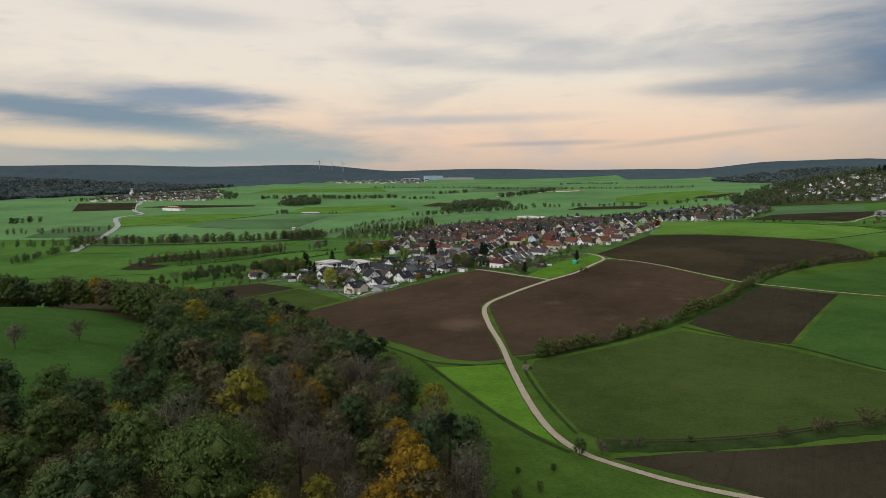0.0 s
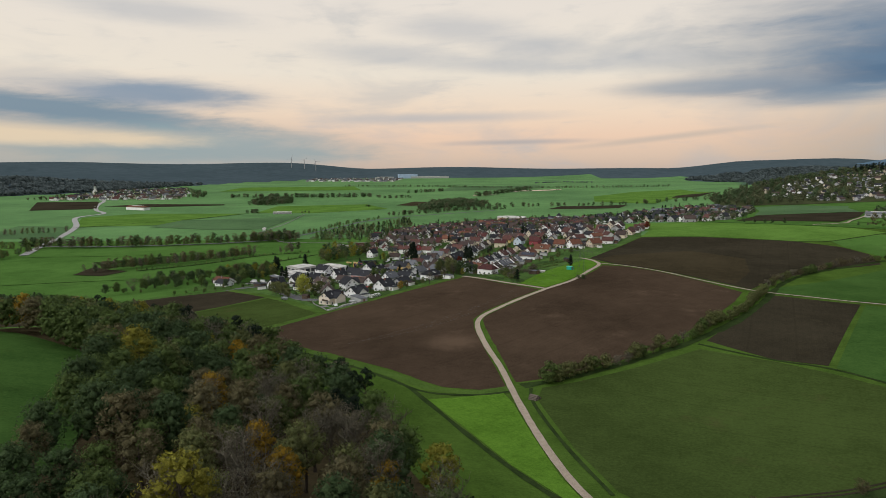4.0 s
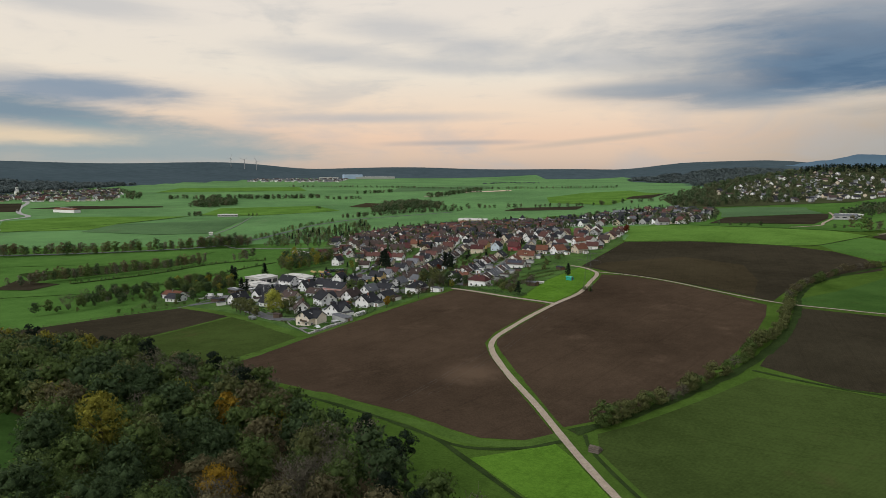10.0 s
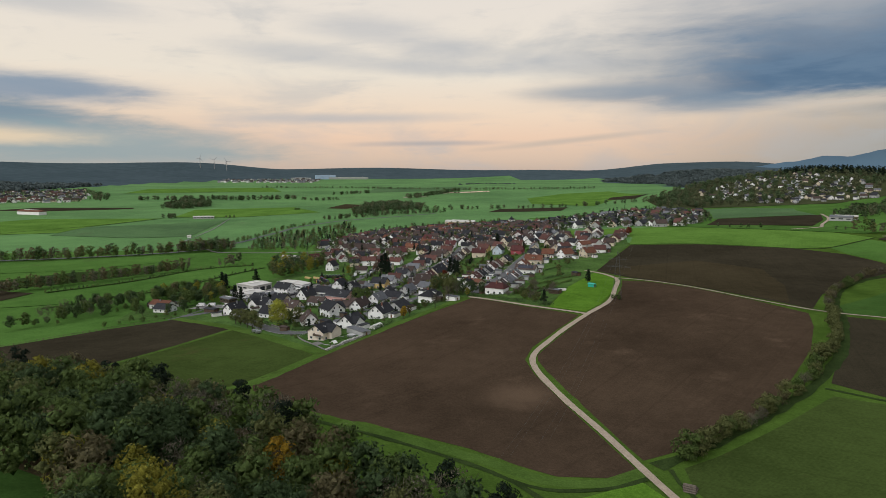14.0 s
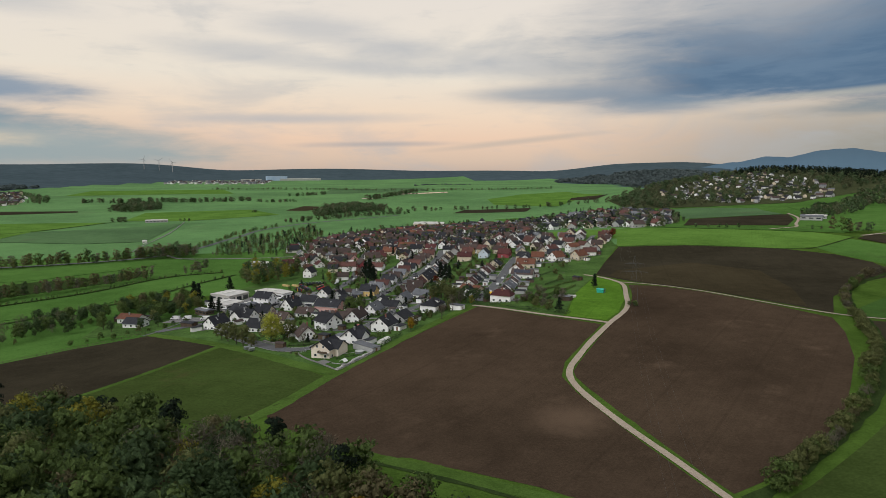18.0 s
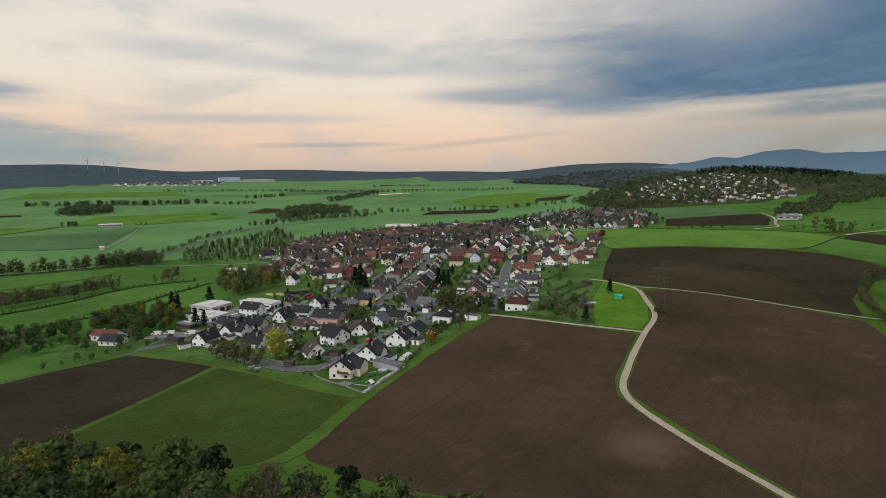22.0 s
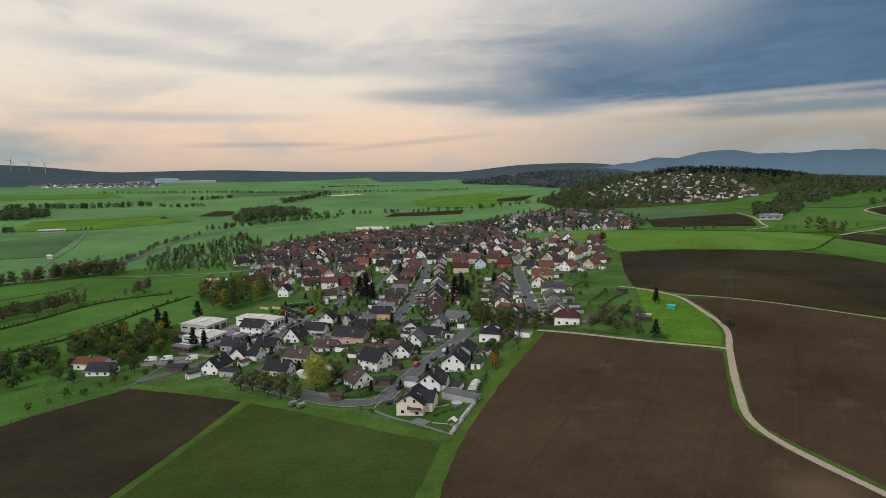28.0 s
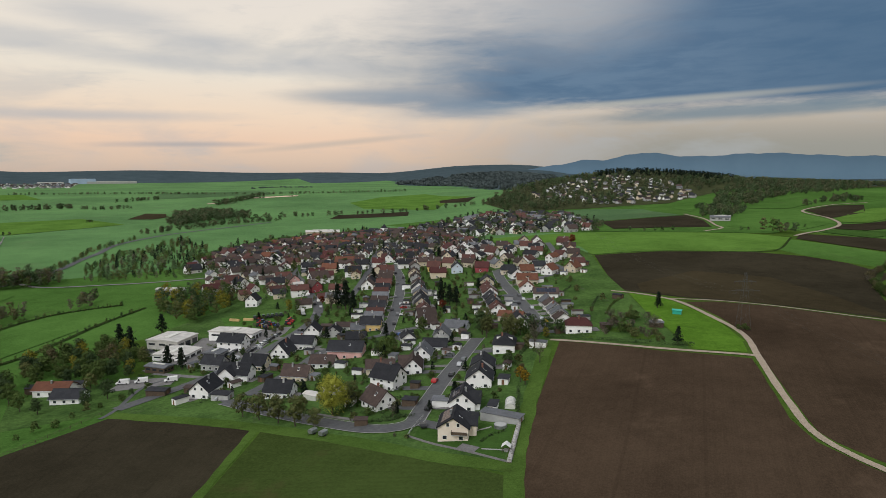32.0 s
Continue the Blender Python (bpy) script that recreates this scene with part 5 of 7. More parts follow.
hall(520, 742, 40, 12, 22, 4, M_GREYWALL, M_GREYROOF, "grey-green farm sheds at the foot of the hill", 3, 2)
hall(540, 752, 40, 8, 16, 3.5, M_GREYWALL, M_SHEET, "white farm shed at the foot of the hill", 3, 1)
hall(160, 1110, 70, 20, 46, 7, M_CREAM, M_SHEET, "large cream building behind the old village", 4, 2)


def church(x, y, rz, tall, label):
    z = ground(x, y)
    ob = thing("church", x, y, z, rz, label, "church")
    b = bmesh.new()
    prism_bm(b, [(-6, -1), (6, -1), (6, tall * 0.32), (0, tall * 0.52), (-6, tall * 0.32)], 0, 24)
    part("nave", b, M_WHITE, ob)
    b = bmesh.new()
    for s in (-1, 1):
        prism_bm(b, [(0, tall * 0.53), (s * 6.7, tall * 0.30), (s * 6.7, tall * 0.32), (0, tall * 0.55)], -0.3, 24.3)
    part("roof", b, M_SLATE, ob)
    b = bmesh.new()
    box_bm(b, -3.5, -7, -1, 3.5, 0, tall * 0.66)
    t = part("tower", b, M_WHITE, ob)
    b = bmesh.new()
    bar_bm(b, (0, -3.5, tall * 0.66), (0, -3.5, tall), 4.6, 8, 0.15)
    part("spire", b, M_SLATE, t)
    for k in (-1, 1):
        b = bmesh.new()
        box_bm(b, k * 1.5 - 0.5, -7.1, tall * 0.48, k * 1.5 + 0.5, -7.0, tall * 0.58)
        part("window", b, M_GLASS, t)


church(-1080, 2280, 30, 40, "white village church with a slate spire below the ridge")
church(225, 1053, 20, 15, "small church tower among old village roofs")


# ---- trees ----
def crown_arrays(seed, h, r, base, n, size, lobes=14, droop=0.0, shell=0.55, point=0.0, core=0.5):
    """A crown of h metres from `base` up, r wide: leaf sprays on uneven lobes with gaps between. Returns vertices, triangles and soft normals."""
    g = np.random.default_rng(seed)
    cen, rad = [], []
    for k in range(lobes):
        u = (k + 0.5) / lobes
        zz = base + (h - base) * (0.12 + 0.8 * u)
        wide = r * (1 - point * u) * math.sqrt(max(0.05, 1 - (2 * u - 0.9) ** 2 * (0.75 if not point else 0.3)))
        a = k * 2.399 + g.uniform(-0.5, 0.5)
        q = wide * g.uniform(0.25, 0.72)
        cen.append((q * math.cos(a), q * math.sin(a), zz)), rad.append(r * g.uniform(0.30, 0.50) * (1 - 0.5 * point * u))
    cen, rad = np.array(cen), np.array(rad)
    pick = g.integers(0, lobes, n)
    d = g.normal(size=(n, 3))
    d /= np.linalg.norm(d, axis=1)[:, None]
    d[:, 2] = np.where(d[:, 2] < -0.3, -d[:, 2] * 0.6, d[:, 2])
    rr = rad[pick] * (shell + (1.08 - shell) * g.random(n) ** 0.6)
    p = cen[pick] + d * rr[:, None] * np.array([1, 1, 0.85])
    p[:, 2] -= droop * g.random(n) * rad[pick]
    # a spray: a bent quad that faces out, with scatter
    nrm = d + g.normal(scale=0.6, size=(n, 3))
    nrm /= np.linalg.norm(nrm, axis=1)[:, None]
    t1 = np.cross(nrm, g.normal(size=(n, 3)))
    t1 /= np.linalg.norm(t1, axis=1)[:, None]
    t2 = np.cross(nrm, t1)
    t2 = np.where((np.cross(t2, t1) * d).sum(1)[:, None] < 0, -t2, t2)
    s = size * g.uniform(0.55, 1.35, n)[:, None]
    axis = (p - np.array([0, 0, base + (h - base) * 0.35])) / np.array([r, r, (h - base) * 0.6])
    N = d * 0.55 + axis * 0.5 + g.normal(scale=0.3, size=(n, 3))
    N = np.repeat(N / np.linalg.norm(N, axis=1)[:, None], 4, 0)
    V = np.stack([p - t1 * s * 1.1, p + t2 * s * 0.5 + nrm * s * 0.25, p + t1 * s * 1.1, p - t2 * s * 0.5 - nrm * s * 0.2], 1).reshape(-1, 3)
    i = np.arange(n)[:, None] * 4
    F = np.concatenate([i + [0, 1, 2], i + [0, 2, 3]], 1).reshape(-1, 3)
    if core:
        # the inner mass of leaves behind the sprays
        m = lobes
        o = np.array([(1, 0, 0), (0, 1, 0), (-1, 0, 0), (0, -1, 0), (0, 0, 1), (0, 0, -1)], float)
        cv = (cen[:, None, :] + o[None] * (rad[:, None] * g.uniform(core * 0.8, core * 1.15, (m, 6)))[:, :, None]).reshape(-1, 3)
        ci = np.array([(0, 1, 4), (1, 2, 4), (2, 3, 4), (3, 0, 4), (1, 0, 5), (2, 1, 5), (3, 2, 5), (0, 3, 5)])
        cf = (np.arange(m)[:, None, None] * 6 + ci[None]).reshape(-1, 3) + len(V)
        V, F = np.concatenate([V, cv]), np.concatenate([F, cf])
        N = np.concatenate([N, np.tile(o, (m, 1))])
    return V, F, N


def twig_arrays(seed, h, r, base, n, thin=0.05):
    """The bare crown of a tree in autumn: limbs that fork into many thin twigs, as slim three-sided blades."""
    g = np.random.default_rng(seed)
    V, F = [], []

    def blade(a, b, w0, w1):
        d = b - a
        s = np.cross(d, g.normal(size=3))
        s /= np.linalg.norm(s) + 1e-6
        i = len(V)
        V.extend([a - s * w0, a + s * w0, b + s * w1, b - s * w1])
        F.extend([(i, i + 1, i + 2), (i, i + 2, i + 3)])
    for k in range(max(5, n // 26)):
        a = k * 2.399
        u = g.uniform(0.15, 0.9)
        root = np.array([0, 0, base + (h - base) * u * 0.55])
        reach = r * math.sqrt(max(0.1, 1 - (u - 0.35) ** 2 * 1.4)) * g.uniform(0.7, 1.05)
        tip = np.array([math.cos(a) * reach, math.sin(a) * reach, base + (h - base) * (0.35 + 0.62 * u) + g.uniform(-0.5, 0.8)])
        mid = (root + tip) / 2 + g.normal(scale=0.35, size=3) + np.array([0, 0, 0.4])
        blade(root, mid, 0.13, 0.09), blade(mid, tip, 0.09, 0.04)
        for j in range(24):
            f = g.uniform(0.25, 1.0)
            q = mid + (tip - mid) * f if g.random() < 0.6 else root + (mid - root) * (0.5 + f / 2)
            e = q + g.normal(scale=1.0, size=3) * r * 0.2 + np.array([0, 0, r * 0.14])
            blade(q, e, thin, thin * 0.5)
    N = np.array(V) / np.array([r, r, h]) + g.normal(scale=0.3, size=(len(V), 3))
    return np.array(V), np.array(F), N / np.linalg.norm(N, axis=1)[:, None]


def trunk_mesh(seed, h, base, r, limbs=5):
    rnd = random.Random(seed)
    b = bmesh.new()
    bend = Vector((rnd.uniform(-0.3, 0.3), rnd.uniform(-0.3, 0.3), 0))
    bar_bm(b, (0, 0, -0.6), Vector((0, 0, base * 0.9)) + bend, r, 7, r * 0.72)
    bar_bm(b, Vector((0, 0, base * 0.9)) + bend, Vector((0, 0, h * 0.8)) + bend * 2, r * 0.72, 6, r * 0.15)
    for k in range(limbs):
        z0 = base * 0.8 + (h * 0.7 - base * 0.8) * k / max(1, limbs)
        a = k * 2.399 + rnd.uniform(-0.4, 0.4)
        q = h * rnd.uniform(0.16, 0.28)
        bar_bm(b, Vector((0, 0, z0)) + bend, (math.cos(a) * q, math.sin(a) * q, z0 + q * 0.9), r * 0.38, 5, r * 0.1)
    return finish("trunk", b, M_BARK)


def tri_mesh(name, V, F, N, mat):
    ob = mesh_object(name, V, F, [mat], smooth=True)
    ob.data.normals_split_custom_set_from_vertices(N.tolist())
    me = ob.data
    bpy.data.objects.remove(ob)
    return me


class Kind:
    """One kind of tree: a few trunks and crowns that its trees share."""

    def __init__(self, word, mats, h, r, base, n=1500, size=0.36, bare=0, variants=3, point=0.0, droop=0.0, seed=1, shell=0.72, lobes=14, lite=0.36, core=0.5):
        self.word, self.h, self.r, self.base = word, h, r, base
        self.models, self.raw, self.full = [], [], []
        for k in range(variants):
            s = seed * 100 + k
            if bare:
                V, F, N = twig_arrays(s, h, r, base, bare)
                if n:
                    V2, F2, N2 = crown_arrays(s, h, r, base, n, size, lobes, core=0.0)
                    V, F, N = np.concatenate([V, V2]), np.concatenate([F, F2 + len(V)]), np.concatenate([N, N2])
            else:
                V, F, N = crown_arrays(s, h, r, base, n, size, lobes, droop, shell, point, core)
            for m in mats:
                self.models.append((trunk_mesh(s, h, base, 0.028 * h), tri_mesh("crown", V, F, N, m)))
                self.raw.append((*self.light(s, n, size, bare, lobes, droop, shell, point, lite), m))
                self.full.append((V, F, N, m))

    def light(self, s, n, size, bare, lobes, droop, shell, point, lite):
        """The same crown with fewer and larger sprays, for the joined woods."""
        wide = size / math.sqrt(lite) * 0.95
        if not bare:
            return crown_arrays(s, self.h, self.r, self.base, int(n * lite), wide, max(4, int(lobes * 0.8)), droop, shell, point)
        V, F, N = twig_arrays(s, self.h, self.r, self.base, int(bare * 0.45), 0.075)
        V2, F2, N2 = crown_arrays(s, self.h, self.r, self.base, max(20, int(n * lite)), wide, lobes, core=0.0)
        return np.concatenate([V, V2]), np.concatenate([F, F2 + len(V)]), np.concatenate([N, N2])


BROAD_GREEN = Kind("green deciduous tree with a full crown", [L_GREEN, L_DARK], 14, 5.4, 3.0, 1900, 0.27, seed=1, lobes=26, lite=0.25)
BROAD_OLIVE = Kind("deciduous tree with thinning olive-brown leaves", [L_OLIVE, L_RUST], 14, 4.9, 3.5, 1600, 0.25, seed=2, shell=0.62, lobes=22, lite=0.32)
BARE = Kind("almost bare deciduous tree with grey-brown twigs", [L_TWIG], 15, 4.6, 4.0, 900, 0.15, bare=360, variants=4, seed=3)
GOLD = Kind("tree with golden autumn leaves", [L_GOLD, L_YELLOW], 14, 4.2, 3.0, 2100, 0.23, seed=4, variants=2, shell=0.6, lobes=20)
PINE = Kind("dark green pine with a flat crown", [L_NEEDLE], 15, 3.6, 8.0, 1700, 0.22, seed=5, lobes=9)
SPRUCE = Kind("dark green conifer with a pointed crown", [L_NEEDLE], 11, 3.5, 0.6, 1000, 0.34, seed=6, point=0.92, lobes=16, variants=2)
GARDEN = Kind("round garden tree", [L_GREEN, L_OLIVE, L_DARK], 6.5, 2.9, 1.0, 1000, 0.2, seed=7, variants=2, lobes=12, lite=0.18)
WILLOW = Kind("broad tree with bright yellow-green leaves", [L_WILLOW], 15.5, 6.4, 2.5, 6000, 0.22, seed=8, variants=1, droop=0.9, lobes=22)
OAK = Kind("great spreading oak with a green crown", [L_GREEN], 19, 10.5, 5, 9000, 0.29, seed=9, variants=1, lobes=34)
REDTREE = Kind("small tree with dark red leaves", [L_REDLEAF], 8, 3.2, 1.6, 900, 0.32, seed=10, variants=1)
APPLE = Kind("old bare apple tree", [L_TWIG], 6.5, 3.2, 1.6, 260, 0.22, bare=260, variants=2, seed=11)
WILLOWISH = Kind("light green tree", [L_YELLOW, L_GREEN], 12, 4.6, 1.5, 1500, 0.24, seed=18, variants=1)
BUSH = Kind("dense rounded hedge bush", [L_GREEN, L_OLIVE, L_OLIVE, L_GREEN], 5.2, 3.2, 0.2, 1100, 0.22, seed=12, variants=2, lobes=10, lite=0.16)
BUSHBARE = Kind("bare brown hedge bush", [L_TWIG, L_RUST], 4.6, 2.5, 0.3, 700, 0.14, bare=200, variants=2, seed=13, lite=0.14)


def tree(kind, x, y, scale=1.0, which=None, name="tree", group="", where="", rnd=random):
    k = rnd.randrange(len(kind.models)) if which is None else which % len(kind.models)
    z = ground(x, y)
    ob = thing(name, x, y, z - 0.1, rnd.uniform(0, 360), (kind.word + " " + where).strip(), name, group)
    ob.scale = (scale * rnd.uniform(0.92, 1.08), scale * rnd.uniform(0.92, 1.08), scale)
    trunk, crown = kind.models[k]
    part("trunk", trunk, None, ob)
    part("crown", crown, None, ob)
    return ob


def stuff(name, label, category, items, near=False):
    """Many plants joined into one object: items of (kind, x, y, scale)."""
    rnd = np.random.default_rng(5)
    Vs, Fs, Ns, Ms, mats, n = [], [], [], [], [], 0
    for kind, x, y, s in items:
        V, F, N, m = (kind.full if near and y < 215 else kind.raw)[rnd.integers(0, len(kind.raw))]
        if m not in mats:
            mats.append(m)
        a = rnd.uniform(0, 6.283)
        c, d = math.cos(a), math.sin(a)
        W = np.stack([V[:, 0] * c - V[:, 1] * d, V[:, 0] * d + V[:, 1] * c, V[:, 2]], 1) * s + np.array([x, y, ground(x, y) - 0.2])
        Ns.append(np.stack([N[:, 0] * c - N[:, 1] * d, N[:, 0] * d + N[:, 1] * c, N[:, 2]], 1))
        Vs.append(W), Fs.append(F + n), Ms.append(np.full(len(F), mats.index(m)))
        n += len(V)
    ob = mesh_object(name, np.concatenate(Vs), np.concatenate(Fs), mats, np.concatenate(Ms), True)
    ob.data.normals_split_custom_set_from_vertices(np.concatenate(Ns).tolist())
    return tagged(ob, label, category, kind="stuff")


WOOD = [(7, 95), (9, 123), (1, 152), (-14, 192), (-28, 230), (-50, 262), (-64, 285), (-84, 303), (-100, 316), (-124, 334), (-152, 346), (-230, 352), (-310, 300), (-300, 150), (-190, 50), (-60, 45), (7, 50)]
GLADE = [(-110, 116), (-84, 122), (-72, 138), (-73, 152), (-80, 174), (-90, 206), (-112, 238), (-150, 264), (-215, 272), (-280, 225), (-205, 122)]


def plant_wood():
    rnd = random.Random(21)
    spots = []
    y = 48.0
    while y < 350:
        x = -310.0
        while x < 30:
            px, py = x + rnd.uniform(-2.6, 2.6), y + rnd.uniform(-2.6, 2.6)
            if inside(px, py, WOOD) and not inside(px, py, GLADE) and math.hypot(px + 37, py - 97) > 9 and math.hypot(px + 8, py - 108) > 5:
                spots.append((px, py))
            x += 8.3
        y += 7.9
    spots += [(rnd.uniform(-125, -50), rnd.uniform(70, 122)) for _ in range(40)]
    spots += [(rnd.uniform(-170, -85), rnd.uniform(225, 290)) for _ in range(24)]
    spots = [p for p in spots if not inside(p[0], p[1], GLADE) and p[0] > -0.78 * p[1] - 14 and p[1] > 58]
    chosen = set(sorted(spots, key=lambda p: abs(p[0] + 24) + p[1])[:170])

    def pick(x, y):
        v = noise.noise((x * 0.018, y * 0.018, 1.0)) + rnd.uniform(-0.35, 0.35)
        edge = not inside(x + 9, y + 5, WOOD)
        if edge and rnd.random() < 0.15:
            return PINE
        if x > -44 and y < 235 and rnd.random() < 0.5:
            return BARE if rnd.random() < 0.75 else (GOLD if rnd.random() < 0.35 else BROAD_OLIVE)
        if (x < -48 or y > 165) and rnd.random() < 0.62:
            return WILLOWISH if rnd.random() < 0.1 else BROAD_GREEN
        if v > 0.28:
            return BROAD_GREEN
        if v > -0.12:
            return BROAD_OLIVE
        return BARE if rnd.random() < 0.5 else (GOLD if rnd.random() < 0.4 else BROAD_OLIVE)
    rest = []
    for x, y in spots:
        k, s = pick(x, y), rnd.uniform(0.78, 1.12)
        if x < -52 and y < 150 - (x + 70) * 0.6:
            s *= 0.8
        if (x, y) in chosen:
            tree(k, x, y, s, group="woodland trees", where="in the autumn wood", rnd=rnd)
        else:
            rest.append((k, x, y, s))
    stuff("woodland", "mixed autumn wood of bare, olive and green trees", "woodland", rest, True)
    tree(OAK, -37, 97, 1.0, group="woodland trees", where="over the wood", rnd=rnd)
    for x, y, s, w in ((-5, 107, 1.3, 0), (-10, 99, 1.05, 0), (-6, 118, 1.15, 0), (-26.5, 93, 0.95, 3), (-9, 133, 0.9, 0), (-12, 152, 0.85, 0), (-40, 126, 1.35, 1), (-30, 148, 0.9, 2), (-78, 204, 1.3, 3), (-52, 240, 0.9, 1)):
        tree(GOLD, x, y, s, w, group="woodland trees", where="among bare trees", rnd=rnd)


plant_wood()
tree(APPLE, -105, 183, 1.0, group="meadow trees", where="on the meadow")
tree(APPLE, -109, 162, 1.0, group="meadow trees", where="on the meadow")
tree(WILLOW, -78, 455, 0.95, where="towering over the gardens")
tree(REDTREE, 232, 680, 1.1, where="by the houses")
tree(SPRUCE, 57, 423, 0.75, where="by the gardens")
tree(SPRUCE, 102, 472, 0.8, where="in the gardens")
for x, y, s in ((-99, 470, 1.5), (-95, 462, 1.55), (-91, 455, 1.6), (-103, 478, 1.3), (-87, 448, 1.1)):
    tree(GARDEN, x, y, s, 1, group="trees at the field edge", where="at the field edge")
for x, y, s in ((36, 470, 1.1), (26, 477, 1.5), (20, 483, 1.4), (14, 466, 0.9), (-6, 452, 0.8), (31, 473, 1.3), (22, 490, 1.5), (14, 500, 1.7), (20, 506, 1.7), (-34, 505, 1.5), (-28, 512, 1.2), (-2, 530, 1.3), (-68, 462, 1.3), (-72, 458, 1.1)):
    tree(GARDEN, x, y, s, group="garden trees", where="between the houses")

for x, y, s in ((16, 128, 0.5), (22, 134, 0.4), (27, 146, 0.35), (36, 158, 0.75), (18, 142, 0.3), (12, 118, 0.6), (24, 122, 0.7)):
    tree(GARDEN, x, y, s, group="trees on the grass slope", where="on the grass slope")
for x, y in ((-21, 224), (-24, 218), (2, 136), (-30, 236)):
    tree(PINE, x, y, 0.95, group="pines at the forest edge", where="at the forest edge")
for x, y, s in ((-66, 292, 0.8), (-76, 300, 0.75), (-58, 284, 0.7), (-90, 312, 0.7), (-70, 296, 0.6)):
    tree(BARE, x, y, s, group="thin trees at the forest edge", where="at the forest edge")

for x, y, s in ((-115, 570, 1.05), (-110, 563, 1.0), (-90, 548, 0.7), (-108, 644, 1.15), (-127, 613, 1.3), (-131, 623, 1.35)):
    tree(SPRUCE, x, y, s, group="spruces by the workshops", where="beside the workshops")
for x, y, s in ((41, 574, 1.2), (39, 580, 1.25), (42, 568, 1.1), (-6, 620, 1.7), (-8, 628, 1.5), (-4, 613, 1.2), (40, 679, 1.0), (-17, 540, 0.7), (-52, 434, 0.4), (74, 592, 0.8), (108, 700, 1.2)):
    tree(SPRUCE, x, y, s, group="conifers in the gardens", where="in a village garden")
for x, y, s, k in ((-35, 510, 1.15, GARDEN), (12, 493, 0.75, BROAD_OLIVE), (25, 518, 0.55, BROAD_GREEN), (18, 485, 0.7, BROAD_OLIVE), (14, 461, 0.6, BARE), (4, 445, 0.55, BARE), (21, 470, 0.65, BARE), (24, 483, 0.6, BROAD_GREEN), (-14, 434, 0.42, GOLD), (-11, 437, 0.4, BROAD_OLIVE),
                   (32, 567, 0.75, REDTREE), (-11, 633, 0.75, BARE), (-13, 625, 0.7, BARE), (-12, 645, 0.75, REDTREE), (-64, 437, 0.4, BARE), (-31, 538, 0.4, BARE), (-25, 513, 0.4, BARE), (-32, 599, 0.9, GARDEN), (-34, 643, 0.7, WILLOWISH), (-30, 641, 0.6, WILLOWISH), (27, 469, 0.45, WILLOWISH), (-40, 591, 0.5, BROAD_OLIVE), (-38, 655, 0.5, SPRUCE)):
    tree(k, x, y, s, group="larger garden trees", where="between the houses")

# the hedge along the curve of the field
rnd_h = random.Random(8)
line = smooth_line([(43, 266), (60, 275), (78, 283), (97, 294), (118, 308), (134, 322)], 4.6)
for q in line:
    tree(rnd_h.choice((BUSH, BUSH, BUSH, BUSH, BUSHBARE)), q[0] + rnd_h.uniform(-1, 1), q[1] + rnd_h.uniform(-1, 1), rnd_h.uniform(0.75, 1.35), name="hedge_bush", group="bushes of the field hedge", where="in the field hedge", rnd=rnd_h)
tree(BUSH, 44, 267, 1.45, 0, name="hedge_bush", group="bushes of the field hedge", where="at the end of the field hedge", rnd=rnd_h)
for q in smooth_line([(134, 322), (148, 332), (172, 360), (188, 380)], 4.0)[1:]:
    tree(BUSH, q[0] + rnd_h.uniform(-1, 1), q[1] + rnd_h.uniform(-1, 1), rnd_h.uniform(0.7, 0.95), rnd_h.choice((1, 2, 5)), name="hedge_bush", group="bushes of the field hedge", where="in the field hedge", rnd=rnd_h)
for q in smooth_line([(196, 390), (218, 414), (258, 444), (292, 465), (329, 474), (370, 480)], 5.5):
    tree(rnd_h.choice((BUSH, BUSHBARE)), q[0] + rnd_h.uniform(-1, 1), q[1] + rnd_h.uniform(-1, 1), rnd_h.uniform(0.8, 1.3), name="hedge_bush", group="bushes of the upper hedge", where="in the upper hedge", rnd=rnd_h)
for x, y, s in ((50, 166, 0.6), (54, 167, 0.7), (70, 172, 0.45), (97, 174, 0.8), (108, 175, 1.0), (112, 176, 0.8), (122, 176, 1.3), (129, 177, 1.1), (42, 160, 0.9)):
    tree(BUSHBARE, x, y, s, name="bush", group="bushes on the grass bank", where="on the grass bank", rnd=rnd_h)


def along(points, step, spread, kinds, s0, s1, seed):
    rnd = random.Random(seed)
    return [(rnd.choice(kinds), q[0] + rnd.uniform(-spread, spread), q[1] + rnd.uniform(-spread, spread), rnd.uniform(s0, s1)) for q in smooth_line(points, step)]


def over(outline, gap, kinds, s0, s1, seed, clear=0.0):
    rnd = random.Random(seed)
    xs, ys = [p[0] for p in outline], [p[1] for p in outline]
    out = []
    y = min(ys)
    while y < max(ys):
        x = min(xs)
        while x < max(xs):
            px, py = x + rnd.uniform(-gap, gap) * 0.45, y + rnd.uniform(-gap, gap) * 0.45
            if inside(px, py, outline) and not (clear and (street_turn(px, py)[0] < 4.5 or any((px - a) ** 2 + (py - b) ** 2 < (r + clear) ** 2 for a, b, r in HOUSES))):
                out.append((rnd.choice(kinds), px, py, rnd.uniform(s0, s1)))
            x += gap
        y += gap
    return out


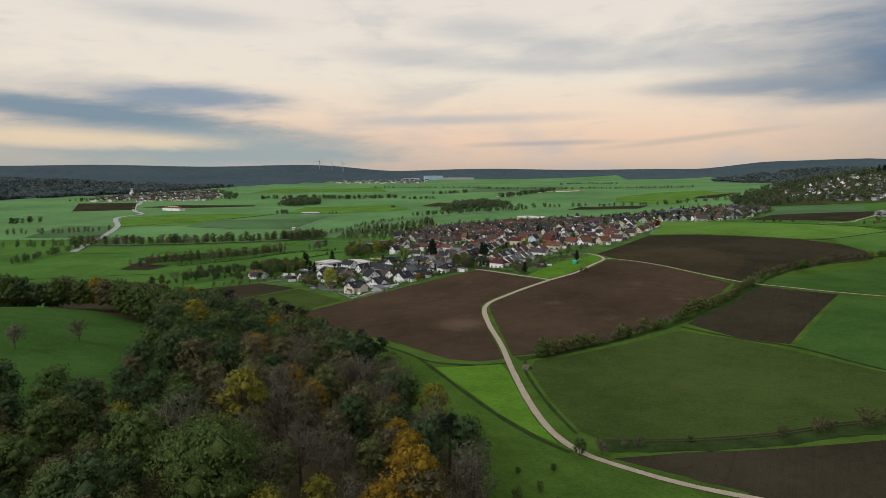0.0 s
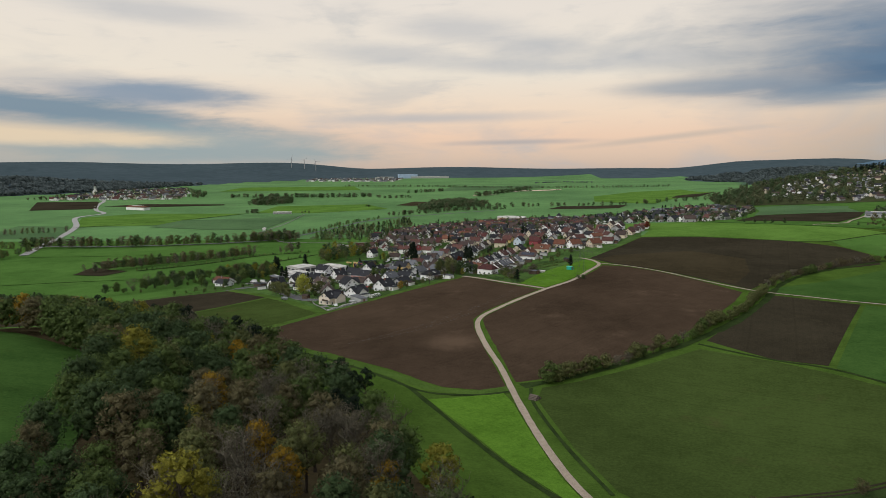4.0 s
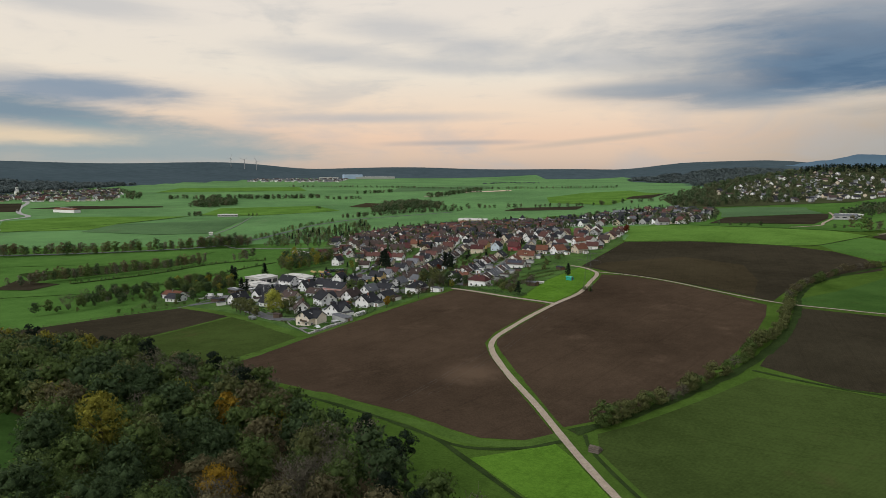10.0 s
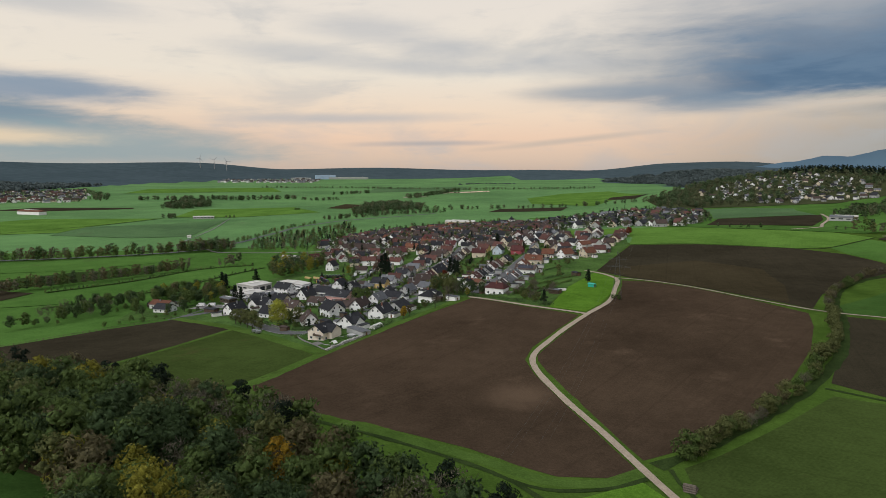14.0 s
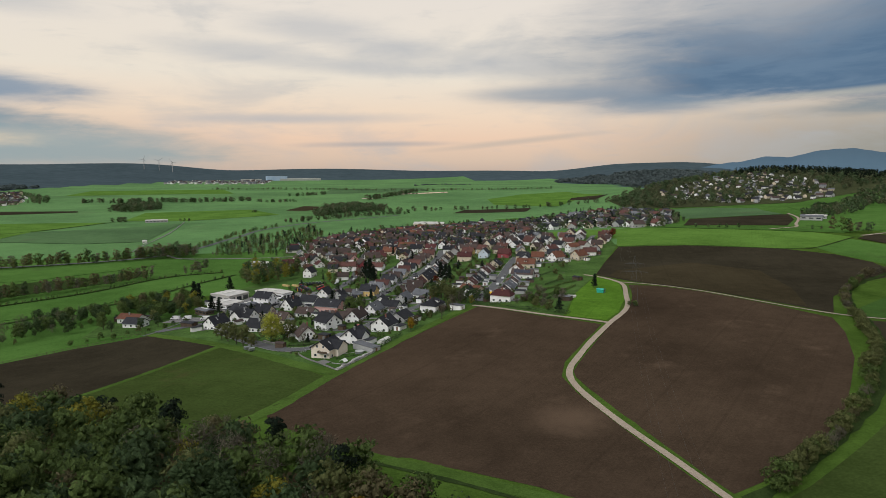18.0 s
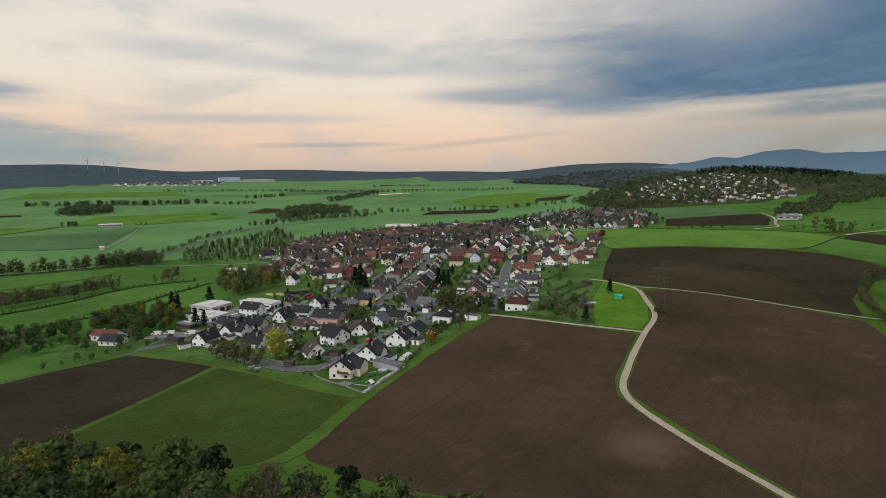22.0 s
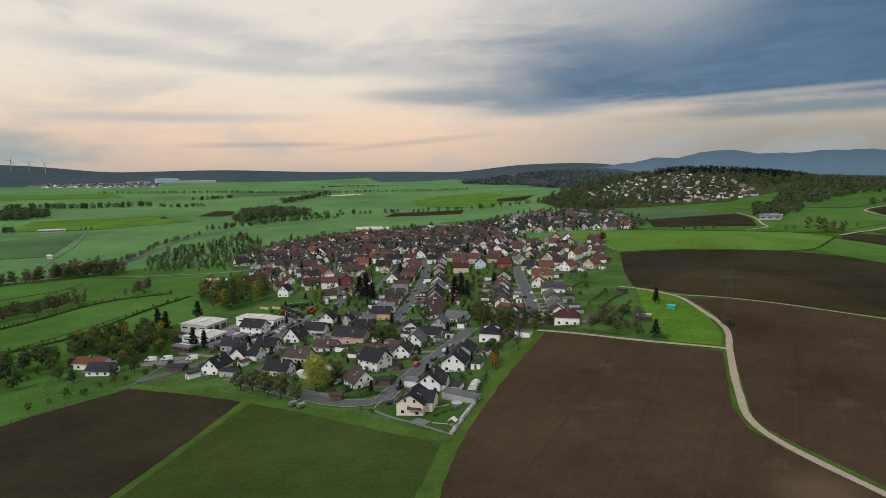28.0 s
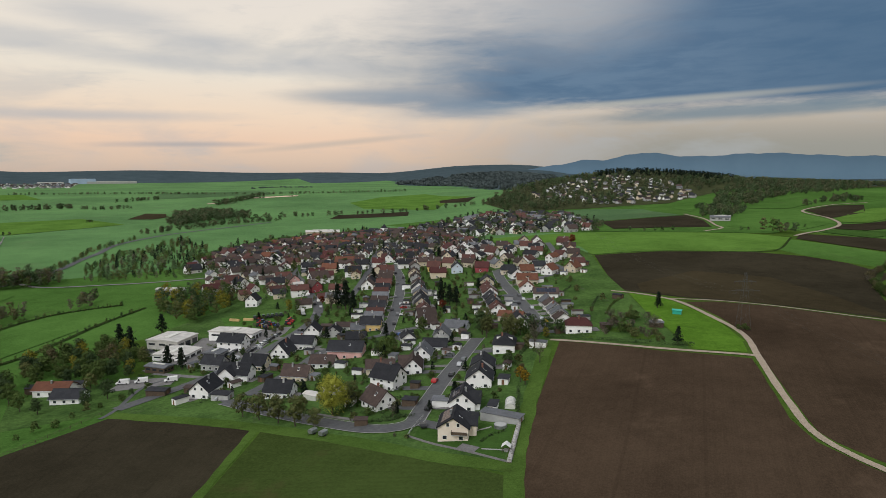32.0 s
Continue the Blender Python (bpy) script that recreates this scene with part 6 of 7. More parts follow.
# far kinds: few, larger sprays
FAR_BROAD = Kind("distant tree", [L_HAZEGREEN, L_HAZEOLIVE, L_DARK], 12, 5.4, 0.4, 74, 1.5, seed=14, variants=3, lobes=8, lite=1.0, core=0.7)
FAR_LIGHT = Kind("distant tree", [L_HAZEGREEN, L_HAZEOLIVE], 12, 5.4, 0.4, 74, 1.5, seed=15, variants=2, lobes=8, lite=1.0, core=0.7)
MID_BROAD = Kind("deciduous tree of a belt", [L_GREEN, L_OLIVE, L_DARK, L_HAZEGREEN], 13, 4.8, 0.8, 130, 0.8, seed=24, variants=3, lobes=10, lite=1.0, core=0.7)
MID_BARE = Kind("thin brown tree of a belt", [L_TWIG, L_RUST], 13, 3.8, 1.0, 120, 0.75, bare=30, seed=25, variants=3, lobes=10, lite=1.0)
MID_SPRUCE = Kind("conifer of a belt", [L_NEEDLE], 15, 3.4, 0.2, 100, 1.0, seed=26, variants=2, point=0.92, lobes=14, lite=1.0, core=0.7)
FAR_WOOD = Kind("distant tree", [L_HAZED], 8, 16.0, 0.0, 20, 5.0, seed=16, variants=3, lobes=4, lite=1.0, core=0.7)
FAR_SPRUCE = Kind("distant conifer", [L_NEEDLE], 17, 3.8, 0.0, 60, 1.4, seed=17, variants=2, point=0.9, lobes=7, lite=1.0, core=0.7)

stuff("tree_belt", "belt of dark trees along the stream", "tree belt",
      along([(-470, 822), (-388, 827), (-332, 833), (-296, 843), (-220, 862), (-200, 872), (-168, 880)], 2.6, 5, [MID_BROAD, MID_BROAD, MID_BARE], 0.75, 1.2, 1)
      + along([(-300, 630), (-258, 672), (-225, 697), (-192, 725), (-181, 745)], 2.6, 5, [MID_BARE, MID_BARE, MID_BROAD], 0.6, 1.0, 2)
      + along([(-262, 640), (-214, 680), (-177, 727), (-153, 741), (-120, 745)], 2.4, 1.2, [MID_BROAD], 0.12, 0.26, 3)
      + along([(-226, 584), (-204, 611), (-174, 636), (-139, 689), (-112, 720)], 3.4, 1.2, [MID_BROAD], 0.1, 0.28, 4)
      + along([(-434, 656), (-442, 725), (-444, 800)], 4.5, 4, [MID_BROAD], 0.45, 0.8, 61)
      + along([(-560, 800), (-486, 811), (-463, 819)], 6, 5, [MID_BROAD], 0.6, 0.95, 62)
      + along([(-650, 965), (-561, 986), (-519, 1017)], 7, 6, [MID_BARE, MID_BROAD], 0.6, 0.9, 63)
      + along([(-161, 962), (-143, 1033), (-119, 1118), (-68, 1224)], 5, 3, [MID_BROAD], 0.3, 0.6, 64)
      + along([(-150, 748), (-143, 753), (-136, 769)], 3, 4, [MID_BROAD, MID_BARE], 0.6, 0.9, 65))
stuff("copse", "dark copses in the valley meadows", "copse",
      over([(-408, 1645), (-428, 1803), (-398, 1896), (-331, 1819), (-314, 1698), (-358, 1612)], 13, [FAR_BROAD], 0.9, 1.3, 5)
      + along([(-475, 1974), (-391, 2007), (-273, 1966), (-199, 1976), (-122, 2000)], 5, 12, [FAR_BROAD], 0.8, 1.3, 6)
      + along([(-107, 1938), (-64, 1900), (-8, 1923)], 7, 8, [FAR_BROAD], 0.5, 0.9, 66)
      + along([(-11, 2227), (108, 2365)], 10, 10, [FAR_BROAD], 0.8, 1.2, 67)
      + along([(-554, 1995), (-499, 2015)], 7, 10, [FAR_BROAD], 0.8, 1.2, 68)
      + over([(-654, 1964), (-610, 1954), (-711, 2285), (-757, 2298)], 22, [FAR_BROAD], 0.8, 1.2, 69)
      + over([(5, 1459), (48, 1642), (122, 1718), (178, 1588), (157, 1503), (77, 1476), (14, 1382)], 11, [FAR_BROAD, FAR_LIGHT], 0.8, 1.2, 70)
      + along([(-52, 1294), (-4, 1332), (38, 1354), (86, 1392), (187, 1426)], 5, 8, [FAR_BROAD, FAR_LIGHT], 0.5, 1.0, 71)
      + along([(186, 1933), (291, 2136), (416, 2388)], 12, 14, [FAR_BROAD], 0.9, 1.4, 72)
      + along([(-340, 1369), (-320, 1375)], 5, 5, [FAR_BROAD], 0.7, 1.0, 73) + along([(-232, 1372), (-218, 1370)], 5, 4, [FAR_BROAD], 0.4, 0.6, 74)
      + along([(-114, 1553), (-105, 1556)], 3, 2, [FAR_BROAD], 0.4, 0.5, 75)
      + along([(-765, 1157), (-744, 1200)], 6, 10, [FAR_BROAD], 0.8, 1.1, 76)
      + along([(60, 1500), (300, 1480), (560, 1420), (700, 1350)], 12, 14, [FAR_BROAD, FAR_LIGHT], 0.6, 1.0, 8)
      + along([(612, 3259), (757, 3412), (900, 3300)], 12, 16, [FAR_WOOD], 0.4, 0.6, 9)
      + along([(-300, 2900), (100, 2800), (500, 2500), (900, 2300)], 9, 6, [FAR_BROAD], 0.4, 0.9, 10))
stuff("tree_belt", "trees and thickets beside the workshops and the stream", "tree belt",
      over([(-170, 571), (-173, 615), (-151, 626), (-133, 620), (-118, 590), (-122, 572), (-130, 558), (-150, 562)], 6.0, [BROAD_GREEN, BROAD_OLIVE, BROAD_GREEN, BROAD_GREEN, GARDEN, WILLOWISH], 0.5, 0.8, 11, 1)
      + over([(-212, 873), (-208, 929), (-180, 920), (-154, 895), (-158, 858), (-196, 862)], 7.5, [MID_BROAD, MID_BARE], 0.7, 1.1, 41)
      + over([(-145, 868), (-132, 974), (-109, 1027), (-52, 1115), (-10, 1192), (-5, 1035), (-45, 900), (-59, 830), (-104, 848)], 9.5, [MID_BROAD, MID_BROAD, MID_BROAD, MID_SPRUCE, MID_BARE], 0.3, 0.85, 42, 2)
      + over([(-104, 720), (-95, 743), (-61, 754), (-44, 793), (-38, 908), (-30, 880), (-52, 760), (-56, 697), (-66, 675), (-91, 656), (-101, 663)], 7.0, [MID_BROAD, MID_BROAD, MID_BARE, WILLOWISH], 0.6, 1.05, 43, 2)
      + over([(-230, 500), (-190, 530), (-168, 570), (-182, 590), (-215, 570)], 7.5, [BROAD_GREEN, BARE, BROAD_GREEN, GARDEN], 0.5, 0.8, 25, 2)
      + along([(-178, 500), (-150, 522), (-128, 540)], 6, 2, [GARDEN, BUSH], 0.4, 0.7, 26))
rnd_v = random.Random(77)
garden = over([(-60, 400), (-110, 500), (-110, 560), (-60, 640), (-20, 640), (60, 700), (190, 700), (232, 690), (150, 590), (70, 530), (26, 468)], 6.6, [GARDEN, BUSH, BUSH, BUSHBARE, BUSH, BUSH, BUSHBARE, BUSH, GARDEN, BUSH, BUSH, SPRUCE], 0.2, 0.66, 13, 0.3)
garden += over([(150, 590), (110, 530), (88, 480), (60, 440), (46, 460), (70, 520)], 15, [GARDEN, BUSH, BUSHBARE], 0.4, 0.8, 33, 1)
garden += over([(46, 456), (66, 474), (78, 462), (66, 432), (50, 428)], 6.5, [BUSHBARE, BUSHBARE, APPLE, BUSH], 0.6, 1.0, 34, 1)
rnd_v.shuffle(garden)
stuff("shrubbery", "shrubs and small trees in the village gardens", "shrubbery", [g for g in garden[100:] if not (-66 < g[1] < -30 and g[2] < 425)])
for k, x, y, s in garden[:100]:
    if not (-66 < x < -30 and y < 425):
        tree(k, x, y, s, group="garden trees and shrubs", where="in a village garden", rnd=rnd_v)
stuff("shrubbery", "trees between the old village houses", "shrubbery",
      over([(-60, 690), (0, 650), (60, 720), (190, 720), (250, 900), (300, 1050), (200, 1140), (40, 1080), (-40, 960)], 12, [MID_BROAD, MID_BROAD, MID_BARE, MID_BROAD, MID_SPRUCE], 0.3, 0.8, 14, 0.0)
      + over([(200, 960), (273, 1073), (343, 1112), (489, 1220), (545, 1191), (540, 1035), (410, 812), (323, 745), (280, 800), (238, 855)], 15, [FAR_BROAD, FAR_LIGHT, FAR_BROAD, FAR_SPRUCE], 0.45, 0.85, 15, 0.5))
stuff("copse", "trees between the houses of the far village", "copse", over([(-1080, 1870), (-660, 1900), (-760, 2400), (-930, 2720), (-1150, 2500)], 26, [FAR_BROAD, FAR_LIGHT], 0.5, 0.9, 51, 2))
for x, y, s in ((-172, 542, 1.2), (-166, 534, 1.0), (-150, 531, 1.1), (-142, 538, 1.3), (-176, 556, 1.3), (-147, 557, 1.1)):
    tree(GARDEN, x, y, s, group="trees by the parking place", where="by the parking place")
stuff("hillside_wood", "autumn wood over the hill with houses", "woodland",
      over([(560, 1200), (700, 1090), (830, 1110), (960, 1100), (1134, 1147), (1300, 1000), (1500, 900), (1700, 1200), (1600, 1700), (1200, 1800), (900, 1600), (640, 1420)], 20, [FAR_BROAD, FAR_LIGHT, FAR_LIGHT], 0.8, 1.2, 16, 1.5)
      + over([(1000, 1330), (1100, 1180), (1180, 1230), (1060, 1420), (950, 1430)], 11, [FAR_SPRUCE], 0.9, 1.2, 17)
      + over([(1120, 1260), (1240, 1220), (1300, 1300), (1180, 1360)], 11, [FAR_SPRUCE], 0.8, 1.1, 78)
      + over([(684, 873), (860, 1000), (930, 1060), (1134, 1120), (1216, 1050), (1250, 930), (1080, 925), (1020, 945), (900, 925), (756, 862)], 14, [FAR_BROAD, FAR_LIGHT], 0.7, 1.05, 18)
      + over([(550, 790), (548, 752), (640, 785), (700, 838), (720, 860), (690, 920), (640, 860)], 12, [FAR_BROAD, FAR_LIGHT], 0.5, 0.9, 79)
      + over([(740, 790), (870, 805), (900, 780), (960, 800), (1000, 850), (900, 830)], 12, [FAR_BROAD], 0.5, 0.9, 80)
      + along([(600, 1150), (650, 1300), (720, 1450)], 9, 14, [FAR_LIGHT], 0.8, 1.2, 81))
stuff("hillside_wood", "hedges and single trees between the upper fields", "hedge",
      [(FAR_BROAD, x, y, z) for x, y, z in ((361, 734, 0.4), (364, 717, 0.35), (371, 709, 0.4), (376, 704, 0.4), (388, 701, 0.45), (438, 658, 0.35), (446, 655, 0.3), (520, 640, 0.3))]
      + over([(434, 634), (440, 618), (464, 612), (466, 622)], 7, [MID_BROAD, MID_BARE], 0.8, 1.2, 20)
      + along([(700, 640), (900, 560), (1200, 520)], 20, 20, [FAR_BROAD], 0.6, 1.0, 24))


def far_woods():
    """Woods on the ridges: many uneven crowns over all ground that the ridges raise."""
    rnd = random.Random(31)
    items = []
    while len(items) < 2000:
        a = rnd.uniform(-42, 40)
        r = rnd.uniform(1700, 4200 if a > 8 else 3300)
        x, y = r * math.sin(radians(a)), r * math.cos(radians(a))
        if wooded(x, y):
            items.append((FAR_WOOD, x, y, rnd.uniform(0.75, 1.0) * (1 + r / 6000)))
    stuff("ridge_woods", "autumn woods on the distant ridges, tinted blue-grey for haze", "woodland", items)


far_woods()


# ---- single things ----
def pylon(x, y, tall, rz):
    ob = thing("power_pylon", x, y, ground(x, y), rz, "grey steel lattice power pylon on the ploughed field", "pylon")

    def wide(z):
        return 2.1 * (1 - z / tall) + 0.35
    levels = [tall * k / 9 for k in range(10)]
    for sx, sy in ((-1, -1), (1, -1), (1, 1), (-1, 1)):
        b = bmesh.new()
        bar_bm(b, (sx * wide(0), sy * wide(0), -0.3), (sx * wide(tall), sy * wide(tall), tall), 0.042, 4)
        part("leg", b, M_DARKMETAL, ob)
    for z0, z1 in zip(levels, levels[1:]):
        b = bmesh.new()
        for (ax, ay), (bx, by) in (((-1, -1), (1, -1)), ((1, -1), (1, 1)), ((1, 1), (-1, 1)), ((-1, 1), (-1, -1))):
            bar_bm(b, (ax * wide(z0), ay * wide(z0), z0), (bx * wide(z1), by * wide(z1), z1), 0.015, 4)
            bar_bm(b, (bx * wide(z0), by * wide(z0), z0), (ax * wide(z1), ay * wide(z1), z1), 0.015, 4)
        part("bracing", b, M_DARKMETAL, ob)
    for z, reach in ((tall * 0.68, 6.5), (tall * 0.84, 4.6)):
        for s in (-1, 1):
            b = bmesh.new()
            bar_bm(b, (0, s * 0.4, z + 0.9), (s * reach, 0, z), 0.045, 4), bar_bm(b, (0, -s * 0.4, z), (s * reach, 0, z), 0.045, 4)
            bar_bm(b, (0, s * 0.4, z), (s * reach, 0, z), 0.045, 4)
            arm = part("crossarm", b, M_DARKMETAL, ob)
            for q in (0.55, 1.0):
                b = bmesh.new()
                bar_bm(b, (s * reach * q, 0, z - 1.3), (s * reach * q, 0, z), 0.07, 6)
                part("insulator", b, M_BROWN, arm)
    return ob


pylon(96, 421, 25, -32)
for dx, dy, s in ((1, 0, 0.5), (-1.5, 1, 0.45), (0.5, -2, 0.4)):
    tree(BUSH, 96 + dx, 421 + dy, s, 0, name="bush", group="bushes below the pylon", where="below the pylon")


def wires(a, b, sag, label):
    bm = bmesh.new()
    for off in (-6.5, -3.6, 3.6, 6.5):
        prev = None
        for k in range(15):
            t = k / 14
            p = Vector(a).lerp(Vector(b), t) + Vector((off * 0.87, off * 0.5, -sag * 4 * t * (1 - t)))
            if prev is not None:
                bar_bm(bm, prev, p, 0.011, 3)
            prev = p
    tagged(new("power_line", finish("power_line", bm, M_DARKMETAL)), label, "power line")


wires((96, 421, ground(96, 421) + 16), (-20, 215, ground(-20, 215) + 24), 6, "thin sagging wires of the power line")
wires((96, 421, ground(96, 421) + 16), (210, 630, ground(210, 630) + 18), 6, "thin sagging wires of the power line")


def log_pile(x, y, rz):
    ob = thing("log_pile", x, y, ground(x, y), rz, "stacked grey-brown logs beside the track", "log pile")
    rnd = random.Random(3)
    for layer in range(4):
        for k in range(9 - layer * 2):
            b = bmesh.new()
            off = rnd.uniform(-0.3, 0.3)
            u = (k - (8 - layer * 2) / 2) * 0.42 + rnd.uniform(-0.05, 0.05)
            bar_bm(b, (u, -1.5 + off, 0.2 + layer * 0.36), (u, 1.5 + off, 0.2 + layer * 0.36), rnd.uniform(0.15, 0.22), 7)
            part("log", b, M_TIMBER, ob)


log_pile(35, 251, 50)


def car(x, y, rz, paint, van=False, group="parked cars"):
    word = ("white van" if van else paint.name.replace("car_paint_", "") + " car")
    ob = thing("van" if van else "car", x, y, ground(x, y) + 0.27, rz, word + " parked by the street", "van" if van else "car", group)
    L, W, H = (5.4, 2.0, 2.1) if van else (4.3, 1.78, 1.45)
    b = bmesh.new()
    prof = [(-L / 2, 0.3), (L / 2, 0.3), (L / 2, 0.75), (L / 2 - 0.9, 0.9), (L / 2 - 1.4, H - 0.05), (-L / 2 + 0.05, H), (-L / 2, 0.9)] if van else \
           [(-L / 2, 0.3), (L / 2, 0.3), (L / 2, 0.7), (L / 2 - 1.1, 0.92), (L / 2 - 1.8, H), (-L / 2 + 0.75, H), (-L / 2 + 0.15, 0.95), (-L / 2, 0.85)]
    prism_bm(b, prof, -W / 2, W / 2)
    part("body", b, paint, ob, rz=math.pi / 2, at=(0, 0, 0))
    b = bmesh.new()
    x0, x1 = (L / 2 - 2.2, L / 2 - 1.15) if van else (-L / 2 + 0.6, L / 2 - 1.3)
    prism_bm(b, [(x0, 0.95), (x1, 0.95), (x1 - 0.42, H - 0.12), (x0 + 0.25, H - 0.12)], -W / 2 - 0.015, W / 2 + 0.015)
    part("side_window", b, M_GLASS, ob, rz=math.pi / 2, at=(0, 0, 0))
    b = bmesh.new()
    prism_bm(b, [(x1 + 0.02, 0.98), (x1 + 0.16, 0.98), (x1 - 0.32, H - 0.1), (x1 - 0.44, H - 0.1)], -W / 2 + 0.15, W / 2 - 0.15)
    part("windscreen", b, M_GLASS, ob, rz=math.pi / 2, at=(0, 0, 0))
    for sx in (-1, 1):
        for sy in (-1, 1):
            b = bmesh.new()
            bar_bm(b, (sy * (W / 2 - 0.2), sx * L * 0.31, 0.32), (sy * (W / 2 + 0.02), sx * L * 0.31, 0.32), 0.32, 10)
            part("wheel", b, M_TYRE, ob)


def parked(street, side, ts, seed, group="parked cars"):
    rnd = random.Random(seed)
    line = smooth_line(STREETS[street], 3.0)
    for t in ts:
        i = min(len(line) - 2, int(t * (len(line) - 1)))
        d = line[i + 1] - line[i]
        d = d / np.linalg.norm(d)
        car(line[i][0] + d[1] * side, line[i][1] - d[0] * side, math.degrees(math.atan2(d[1], d[0])) - 90, rnd.choice((CAR_PAINT[1], CAR_PAINT[2], CAR_PAINT[3], CAR_PAINT[0], CAR_PAINT[2])), group=group)


parked(0, 2.1, (0.55, 0.72, 0.8, 0.84), 1), parked(1, 2.2, (0.15, 0.3, 0.45, 0.52), 2), parked(1, -2.2, (0.1, 0.22, 0.4), 3)
parked(2, 2.2, (0.1, 0.2, 0.32, 0.5, 0.55, 0.7), 4), parked(2, -2.2, (0.25, 0.42, 0.62, 0.8), 5), parked(3, 1.5, (0.18, 0.26, 0.29, 0.31, 0.34, 0.37), 6), parked(3, -1.6, (0.24, 0.28, 0.33, 0.36), 7)
parked(5, 2.0, (0.1, 0.25, 0.4), 8)
car(-36, 458, -45, CAR_PAINT[4]), car(46, 492, -30, CAR_PAINT[6])
for x, y, a in ((-128, 553, 80), (-117, 546, 80), (-135, 556, 70), (-70, 598, 30)):
    car(x, y, a, CAR_PAINT[0], True, "parked vans")
rnd_c = random.Random(12)
for k in range(8):
    car(-86 + k * 2.2, 572 + k * 2.6, 128, rnd_c.choice(CAR_PAINT[:4]), group="cars on the workshop yard")
for k in range(9):
    car(-77 + k * 2.6, 570 + k * 2.9, 128, rnd_c.choice(CAR_PAINT[:4]), group="cars on the workshop yard")


def tractor(x, y, rz, paint, word):
    """A farm tractor: bonnet, cab with windows, two large and two small wheels."""
    ob = thing("tractor", x, y, ground(x, y) + 0.2, rz, word + " farm tractor on the dealer's lawn", "tractor", "tractors at the dealer's")
    b = bmesh.new()
    prism_bm(b, [(-0.2, 0.7), (2.1, 0.7), (2.1, 1.35), (1.9, 1.55), (-0.2, 1.7)], -0.45, 0.45)
    part("bonnet", b, paint, ob)
    b = bmesh.new()
    prism_bm(b, [(-1.5, 0.9), (-0.2, 0.9), (-0.1, 1.7), (-0.4, 2.6), (-1.4, 2.6), (-1.6, 1.7)], -0.75, 0.75)
    cab = part("cab", b, M_GLASS, ob)
    b = bmesh.new()
    box_bm(b, -1.55, -0.85, 2.6, -0.25, 0.85, 2.75)
    part("cab_roof", b, paint, cab)
    for dx, r, w in ((-1.0, 0.85, 0.5), (1.5, 0.55, 0.36)):
        for sy in (-1, 1):
            b = bmesh.new()
            bar_bm(b, (dx, sy * 0.62, r), (dx, sy * (0.62 + w), r), r, 12)
            part("wheel", b, M_TYRE, ob)


def flatbed(x, y, rz):
    """A lorry with an empty flat bed."""
    ob = thing("lorry", x, y, ground(x, y) + 0.3, rz, "white lorry with a long grey flat bed", "lorry")
    b = bmesh.new()
    prism_bm(b, [(3.2, 0.5), (5.2, 0.5), (5.2, 1.6), (4.9, 2.7), (3.2, 2.7)], -1.15, 1.15)
    cab = part("cab", b, CAR_PAINT[0], ob)
    b = bmesh.new()
    prism_bm(b, [(5.16, 1.65), (5.22, 1.65), (4.96, 2.5), (4.9, 2.5)], -1.0, 1.0)
    part("windscreen", b, M_GLASS, cab)
    b = bmesh.new()
    box_bm(b, -5.0, -1.2, 0.9, 3.0, 1.2, 1.15)
    part("flat_bed", b, M_METAL, ob)
    for dx in (-3.8, -2.6, 3.9):
        for sy in (-1, 1):
            b = bmesh.new()
            bar_bm(b, (dx, sy * 0.85, 0.5), (dx, sy * 1.2, 0.5), 0.5, 12)
            part("wheel", b, M_TYRE, ob)


def banner(x, y, mat, word):
    ob = thing("banner", x, y, ground(x, y), 20, "tall %s banner on a thin pole" % word, "banner", "banners at the dealer's")
    b = bmesh.new()
    bar_bm(b, (0, 0, -0.2), (0, 0, 3.6), 0.04, 6)
    part("pole", b, M_METAL, ob)
    b = bmesh.new()
    prism_bm(b, [(0.05, 1.2), (0.5, 1.35), (0.55, 2.8), (0.3, 3.4), (0.05, 3.6)], -0.02, 0.02)
    part("cloth", b, mat, ob)


def timber_stack(x, y, rz):
    ob = thing("timber_stack", x, y, ground(x, y) + 0.2, rz, "long stack of pale yellow sawn timber", "timber stack", "timber stacks")
    for k in range(3):
        for j in range(4 - k):
            b = bmesh.new()
            box_bm(b, -3.2, -1.0 + j * 0.55 + k * 0.2, k * 0.45, 3.2, -0.5 + j * 0.55 + k * 0.2, k * 0.45 + 0.4)
            part("beam", b, M_SAWN, ob)


GREEN_PAINT = plain("machine_paint_green", (0.02, 0.10, 0.05), (0.035, 0.14, 0.07), 2.0, 0.35)
for k, (x, y) in enumerate(((-56, 630), (-55, 625), (-54, 621), (-53, 617), (-52, 613), (-51, 609), (-59, 620), (-58, 615), (-57, 611), (-45, 611), (-43, 614), (-41, 617))):
    paint, word = ((CAR_PAINT[4], "red"), (CAR_PAINT[5], "blue"), (CAR_PAINT[2], "black"))[k % 3 if k < 9 else 0]
    tractor(x, y, -60 + 12 * math.sin(k * 2.1), paint, word)
for k in range(7):
    tractor(-56 + k * 2.4, 640.5 - k * 0.9, 60, GREEN_PAINT, "green")
flatbed(-30, 629, 76), timber_stack(-67, 646, -44), timber_stack(-60, 641, -44)
for x, y, m, w in ((-60, 612, CAR_PAINT[6], "yellow"), (-57.5, 608.5, CAR_PAINT[4], "red"), (-56, 605.5, CAR_PAINT[6], "yellow")):
    banner(x, y, m, w)


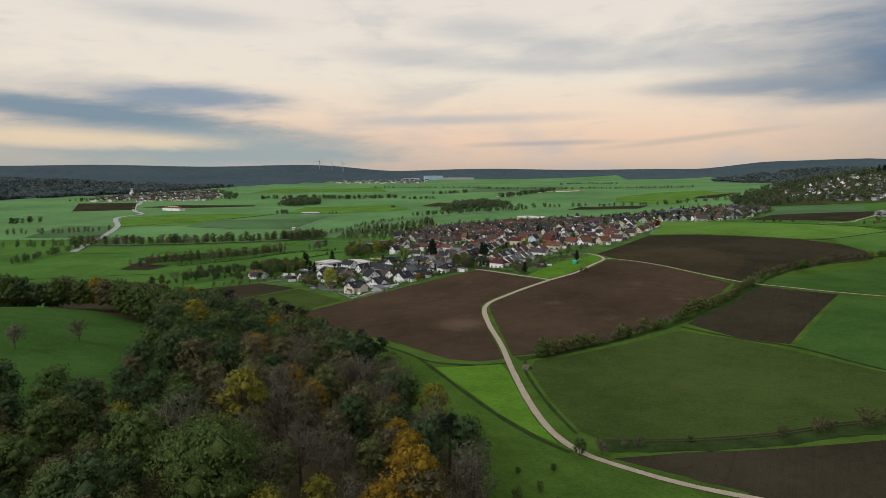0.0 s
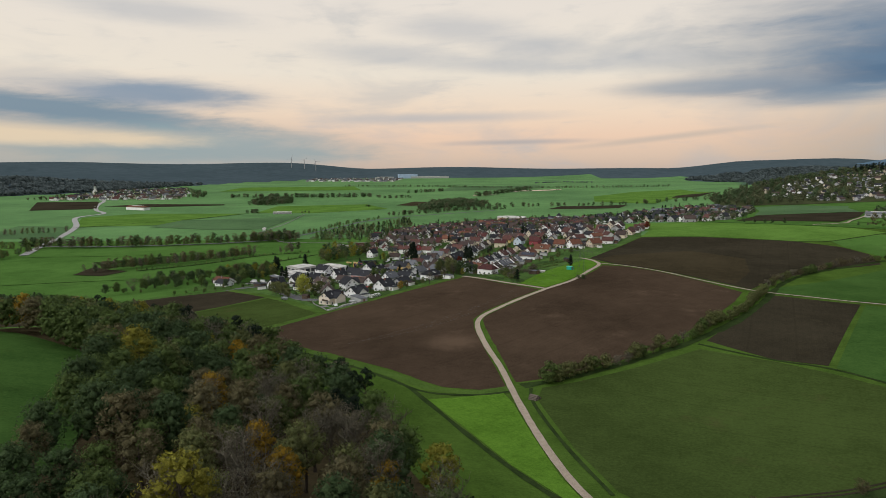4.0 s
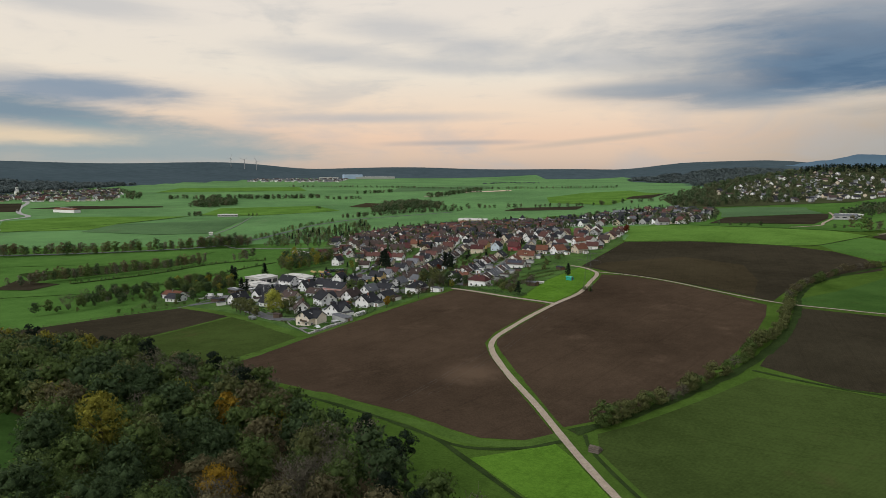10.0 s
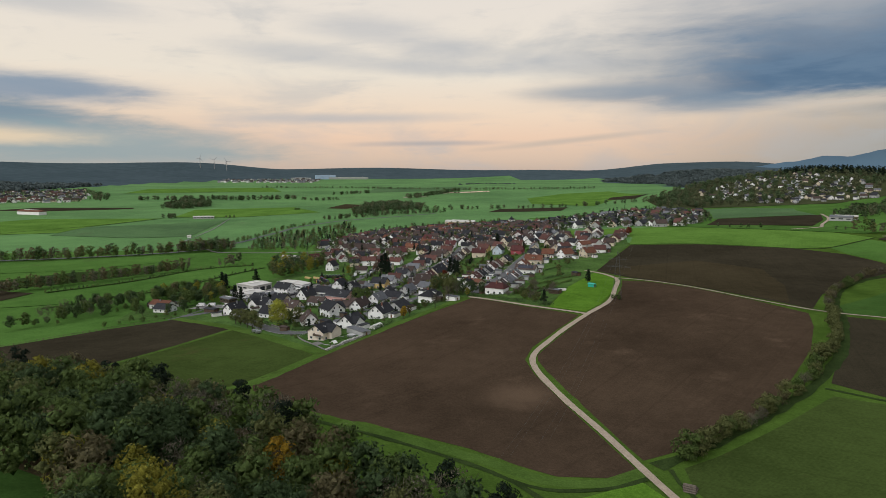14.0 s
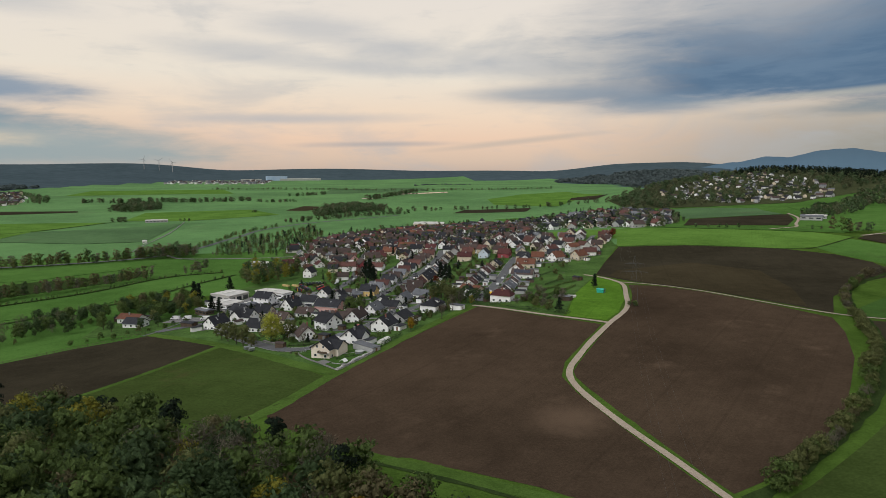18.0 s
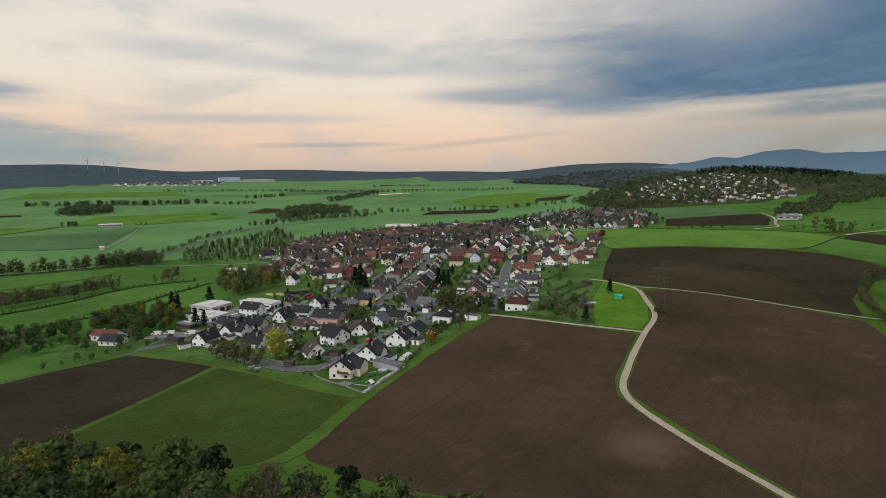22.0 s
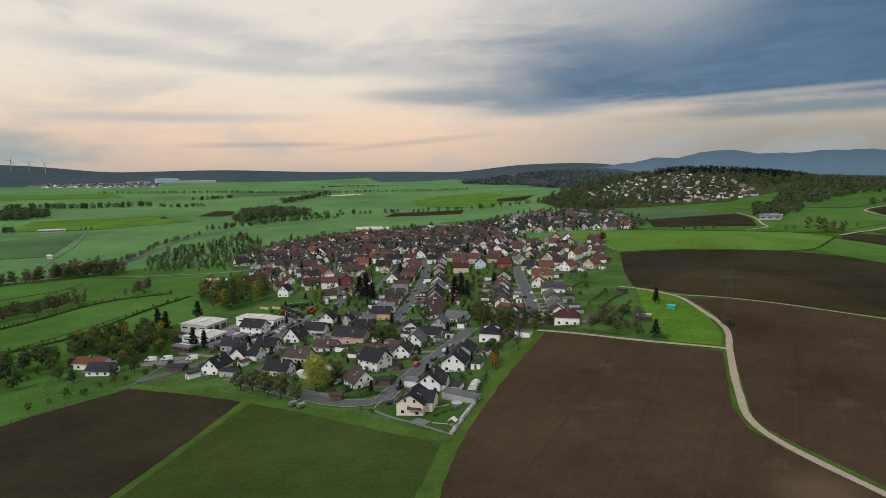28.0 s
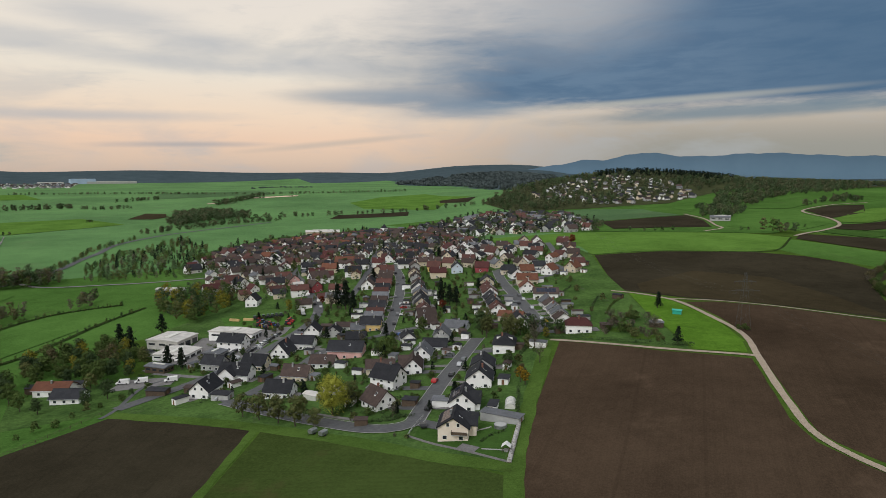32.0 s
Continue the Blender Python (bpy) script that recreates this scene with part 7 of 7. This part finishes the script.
def shed(x, y, rz, w, l, h, wall, roof, label, lean=0.5):
    ob = thing("shed", x, y, ground(x, y), rz, label, "shed")
    b = bmesh.new()
    box_bm(b, -w / 2, -l / 2, -0.5, w / 2, l / 2, h)
    part("wall", b, wall, ob)
    b = bmesh.new()
    prism_bm(b, [(-w / 2 - 0.3, h), (0, h + lean), (w / 2 + 0.3, h), (w / 2 + 0.3, h + 0.15), (0, h + lean + 0.15), (-w / 2 - 0.3, h + 0.15)], -l / 2 - 0.3, l / 2 + 0.3)
    part("roof", b, roof, ob)
    b = bmesh.new()
    box_bm(b, -0.45, -l / 2 - 0.05, 0, 0.45, -l / 2, 1.9)
    part("door", b, M_DOOR, ob)


shed(98, 457, 30, 2.4, 4.0, 1.8, M_TEAL, M_TEAL, "small turquoise field shelter on the paddock")
shed(72, 447, 40, 4, 6, 2.2, M_WOOD, M_GREYROOF, "grey wooden garden shed by the hedge")
shed(108, 505, 20, 4, 5, 2.2, M_WOOD, M_SLATE, "dark garden shed among trees")
shed(78, 452, 70, 1.6, 4, 0.8, M_FOIL, M_SHEET, "low pale cold frame in the gardens")
shed(-166, 566, 62, 5, 9, 2.6, M_WOOD, M_SLATE, "dark flat carport by the parking place", 0.1)
shed(-154, 564, 62, 5, 10, 2.6, M_WHITE, M_SLATE, "white flat garage by the parking place", 0.1)
shed(-104, 505, 50, 5, 7, 2.4, M_GREYWALL, M_SLATE, "grey garage with a dark roof")
shed(-112, 524, 50, 4, 5, 2.2, M_WOOD, M_BROWN, "brown wooden shed on the lawn")
shed(-124, 530, 55, 5, 8, 2.3, M_WOOD, M_SLATE, "dark open shed on the lawn")
shed(-38.5, 411.5, 32, 4.4, 13, 2.3, M_GREYWALL, M_GREYROOF, "flat garage row behind the corner house", 0.1)
shed(-46, 436, 52, 5, 6, 2.4, M_WHITE, M_GREYROOF, "small white garage beside the street", 0.1)
shed(17, 462, 40, 4, 7, 2.6, M_WHITE, M_GREYROOF, "white garage with a grey roof", 0.2)
shed(-68, 478, 30, 4.5, 8, 2.0, M_FOIL, M_SHEET, "white garden pavilion on a lawn", 0.6)
shed(-77, 478, 30, 4, 6, 2.0, M_FOIL, M_SHEET, "white garden tent on a lawn", 0.6)
shed(-74, 440, 60, 3, 4, 2.2, M_WOOD, M_BROWN, "small brown garden hut")


def foil_tunnel(x, y, rz, r, l):
    ob = thing("polytunnel", x, y, ground(x, y), rz, "milky foil garden tunnel beside the hedge", "greenhouse")
    b = bmesh.new()
    prof = [(r * math.cos(math.pi * k / 10), r * math.sin(math.pi * k / 10)) for k in range(11)]
    prism_bm(b, prof, -l / 2, l / 2)
    part("cover", b, M_FOIL, ob)
    for k in range(6):
        b = bmesh.new()
        y0 = -l / 2 + l * k / 5
        prism_bm(b, [(q[0] * 1.02, q[1] * 1.02) for q in prof] + [(q[0] * 0.97, q[1] * 0.97) for q in prof[::-1]], y0 - 0.04, y0 + 0.04)
        part("hoop", b, M_METAL, ob)


foil_tunnel(-29.5, 419, -38, 1.9, 7)


def pool(x, y, r):
    ob = thing("garden_pool", x, y, ground(x, y), 0, "round garden pool with a grey rim on the lawn", "pool")
    b = bmesh.new()
    bar_bm(b, (0, 0, -0.3), (0, 0, 1.0), r, 20)
    part("rim", b, M_METAL, ob)
    b = bmesh.new()
    bar_bm(b, (0, 0, 1.0), (0, 0, 1.05), r * 0.9, 20)
    part("cover", b, M_TEAL if r < 1 else M_GREYWALL, ob)


pool(-42, 407.5, 2.0)


def fence_line(name, points, step, high, mat, label, rails=2):
    ob = thing(name, 0, 0, 0, 0, label, name.replace("_", " "))
    line = smooth_line(points, step)
    last = None
    for q in line:
        b = bmesh.new()
        z = ground(q[0], q[1])
        box_bm(b, q[0] - 0.07, q[1] - 0.07, z - 0.3, q[0] + 0.07, q[1] + 0.07, z + high)
        part("post", b, mat, ob)
        if last is not None:
            for k in range(rails):
                b = bmesh.new()
                h = high * (0.45 + 0.45 * k)
                bar_bm(b, (last[0], last[1], last[2] + h), (q[0], q[1], z + h), 0.05, 4)
                part("rail", b, mat, ob)
        last = (q[0], q[1], z)


fence_line("garden_fence", [(-67, 421), (-62, 426), (-56, 431)], 2.0, 1.0, M_GREYWALL, "low pale garden fence along the street")
fence_line("field_fence", [(-250, 420), (-196, 474), (-172, 494), (-145, 517)], 4.0, 1.2, M_WOOD, "wooden pasture fence along the lane")


def wall_line(points, thick, high, mat, label):
    c = smooth_line(points, 3.0)
    d = np.gradient(c, axis=0)
    d /= np.linalg.norm(d, axis=1)[:, None]
    s = np.stack([d[:, 1], -d[:, 0]], 1) * thick / 2
    z = height(c[:, 0], c[:, 1])
    V = np.stack([np.c_[c - s, z - 0.4], np.c_[c - s, z + high], np.c_[c + s, z + high], np.c_[c + s, z - 0.4]], 1).reshape(-1, 3)
    i = np.arange(len(c) - 1)[:, None] * 4 + np.arange(4)[None]
    j = np.arange(len(c) - 1)[:, None] * 4 + (np.arange(4)[None] + 1) % 4
    F = np.stack([i, j, j + 4, i + 4], -1).reshape(-1, 4)
    F = np.concatenate([F, [[0, 3, 2, 1]], [[len(V) - 4, len(V) - 3, len(V) - 2, len(V) - 1]]])
    tagged(mesh_object("garden_wall", V, F, [mat]), label, "garden wall")


wall_line([(-67, 421), (-64, 411), (-59, 400), (-54, 388)], 0.3, 0.6, M_PAVING, "low grey garden wall round the corner lawn")
wall_line([(-82, 459), (-77, 449.5), (-72, 441)], 0.3, 0.9, M_PAVING, "grey garden wall at the street")


def wrapped_stack(x, y, rz, rnd):
    ob = thing("wood_stack", x, y, ground(x, y), rz, "stacked firewood under white foil beside the grass strip", "wood stack", "foil-covered wood stacks")
    b = bmesh.new()
    w, l, h = 1.3, 1.9, rnd.uniform(0.9, 1.5)
    prism_bm(b, [(-w / 2, 0), (w / 2, 0), (w / 2 * 0.95, h * 0.8), (w * 0.25, h), (-w * 0.3, h * 0.96), (-w / 2 * 0.95, h * 0.75)], -l / 2, l / 2)
    part("cover", b, M_STONE, ob)
    b = bmesh.new()
    for k in range(4):
        bar_bm(b, (-w / 2 + 0.2 + k * 0.3, -l / 2 - 0.12, 0.2), (-w / 2 + 0.2 + k * 0.3, l / 2 + 0.12, 0.2), 0.14, 6)
    part("log", b, M_TIMBER, ob)


rnd_s = random.Random(4)
for k in range(14):
    wrapped_stack(-53.0 + k * 1.2, 388.0 + k * 1.26, -44, rnd_s)


def hedge_run(points, thick, high, mat, label, n=40):
    """A clipped hedge: a dense core with leaf sprays all over it."""
    c = smooth_line(points, 1.0)
    g = np.random.default_rng(int(abs(points[0][0]) * 7))
    k = n * len(c) // 2
    pick = g.integers(0, len(c), k)
    p = c[pick] + g.uniform(-thick / 2, thick / 2, (k, 2))
    z = height(p[:, 0], p[:, 1]) + g.uniform(0, high, k)
    P = np.c_[p, z]
    t1, t2 = g.normal(size=(k, 3)), g.normal(size=(k, 3))
    t1 /= np.linalg.norm(t1, axis=1)[:, None] / 0.28
    t2 /= np.linalg.norm(t2, axis=1)[:, None] / 0.22
    V = np.stack([P - t1, P + t2, P + t1, P - t2], 1).reshape(-1, 3)
    i = np.arange(k)[:, None] * 4
    F = np.concatenate([i + [0, 1, 2], i + [0, 2, 3]], 1).reshape(-1, 3)
    tagged(mesh_object("clipped_hedge", V, F, [mat]), label, "hedge")


hedge_run([(28, 470), (50, 430), (60, 418)], 1.6, 1.8, L_DARK, "dark hedge between gardens and gravel track")
hedge_run([(66, 462), (84, 474), (96, 484)], 1.2, 1.3, L_GREEN, "clipped green garden hedge")
hedge_run([(74, 480), (92, 494), (106, 502)], 1.2, 1.3, L_GREEN, "clipped green garden hedge")
hedge_run([(-20, 427.5), (-32.5, 411.5)], 1.3, 2.2, L_DARK, "tall clipped hedge beside the grass strip")
hedge_run([(-4, 452), (4, 458), (12, 464)], 1.2, 1.7, L_DARK, "clipped green garden hedge")
hedge_run([(-66, 440), (-58, 434)], 1.2, 1.2, L_DARK, "low hedge at the bend of the street")
for pts in ([(50, 455), (66, 470)], [(58, 448), (78, 466)], [(84, 500), (104, 516)], [(98, 540), (116, 552)], [(-72, 460), (-66, 470)], [(-56, 480), (-48, 478)]):
    hedge_run(pts, 1.0, 1.2, L_DARK, "garden hedge between lawns", 30)


# ---- the corner garden ----
drape("lawn", [(-66, 419), (-63.5, 410), (-54, 389.5), (-38, 404.5), (-45, 414), (-57, 429)], M_MEADOW, 0.1, 6, "dull green lawn of the corner house", "lawn")
drape("terrace", [(-60, 404), (-57.6, 398.5), (-54.6, 400), (-57, 405.5)], M_PAVING, 0.2, 6, "paved terrace before the corner house", "terrace")
drape("path", [(-55, 398.6), (-50, 393.4), (-49.6, 393.9), (-54.6, 399.2)], M_KERB, 0.18, 6, "narrow paved garden path", "path")
drape("path", [(-51, 410), (-44, 409), (-44, 409.7), (-51, 410.7)], M_KERB, 0.18, 6, "narrow paved garden path", "path")
hedge_run([(-52, 403), (-47, 404.5), (-43, 404)], 0.8, 0.8, L_DARK, "low row of shrubs across the lawn", 26)
hedge_run([(-86, 464), (-84, 461)], 1.6, 2.4, L_DARK, "clipped dark bush at the street", 60)
hedge_run([(-74.5, 447), (-73.5, 445.6)], 1.2, 3.4, L_DARK, "columnar clipped thuja at the street", 90)
hedge_run([(-70, 440), (-66, 436.5), (-60, 436)], 1.0, 1.1, L_DARK, "clipped hedge round the street bend", 40)
tree(GOLD, -15, 430, 0.42, 0, where="on the grass strip")


def arbour(x, y, rz):
    """A small garden arbour: posts, a pitched white cover and a low chest below it."""
    ob = thing("garden_arbour", x, y, ground(x, y), rz, "small garden arbour with a pitched white cover", "arbour")
    for sx in (-1, 1):
        for sy in (-1, 1):
            b = bmesh.new()
            box_bm(b, sx * 1.0 - 0.06, sy * 1.0 - 0.06, -0.2, sx * 1.0 + 0.06, sy * 1.0 + 0.06, 1.8)
            part("post", b, M_WOOD, ob)
    b = bmesh.new()
    prism_bm(b, [(-1.3, 1.7), (0, 2.7), (1.3, 1.7), (1.3, 1.8), (0, 2.8), (-1.3, 1.8)], -1.2, 1.2)
    part("cover", b, M_FRAME, ob)
    b = bmesh.new()
    box_bm(b, -0.6, -0.5, 0, 0.6, 0.5, 0.8)
    part("chest", b, M_STONE, ob)


arbour(-50.3, 393.2, -44)


def trailer(x, y, rz):
    """A small covered trailer on two wheels with a drawbar."""
    ob = thing("trailer", x, y, ground(x, y) + 0.15, rz, "small blue-grey covered trailer on the grass", "trailer", "covered trailers")
    b = bmesh.new()
    box_bm(b, -0.85, -1.3, 0.5, 0.85, 1.3, 0.95)
    part("body", b, M_METAL, ob)
    b = bmesh.new()
    prism_bm(b, [(-0.9, 0.95), (0.9, 0.95), (0.88, 1.6), (0.5, 1.85), (-0.5, 1.85), (-0.88, 1.6)], -1.32, 1.32)
    part("cover", b, M_METAL, ob)
    for s in (-1, 1):
        b = bmesh.new()
        bar_bm(b, (s * 0.82, 0, 0.33), (s * 1.02, 0, 0.33), 0.33, 10)
        part("wheel", b, M_TYRE, ob)
    b = bmesh.new()
    bar_bm(b, (0, -1.3, 0.55), (0, -2.5, 0.45), 0.06, 6)
    part("drawbar", b, M_DARKMETAL, ob)


trailer(-89, 444, -62), trailer(-87, 440, -62)


# ---- what stands about in the gardens ----
def gardens():
    """A terrace, a hedge, a hut or a drive beside the houses of the near quarters."""
    rnd = random.Random(55)
    near = [h for h in HOUSES if h[1] < 640 and -120 < h[0] < 170]
    huts = 0
    for x, y, r in near:
        d, turn = street_turn(x, y)
        a = radians(turn)
        ux, uy = -math.sin(a), math.cos(a)
        vx, vy = uy, -ux

        def free(px, py, gap):
            return street_turn(px, py)[0] > 4.2 and all((px - h[0]) ** 2 + (py - h[1]) ** 2 > (gap + h[2] * 0.75) ** 2 for h in HOUSES) and not (-64 < px < -40 and py < 420)
        s = rnd.choice((-1, 1))
        px, py = x + vx * s * (r + 1.5), y + vy * s * (r + 1.5)
        if street_turn(px, py)[0] > 4:
            w = rnd.uniform(2, 3.5)
            drape("terrace", [(px - ux * w - vx * 2, py - uy * w - vy * 2), (px + ux * w - vx * 2, py + uy * w - vy * 2), (px + ux * w + vx * 2, py + uy * w + vy * 2), (px - ux * w + vx * 2, py - uy * w + vy * 2)], M_PAVING, 0.2, 6,
                  "grey paved terrace beside a house", "terrace")
        for s in (-1, 1):
            qx, qy = x + ux * s * (r + 2.2), y + uy * s * (r + 2.2)
            if free(qx, qy, 1.0) and rnd.random() < 0.75:
                n = rnd.uniform(4, 8)
                hedge_run([(qx - vx * n, qy - vy * n), (qx, qy), (qx + vx * n, qy + vy * n)], 1.0, rnd.uniform(0.9, 1.7), rnd.choice((L_DARK, L_DARK, L_GREEN)), "clipped garden hedge between two lawns", 26)
        for s in (-1, 1):
            qx, qy = x + vx * s * (r + 5) + ux * rnd.uniform(-5, 5), y + vy * s * (r + 5) + uy * rnd.uniform(-5, 5)
            if huts < 84 and free(qx, qy, 1.6) and rnd.random() < 0.85:
                huts += 1
                HOUSES.append((qx, qy, 2))
                shed(qx, qy, turn + rnd.choice((0, 90)), rnd.uniform(2.6, 4.0), rnd.uniform(3, 6.5), rnd.uniform(2.0, 2.6), rnd.choice((M_WOOD, M_WHITE, M_WHITE, M_GREYWALL)), rnd.choice((M_GREYROOF, M_SLATE, M_SLATE, M_BROWN)), "small garden hut or garage beside a lawn", rnd.choice((0.1, 0.1, 0.1, 0.5, 0.8)))
        if d < 34:
            line = min((q for st in STREETS for q in smooth_line(st, 3.0)), key=lambda q: (q[0] - x) ** 2 + (q[1] - y) ** 2)
            k = rnd.uniform(-0.35, 0.35) * r * 2
            strip("driveway", [(x + ux * k, y + uy * k), (line[0] + ux * k, line[1] + uy * k)], rnd.uniform(2.6, 5.0), rnd.choice((M_PAVING, M_PAVING, M_ASPHALT)), 0.22, 6.0, "paved drive between house and street", "driveway")
        if d < 26 and rnd.random() < 0.35:
            line = min((q for st in STREETS for q in smooth_line(st, 3.0)), key=lambda q: (q[0] - x) ** 2 + (q[1] - y) ** 2)
            t = (d - r - 2.2) / max(d, 1)
            cx, cy = x + (line[0] - x) * (1 - t * 0.55), y + (line[1] - y) * (1 - t * 0.55)
            if street_turn(cx, cy)[0] > 4.4 and (cx - x) ** 2 + (cy - y) ** 2 > (r + 1.5) ** 2:
                car(cx, cy, turn + 90, rnd.choice(CAR_PAINT[:6]), group="cars in driveways")


gardens()


# ---- far things ----
def turbine(x, y, tall):
    ob = thing("wind_turbine", x, y, ground(x, y), 0, "white wind turbine on the far ridge", "wind turbine", "wind turbines")
    b = bmesh.new()
    bar_bm(b, (0, 0, 0), (0, 0, tall), 2.2, 8, 1.3)
    part("tower", b, M_GREYWALL, ob)
    b = bmesh.new()
    box_bm(b, -2, -5, tall - 2, 2, 4, tall + 2)
    part("nacelle", b, M_FRAME, ob)
    for k in range(3):
        a = radians(90 + 120 * k + x)
        b = bmesh.new()
        bar_bm(b, (0, -6, tall), (math.cos(a) * tall * 0.5, -6, tall + math.sin(a) * tall * 0.5), 1.2, 4, 0.4)
        part("blade", b, M_GREYWALL, ob)


for x in (-860, -770, -690):
    turbine(x, 4690, 62)


def radio_mast(x, y, tall):
    ob = thing("radio_mast", x, y, ground(x, y), 0, "thin dark radio mast on the hilltop", "mast")
    b = bmesh.new()
    bar_bm(b, (0, 0, 0), (0, 0, tall), 0.5, 6, 0.3)
    part("pole", b, M_DARKMETAL, ob)
    for z in (0.8, 0.9):
        b = bmesh.new()
        bar_bm(b, (0, 0, tall * z), (0, 0, tall * z + 1.0), 1.1, 8)
        part("platform", b, M_DARKMETAL, ob)


radio_mast(960, 1335, 26)


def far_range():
    """The mountain range beyond the plain: a plain backdrop at the edge of sight, its blue haze painted on."""
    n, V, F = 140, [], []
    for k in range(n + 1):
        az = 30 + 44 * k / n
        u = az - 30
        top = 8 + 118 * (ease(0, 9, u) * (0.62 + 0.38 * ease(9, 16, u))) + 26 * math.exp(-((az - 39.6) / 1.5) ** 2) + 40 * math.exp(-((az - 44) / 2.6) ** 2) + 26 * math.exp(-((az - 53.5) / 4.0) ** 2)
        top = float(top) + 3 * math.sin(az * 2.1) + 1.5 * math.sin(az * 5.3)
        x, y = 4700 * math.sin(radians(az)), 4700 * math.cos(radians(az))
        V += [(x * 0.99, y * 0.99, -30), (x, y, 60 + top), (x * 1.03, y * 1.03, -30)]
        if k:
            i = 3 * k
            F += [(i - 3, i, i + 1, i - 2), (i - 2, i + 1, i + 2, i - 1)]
    tagged(mesh_object("backdrop", V, F, [M_HAZEHILL], smooth=True), "mountain range on the horizon, tinted blue-grey for haze", "mountains", kind="structure")


far_range()
